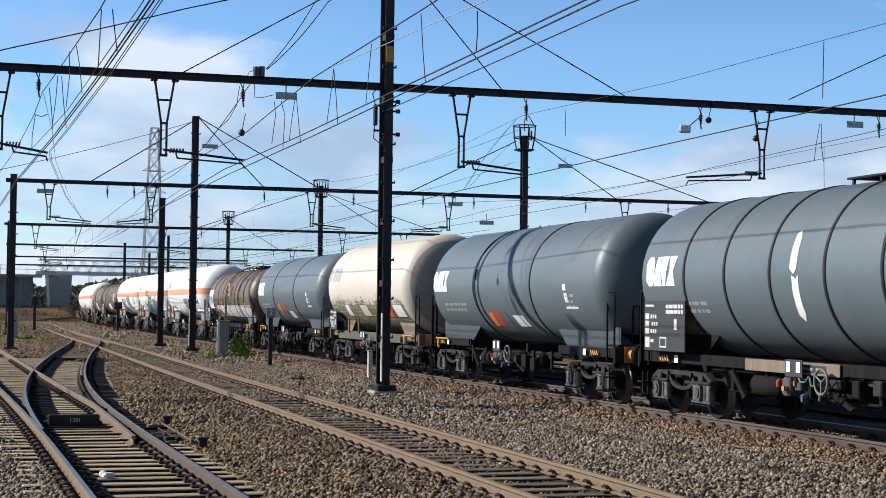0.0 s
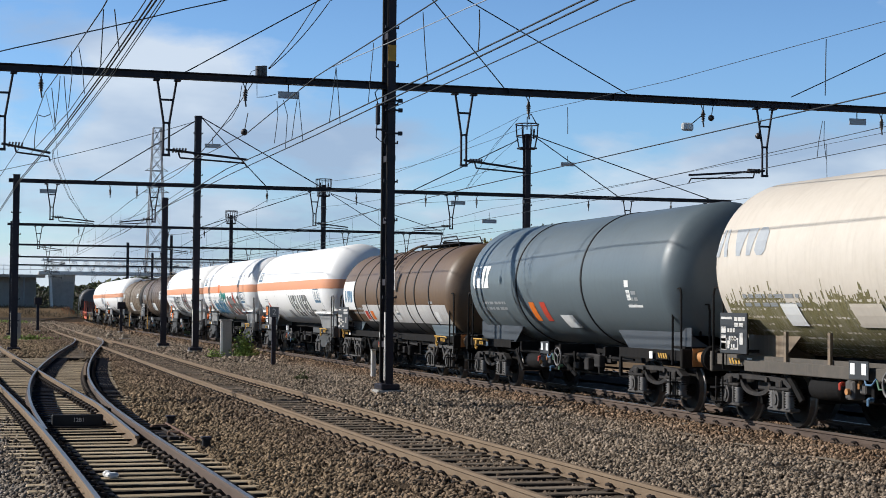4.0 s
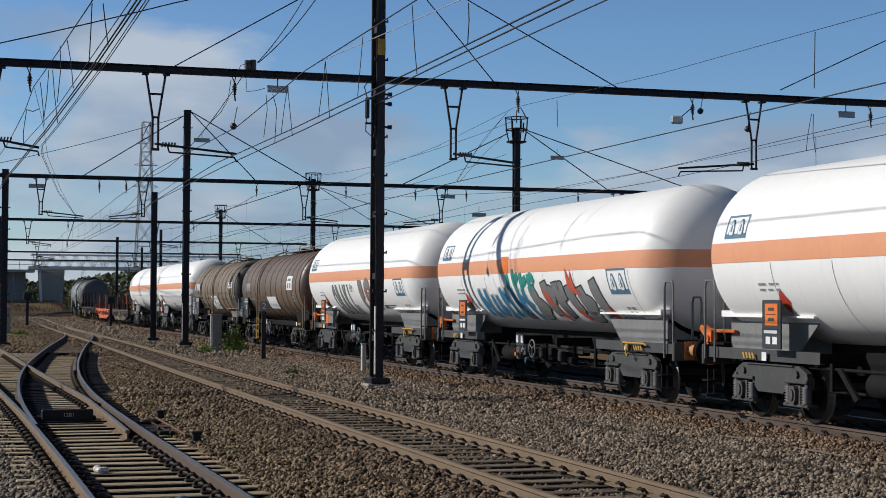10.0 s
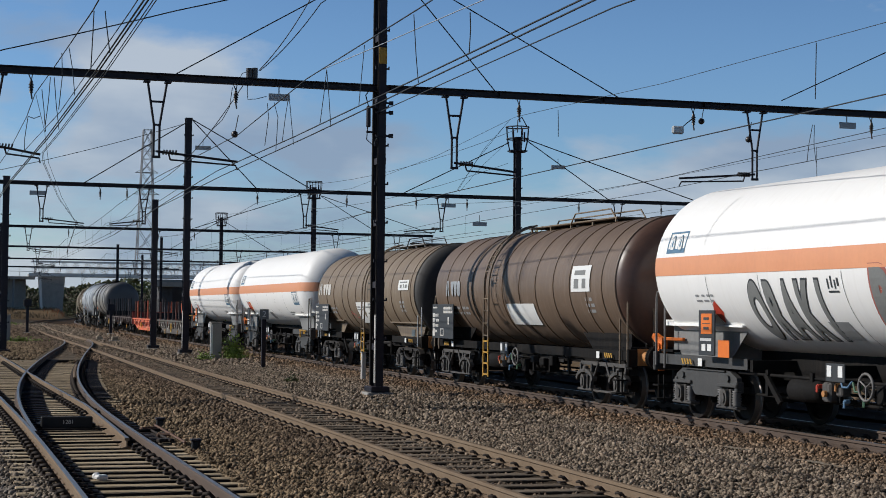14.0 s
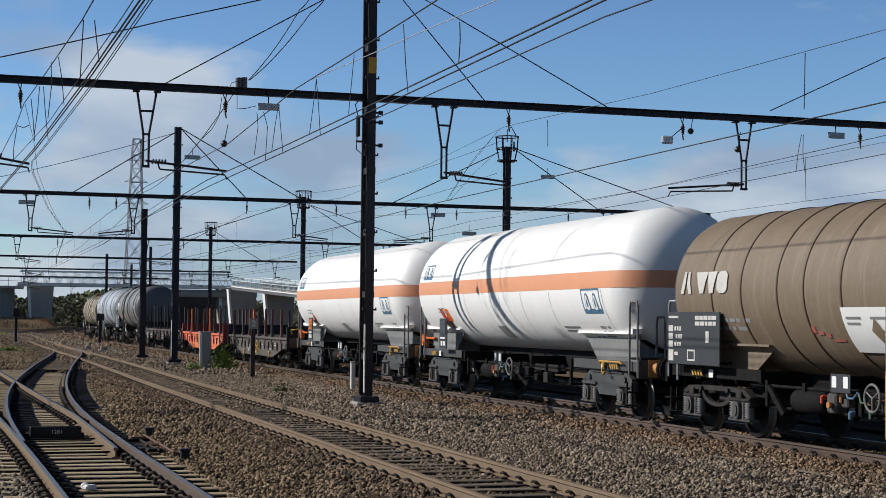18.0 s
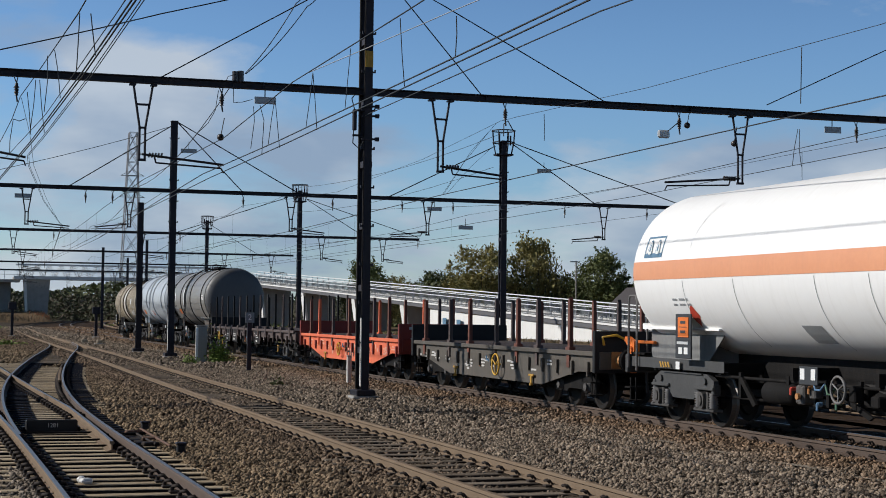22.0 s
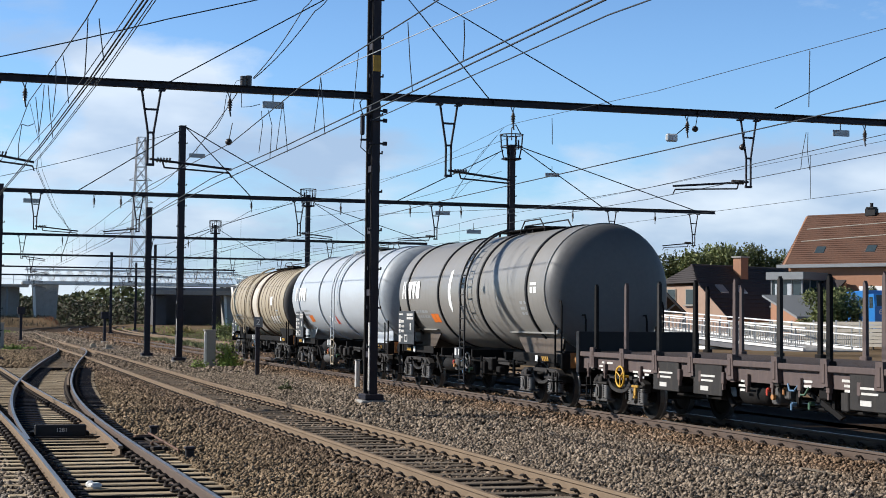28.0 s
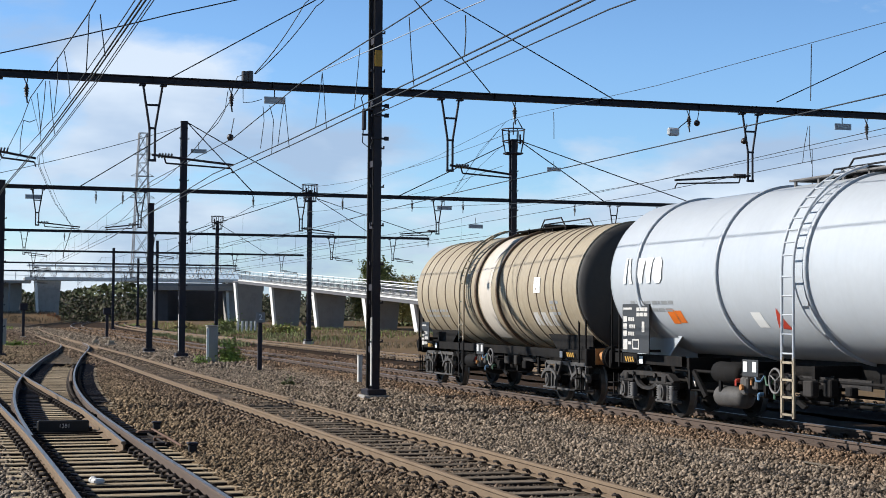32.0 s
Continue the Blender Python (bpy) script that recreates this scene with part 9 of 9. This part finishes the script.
zs = [0, 12, 22, 31, 39, 46, 52, 57, 62, 68]
for sx in (-1, 1):
    for sy in (-1, 1):
        part("leg", G().tube(leg_at(0, sx, sy), leg_at(68, sx, sy), 0.22, 5), "lattice", py)
for a, b in zip(zs, zs[1:]):
    g = G()
    for s in (-1, 1):
        g.tube(leg_at(a, -1, s), leg_at(b, 1, s), 0.13, 4).tube(leg_at(a, 1, s), leg_at(b, -1, s), 0.13, 4).tube(leg_at(b, -1, s), leg_at(b, 1, s), 0.12, 4)
        g.tube(leg_at(a, s, -1), leg_at(b, s, 1), 0.13, 4).tube(leg_at(b, s, -1), leg_at(b, s, 1), 0.12, 4)
    part("bracing", g, "lattice", py)
for z, l in ((44, 4.6), (52, 4.2), (60, 3.6)):
    part("cross_arm", G().tube((-l, 0, z), (l, 0, z), 0.16, 4).tube((-l, 0, z), (0, 0, z + 2.2), 0.12, 4).tube((l, 0, z), (0, 0, z + 2.2), 0.12, 4), "lattice", py)

# ------------------------------------------------------------ houses behind the ramp
def window(house, x, y, z, w, h, face=-1, frame_mat="white_steel"):
    """A window in a wall that faces -Y or -X (face 'x')."""
    if face == "x":
        f = part("window", G().box((x, y, z), (0.1, w, h), ch=0.01), frame_mat, house)
        part("pane", G().box((x - 0.045, y, z), (0.03, w - 0.16, h - 0.16)), "glass", f)
        part("sill", G().box((x - 0.1, y, z - h / 2 - 0.04), (0.18, w + 0.2, 0.07)), "concrete", f)
    else:
        f = part("window", G().box((x, y, z), (w, 0.1, h), ch=0.01), frame_mat, house)
        part("pane", G().box((x, y - 0.045, z), (w - 0.16, 0.03, h - 0.16)), "glass", f)
        part("sill", G().box((x, y - 0.1, z - h / 2 - 0.04), (w + 0.2, 0.18, 0.07)), "concrete", f)


def tiled_roof(house, corners, rows, material):
    """A sloping roof of overlapping courses: corners are eaves left, eaves right, ridge right, ridge left."""
    a, b, c, d = (Vector(p) for p in corners)
    nrm = (b - a).cross(d - a).normalized()
    if nrm.z < 0:
        nrm = -nrm
    for i in range(rows):
        f0, f1 = i / rows, (i + 1.25) / rows
        f1 = min(1.0, f1)
        q = [a.lerp(d, f0), b.lerp(c, f0), b.lerp(c, f1), a.lerp(d, f1)]
        lo, hi = nrm * 0.06, nrm * 0.015
        g = G().add([q[0] + lo, q[1] + lo, q[2] + hi, q[3] + hi, q[0], q[1], q[2], q[3]], [(0, 1, 2, 3), (4, 7, 6, 5), (0, 4, 5, 1), (1, 5, 6, 2), (2, 6, 7, 3), (3, 7, 4, 0)])
        part("tile_course", g, material, house)


# large brick house, its long side towards the tracks
h1 = thing("house", "large orange-brick house with a brown tiled roof", "house", at=pose(66.0, 117.2, 0, 0, 0, -60))
EA, RI, LEN, DEP = 6.9, 10.75, 16.0, 6.4
part("wall", G().prism([(0, 0), (0, EA), (DEP / 2, RI - 0.2), (DEP, EA), (DEP, 0)], "x", 0.15, LEN), "brick", h1)
tiled_roof(h1, [(-0.25, -0.5, EA - 0.35), (LEN + 0.5, -0.5, EA - 0.35), (LEN + 0.5, DEP / 2, RI), (0.1, DEP / 2, RI)], 24, "roof_tile")
tiled_roof(h1, [(-0.25, DEP + 0.5, EA - 0.35), (LEN + 0.5, DEP + 0.5, EA - 0.35), (LEN + 0.5, DEP / 2, RI), (0.1, DEP / 2, RI)], 8, "roof_tile")
part("ridge", G().tube((0.1, DEP / 2, RI), (LEN + 0.5, DEP / 2, RI), 0.1, 8), "roof_tile", h1)
part("gutter", G().box((LEN / 2, -0.58, EA - 0.42), (LEN + 1.2, 0.18, 0.3), ch=0.03), "frame_grey", h1)
part("barge_board", G().prism([(-0.55, EA - 0.6), (-0.55, EA - 0.3), (DEP / 2, RI + 0.02), (DEP / 2, RI - 0.25)], "x", -0.08, 0.12), "brick", h1)
for x0, z0, x1, z1 in ((0.6, 9.5, LEN, 10.25), (0.6, 8.45, LEN, 9.2)):
    part("snow_rail", G().tube((x0, -0.45 + (z0 - EA + 0.35) * 0.885, z0 + 0.12), (x1, -0.45 + (z1 - EA + 0.35) * 0.885, z1 + 0.12), 0.05, 6), "timber", h1, "pale rail along the roof")
for x in (2.2, 6.7, 12.0):
    sk = part("skylight", G().prism([(0.3, 7.32), (0.85, 7.95), (0.85, 8.12), (0.3, 7.5)], "x", x, x + 1.1), "frame_grey", h1)
    part("pane", G().prism([(0.36, 7.5), (0.8, 8.0), (0.76, 8.11), (0.32, 7.59)], "x", x + 0.14, x + 0.96), "glass", sk)
ch = part("chimney", G().box((5.9, DEP / 2, RI + 0.15), (0.9, 0.6, 0.6), ch=0.02), "black", h1)
part("chimney_cap", G().box((5.9, DEP / 2, RI + 0.5), (0.6, 0.8, 0.12)).tube((5.9, DEP / 2, RI + 0.5), (5.9, DEP / 2, RI + 0.9), 0.14, 8), "black", ch)
for x in (7.7, 12.5):
    window(h1, x, -0.02, 4.3, 2.4, 1.1)
    part("blind", G().box((x, -0.09, 4.5), (2.2, 0.03, 0.66)), "white", h1, "white blind")
part("plinth", G().box((LEN / 2 + 0.1, -0.03, 0.5), (LEN - 0.1, 0.1, 1.0)), "concrete", h1)
# glazed bay before its front
bay = part("bay", G().box((2.05, -1.78, 1.55), (2.9, 3.5, 3.1), ch=0.02), "brick", h1, "brick base of a glazed bay")
part("bay_roof", G().box((2.05, -1.85, 5.6), (3.4, 4.0, 0.62), ch=0.03), "frame_grey", bay)
part("bay_floor", G().box((2.05, -1.8, 3.17), (3.0, 3.6, 0.14)), "frame_grey", bay)
for k in range(4):
    part("mullion", G().box((0.68 + k * 0.91, -3.45, 4.26), (0.13, 0.14, 2.06)), "frame_grey", bay)
for k in range(1, 4):
    part("mullion", G().box((3.42, -3.45 + k * 1.1, 4.26), (0.13, 0.14, 2.06)), "frame_grey", bay)
for k in range(3):
    part("bay_pane", G().box((1.135 + k * 0.91, -3.45, 4.26), (0.78, 0.04, 2.04)), "glass", bay)
for k in range(3):
    part("bay_pane", G().box((3.42, -2.9 + k * 1.1, 4.26), (0.04, 0.96, 2.04)), "glass", bay)
for x in (1.2, 2.3):
    part("curtain", G().box((x, -3.49, 4.15), (0.4, 0.03, 1.7)), "tank_pale", bay, "pale blue curtain")
part("side_roof", G().prism([(-3.4, 3.6), (-0.4, 5.2), (-0.4, 5.35), (-3.4, 3.75)], "x", 3.75, 5.6), "roof_dark", bay, "dark lean-to roof")
part("side_wall", G().prism([(-3.1, 0), (-3.1, 3.7), (-0.1, 5.1), (-0.1, 0)], "x", 3.75, 5.5), "brick", bay)

# smaller house, its half-hipped gable towards the sun, with a long low roof on the near side
h2 = thing("house", "pale-brick house with a dark half-hipped roof and chimney", "house", at=pose(62.4, 120.8, 0, 0, 0, 23))
HL = 17.0
part("wall", G().prism([(0, 0), (0, 2.3), (3.0, 4.95), (7.3, 4.95), (7.3, 0)], "x", 0.05, HL - 0.1), "brick_pale", h2)
part("gable_wall", G().prism([(3.1, 4.9), (4.8, 6.5), (7.2, 4.9)], "x", HL - 0.5, HL - 0.1), "brick_pale", h2)
tiled_roof(h2, [(-0.25, -0.4, 2.15), (HL, -0.4, 2.15), (HL, 3.0, 5.2), (-0.25, 3.0, 5.2)], 9, "roof_dark")
tiled_roof(h2, [(-0.25, 3.0, 5.2), (HL, 3.0, 5.2), (HL, 4.8, 6.75), (1.2, 4.8, 6.75)], 9, "roof_dark")
tiled_roof(h2, [(-0.25, 7.6, 5.0), (HL, 7.6, 5.0), (HL, 4.8, 6.75), (1.2, 4.8, 6.75)], 5, "roof_dark")
tiled_roof(h2, [(-0.25, 7.5, 5.1), (-0.25, 3.0, 5.2), (1.2, 4.8, 6.75), (1.2, 4.81, 6.75)], 9, "roof_dark")
part("ridge", G().tube((1.1, 4.8, 6.75), (HL, 4.8, 6.75), 0.13, 8), "roof_dark", h2)
c2 = part("chimney", G().box((6.6, 3.9, 6.55), (1.0, 0.9, 2.0), ch=0.02), "brick", h2)
part("chimney_cap", G().box((6.6, 3.9, 7.6), (1.25, 1.05, 0.12)), "concrete", c2)
window(h2, 0.03, 6.1, 4.0, 1.0, 1.4, face="x", frame_mat="timber")
window(h2, 0.03, 4.0, 4.0, 1.0, 1.4, face="x", frame_mat="timber")
for x in (1.7, 4.2):
    part("skylight", G().prism([(2.0, 4.36), (2.7, 4.99), (2.7, 5.11), (2.0, 4.48)], "x", x, x + 1.0), "galv", h2)
lr = thing("shed", "low brick shed with a grey sloping roof", "shed", at=pose(57.4, 112.0, 0))
part("wall", G().prism([(-4.8, 0), (-4.8, 2.3), (-0.2, 3.75), (-0.2, 0)], "x", 4.2, 8.4), "brick", lr)
part("roof", G().prism([(-5.2, 2.2), (0.2, 3.9), (0.2, 4.06), (-5.2, 2.38)], "x", 3.6, 8.8), "frame_grey", lr)
pc = thing("carport", "pale-framed timber carport gable beside the house", "carport", at=pose(53.6, 117.5, 0))
part("frame", G().pipe([(0, 0, 2.6), (1.7, 0, 4.1), (3.4, 0, 2.6), (0, 0, 2.6)], 0.12, 6).tube((1.7, 0, 4.0), (1.7, 0, 2.6), 0.1, 6).tube((0.85, 0, 3.3), (1.7, 0, 2.7), 0.08, 6).tube((2.55, 0, 3.3), (1.7, 0, 2.7), 0.08, 6), "timber", pc)
part("roof", G().prism([(-0.2, 2.5), (1.7, 4.2), (3.6, 2.5), (3.6, 2.65), (1.7, 4.38), (-0.2, 2.65)], "y", 0.1, 6), "roof_dark", pc)
for x in (0.1, 3.3):
    part("post", G().box((x, 0, 1.2), (0.18, 0.18, 2.8)), "timber", pc)
# garden fence panels
fn = thing("garden_fence", "pale timber garden fence panels and grey posts", "fence")
for k in range(9):
    x, y = 50.0 + k * 0.55, 95.0 - k * 1.75
    for j in range(7):
        part("board", shared("fence_board", "timber", lambda g: g.box((0, 0, 0), (1.85, 0.04, 0.19))), None, fn, at=pose(x, y, ground_h(x, y) + 0.35 + j * 0.22, 0, 0, -72))
    part("post", shared("fence_post", "frame_grey", lambda g: g.box((0, 0, 0.9), (0.1, 0.1, 1.9))), None, fn, at=pose(x - 0.27, y + 0.87, ground_h(x, y), 0, 0, -72))
# blue lorry
tr = thing("lorry", "bright blue lorry cab parked behind the ramp", "lorry", at=pose(56.1, 88.6, 0.9, 0, 0, -20))
cabm = part("cab", G().prism([(0, 0.6), (0, 2.1), (0.35, 2.9), (2.2, 2.9), (2.2, 0.6)], "x", 0, 2.4), "truck_blue", tr)
part("windscreen", G().prism([(-0.02, 2.12), (0.3, 2.82), (0.36, 2.82), (0.04, 2.12)], "x", 0.15, 2.25), "glass", cabm)
part("side_window", G().prism([(0.45, 2.0), (0.55, 2.7), (1.5, 2.7), (1.5, 2.0)], "x", -0.02, 0.02), "glass", cabm)
part("cargo_box", G().box((1.2, 5.6, 1.9), (2.5, 6.4, 2.5), ch=0.03), "truck_blue", tr)
vs, fs = wrapped_text("6312", 0.5)
part("lettering", G().add([(0.75 + u, -0.012, 1.75 + v) for u, v in vs], fs), "white", cabm, "white numerals")
for yy in (0.9, 5.0, 7.6):
    for xx in (0.1, 2.3):
        wl_ = part("wheel", G().tube((xx - 0.14, yy, 0.42), (xx + 0.14, yy, 0.42), 0.48, 18), "rubber", tr)
        part("rim", G().tube((xx - 0.16, yy, 0.42), (xx + 0.16, yy, 0.42), 0.24, 14), "galv", wl_)
# trees
for x, y, h, w, m, lab, wi in ((52.5, 153, 8.6, 7.5, "leaf_yellow", "yellow-green tree with an airy crown", False), (58.5, 152, 9.6, 7.0, "leaf_yellow", "tall thin-leaved birch turning yellow", True),
                               (63, 146, 8.2, 6.5, "leaf_green", "green broadleaf tree behind the ramp", False), (66, 138, 7.6, 6.5, "leaf_dark", "dark bushy tree behind the ramp", False),
                               (69, 136, 8.5, 8.3, "leaf_green", "drooping green willow behind the houses", True), (76, 142, 9.0, 7.8, "leaf_dark", "dark green broadleaf tree behind the houses", False),
                               (82, 142, 9.0, 8.3, "leaf_green", "green broadleaf tree behind the houses", False), (90, 146, 9.0, 8.3, "leaf_dark", "dark green broadleaf tree behind the houses", False),
                               (96, 148, 9.6, 8.0, "leaf_yellow", "autumn-coloured tree behind the houses", False), (47.5, 178, 7.6, 6.0, "leaf_green", "green round tree above the ramp", False),
                               (58, 205, 6.8, 9.0, "leaf_yellow", "low autumn tree beyond the ramp", False), (66, 210, 7.2, 9.0, "leaf_dark", "low dark tree beyond the ramp", False),
                               (75, 214, 7.0, 10, "leaf_green", "low green tree beyond the ramp", False), (56.6, 94.4, 4.2, 4.4, "leaf_green", "round green garden tree before the brick house", False),
                               (57.6, 91.2, 3.9, 1.5, "leaf_dark", "narrow dark garden cypress", False)):
    tree(x, y, h, w, m, lab, int(x * 7 + y), base_z=ground_h(x, y), willow=wi, leaves=9500 if m == "leaf_yellow" else 14000)
lp = thing("street_lamp", "thin pale street lamp column behind the ramp", "street lamp")
part("column", G().tube((53.0, 129, 0), (53.0, 129, 6.6), 0.09, 8, r1=0.06), "timber", lp)
part("lamp_head", G().box((52.7, 128.8, 6.65), (0.7, 0.25, 0.12), ch=0.03), "galv", lp)

motions()
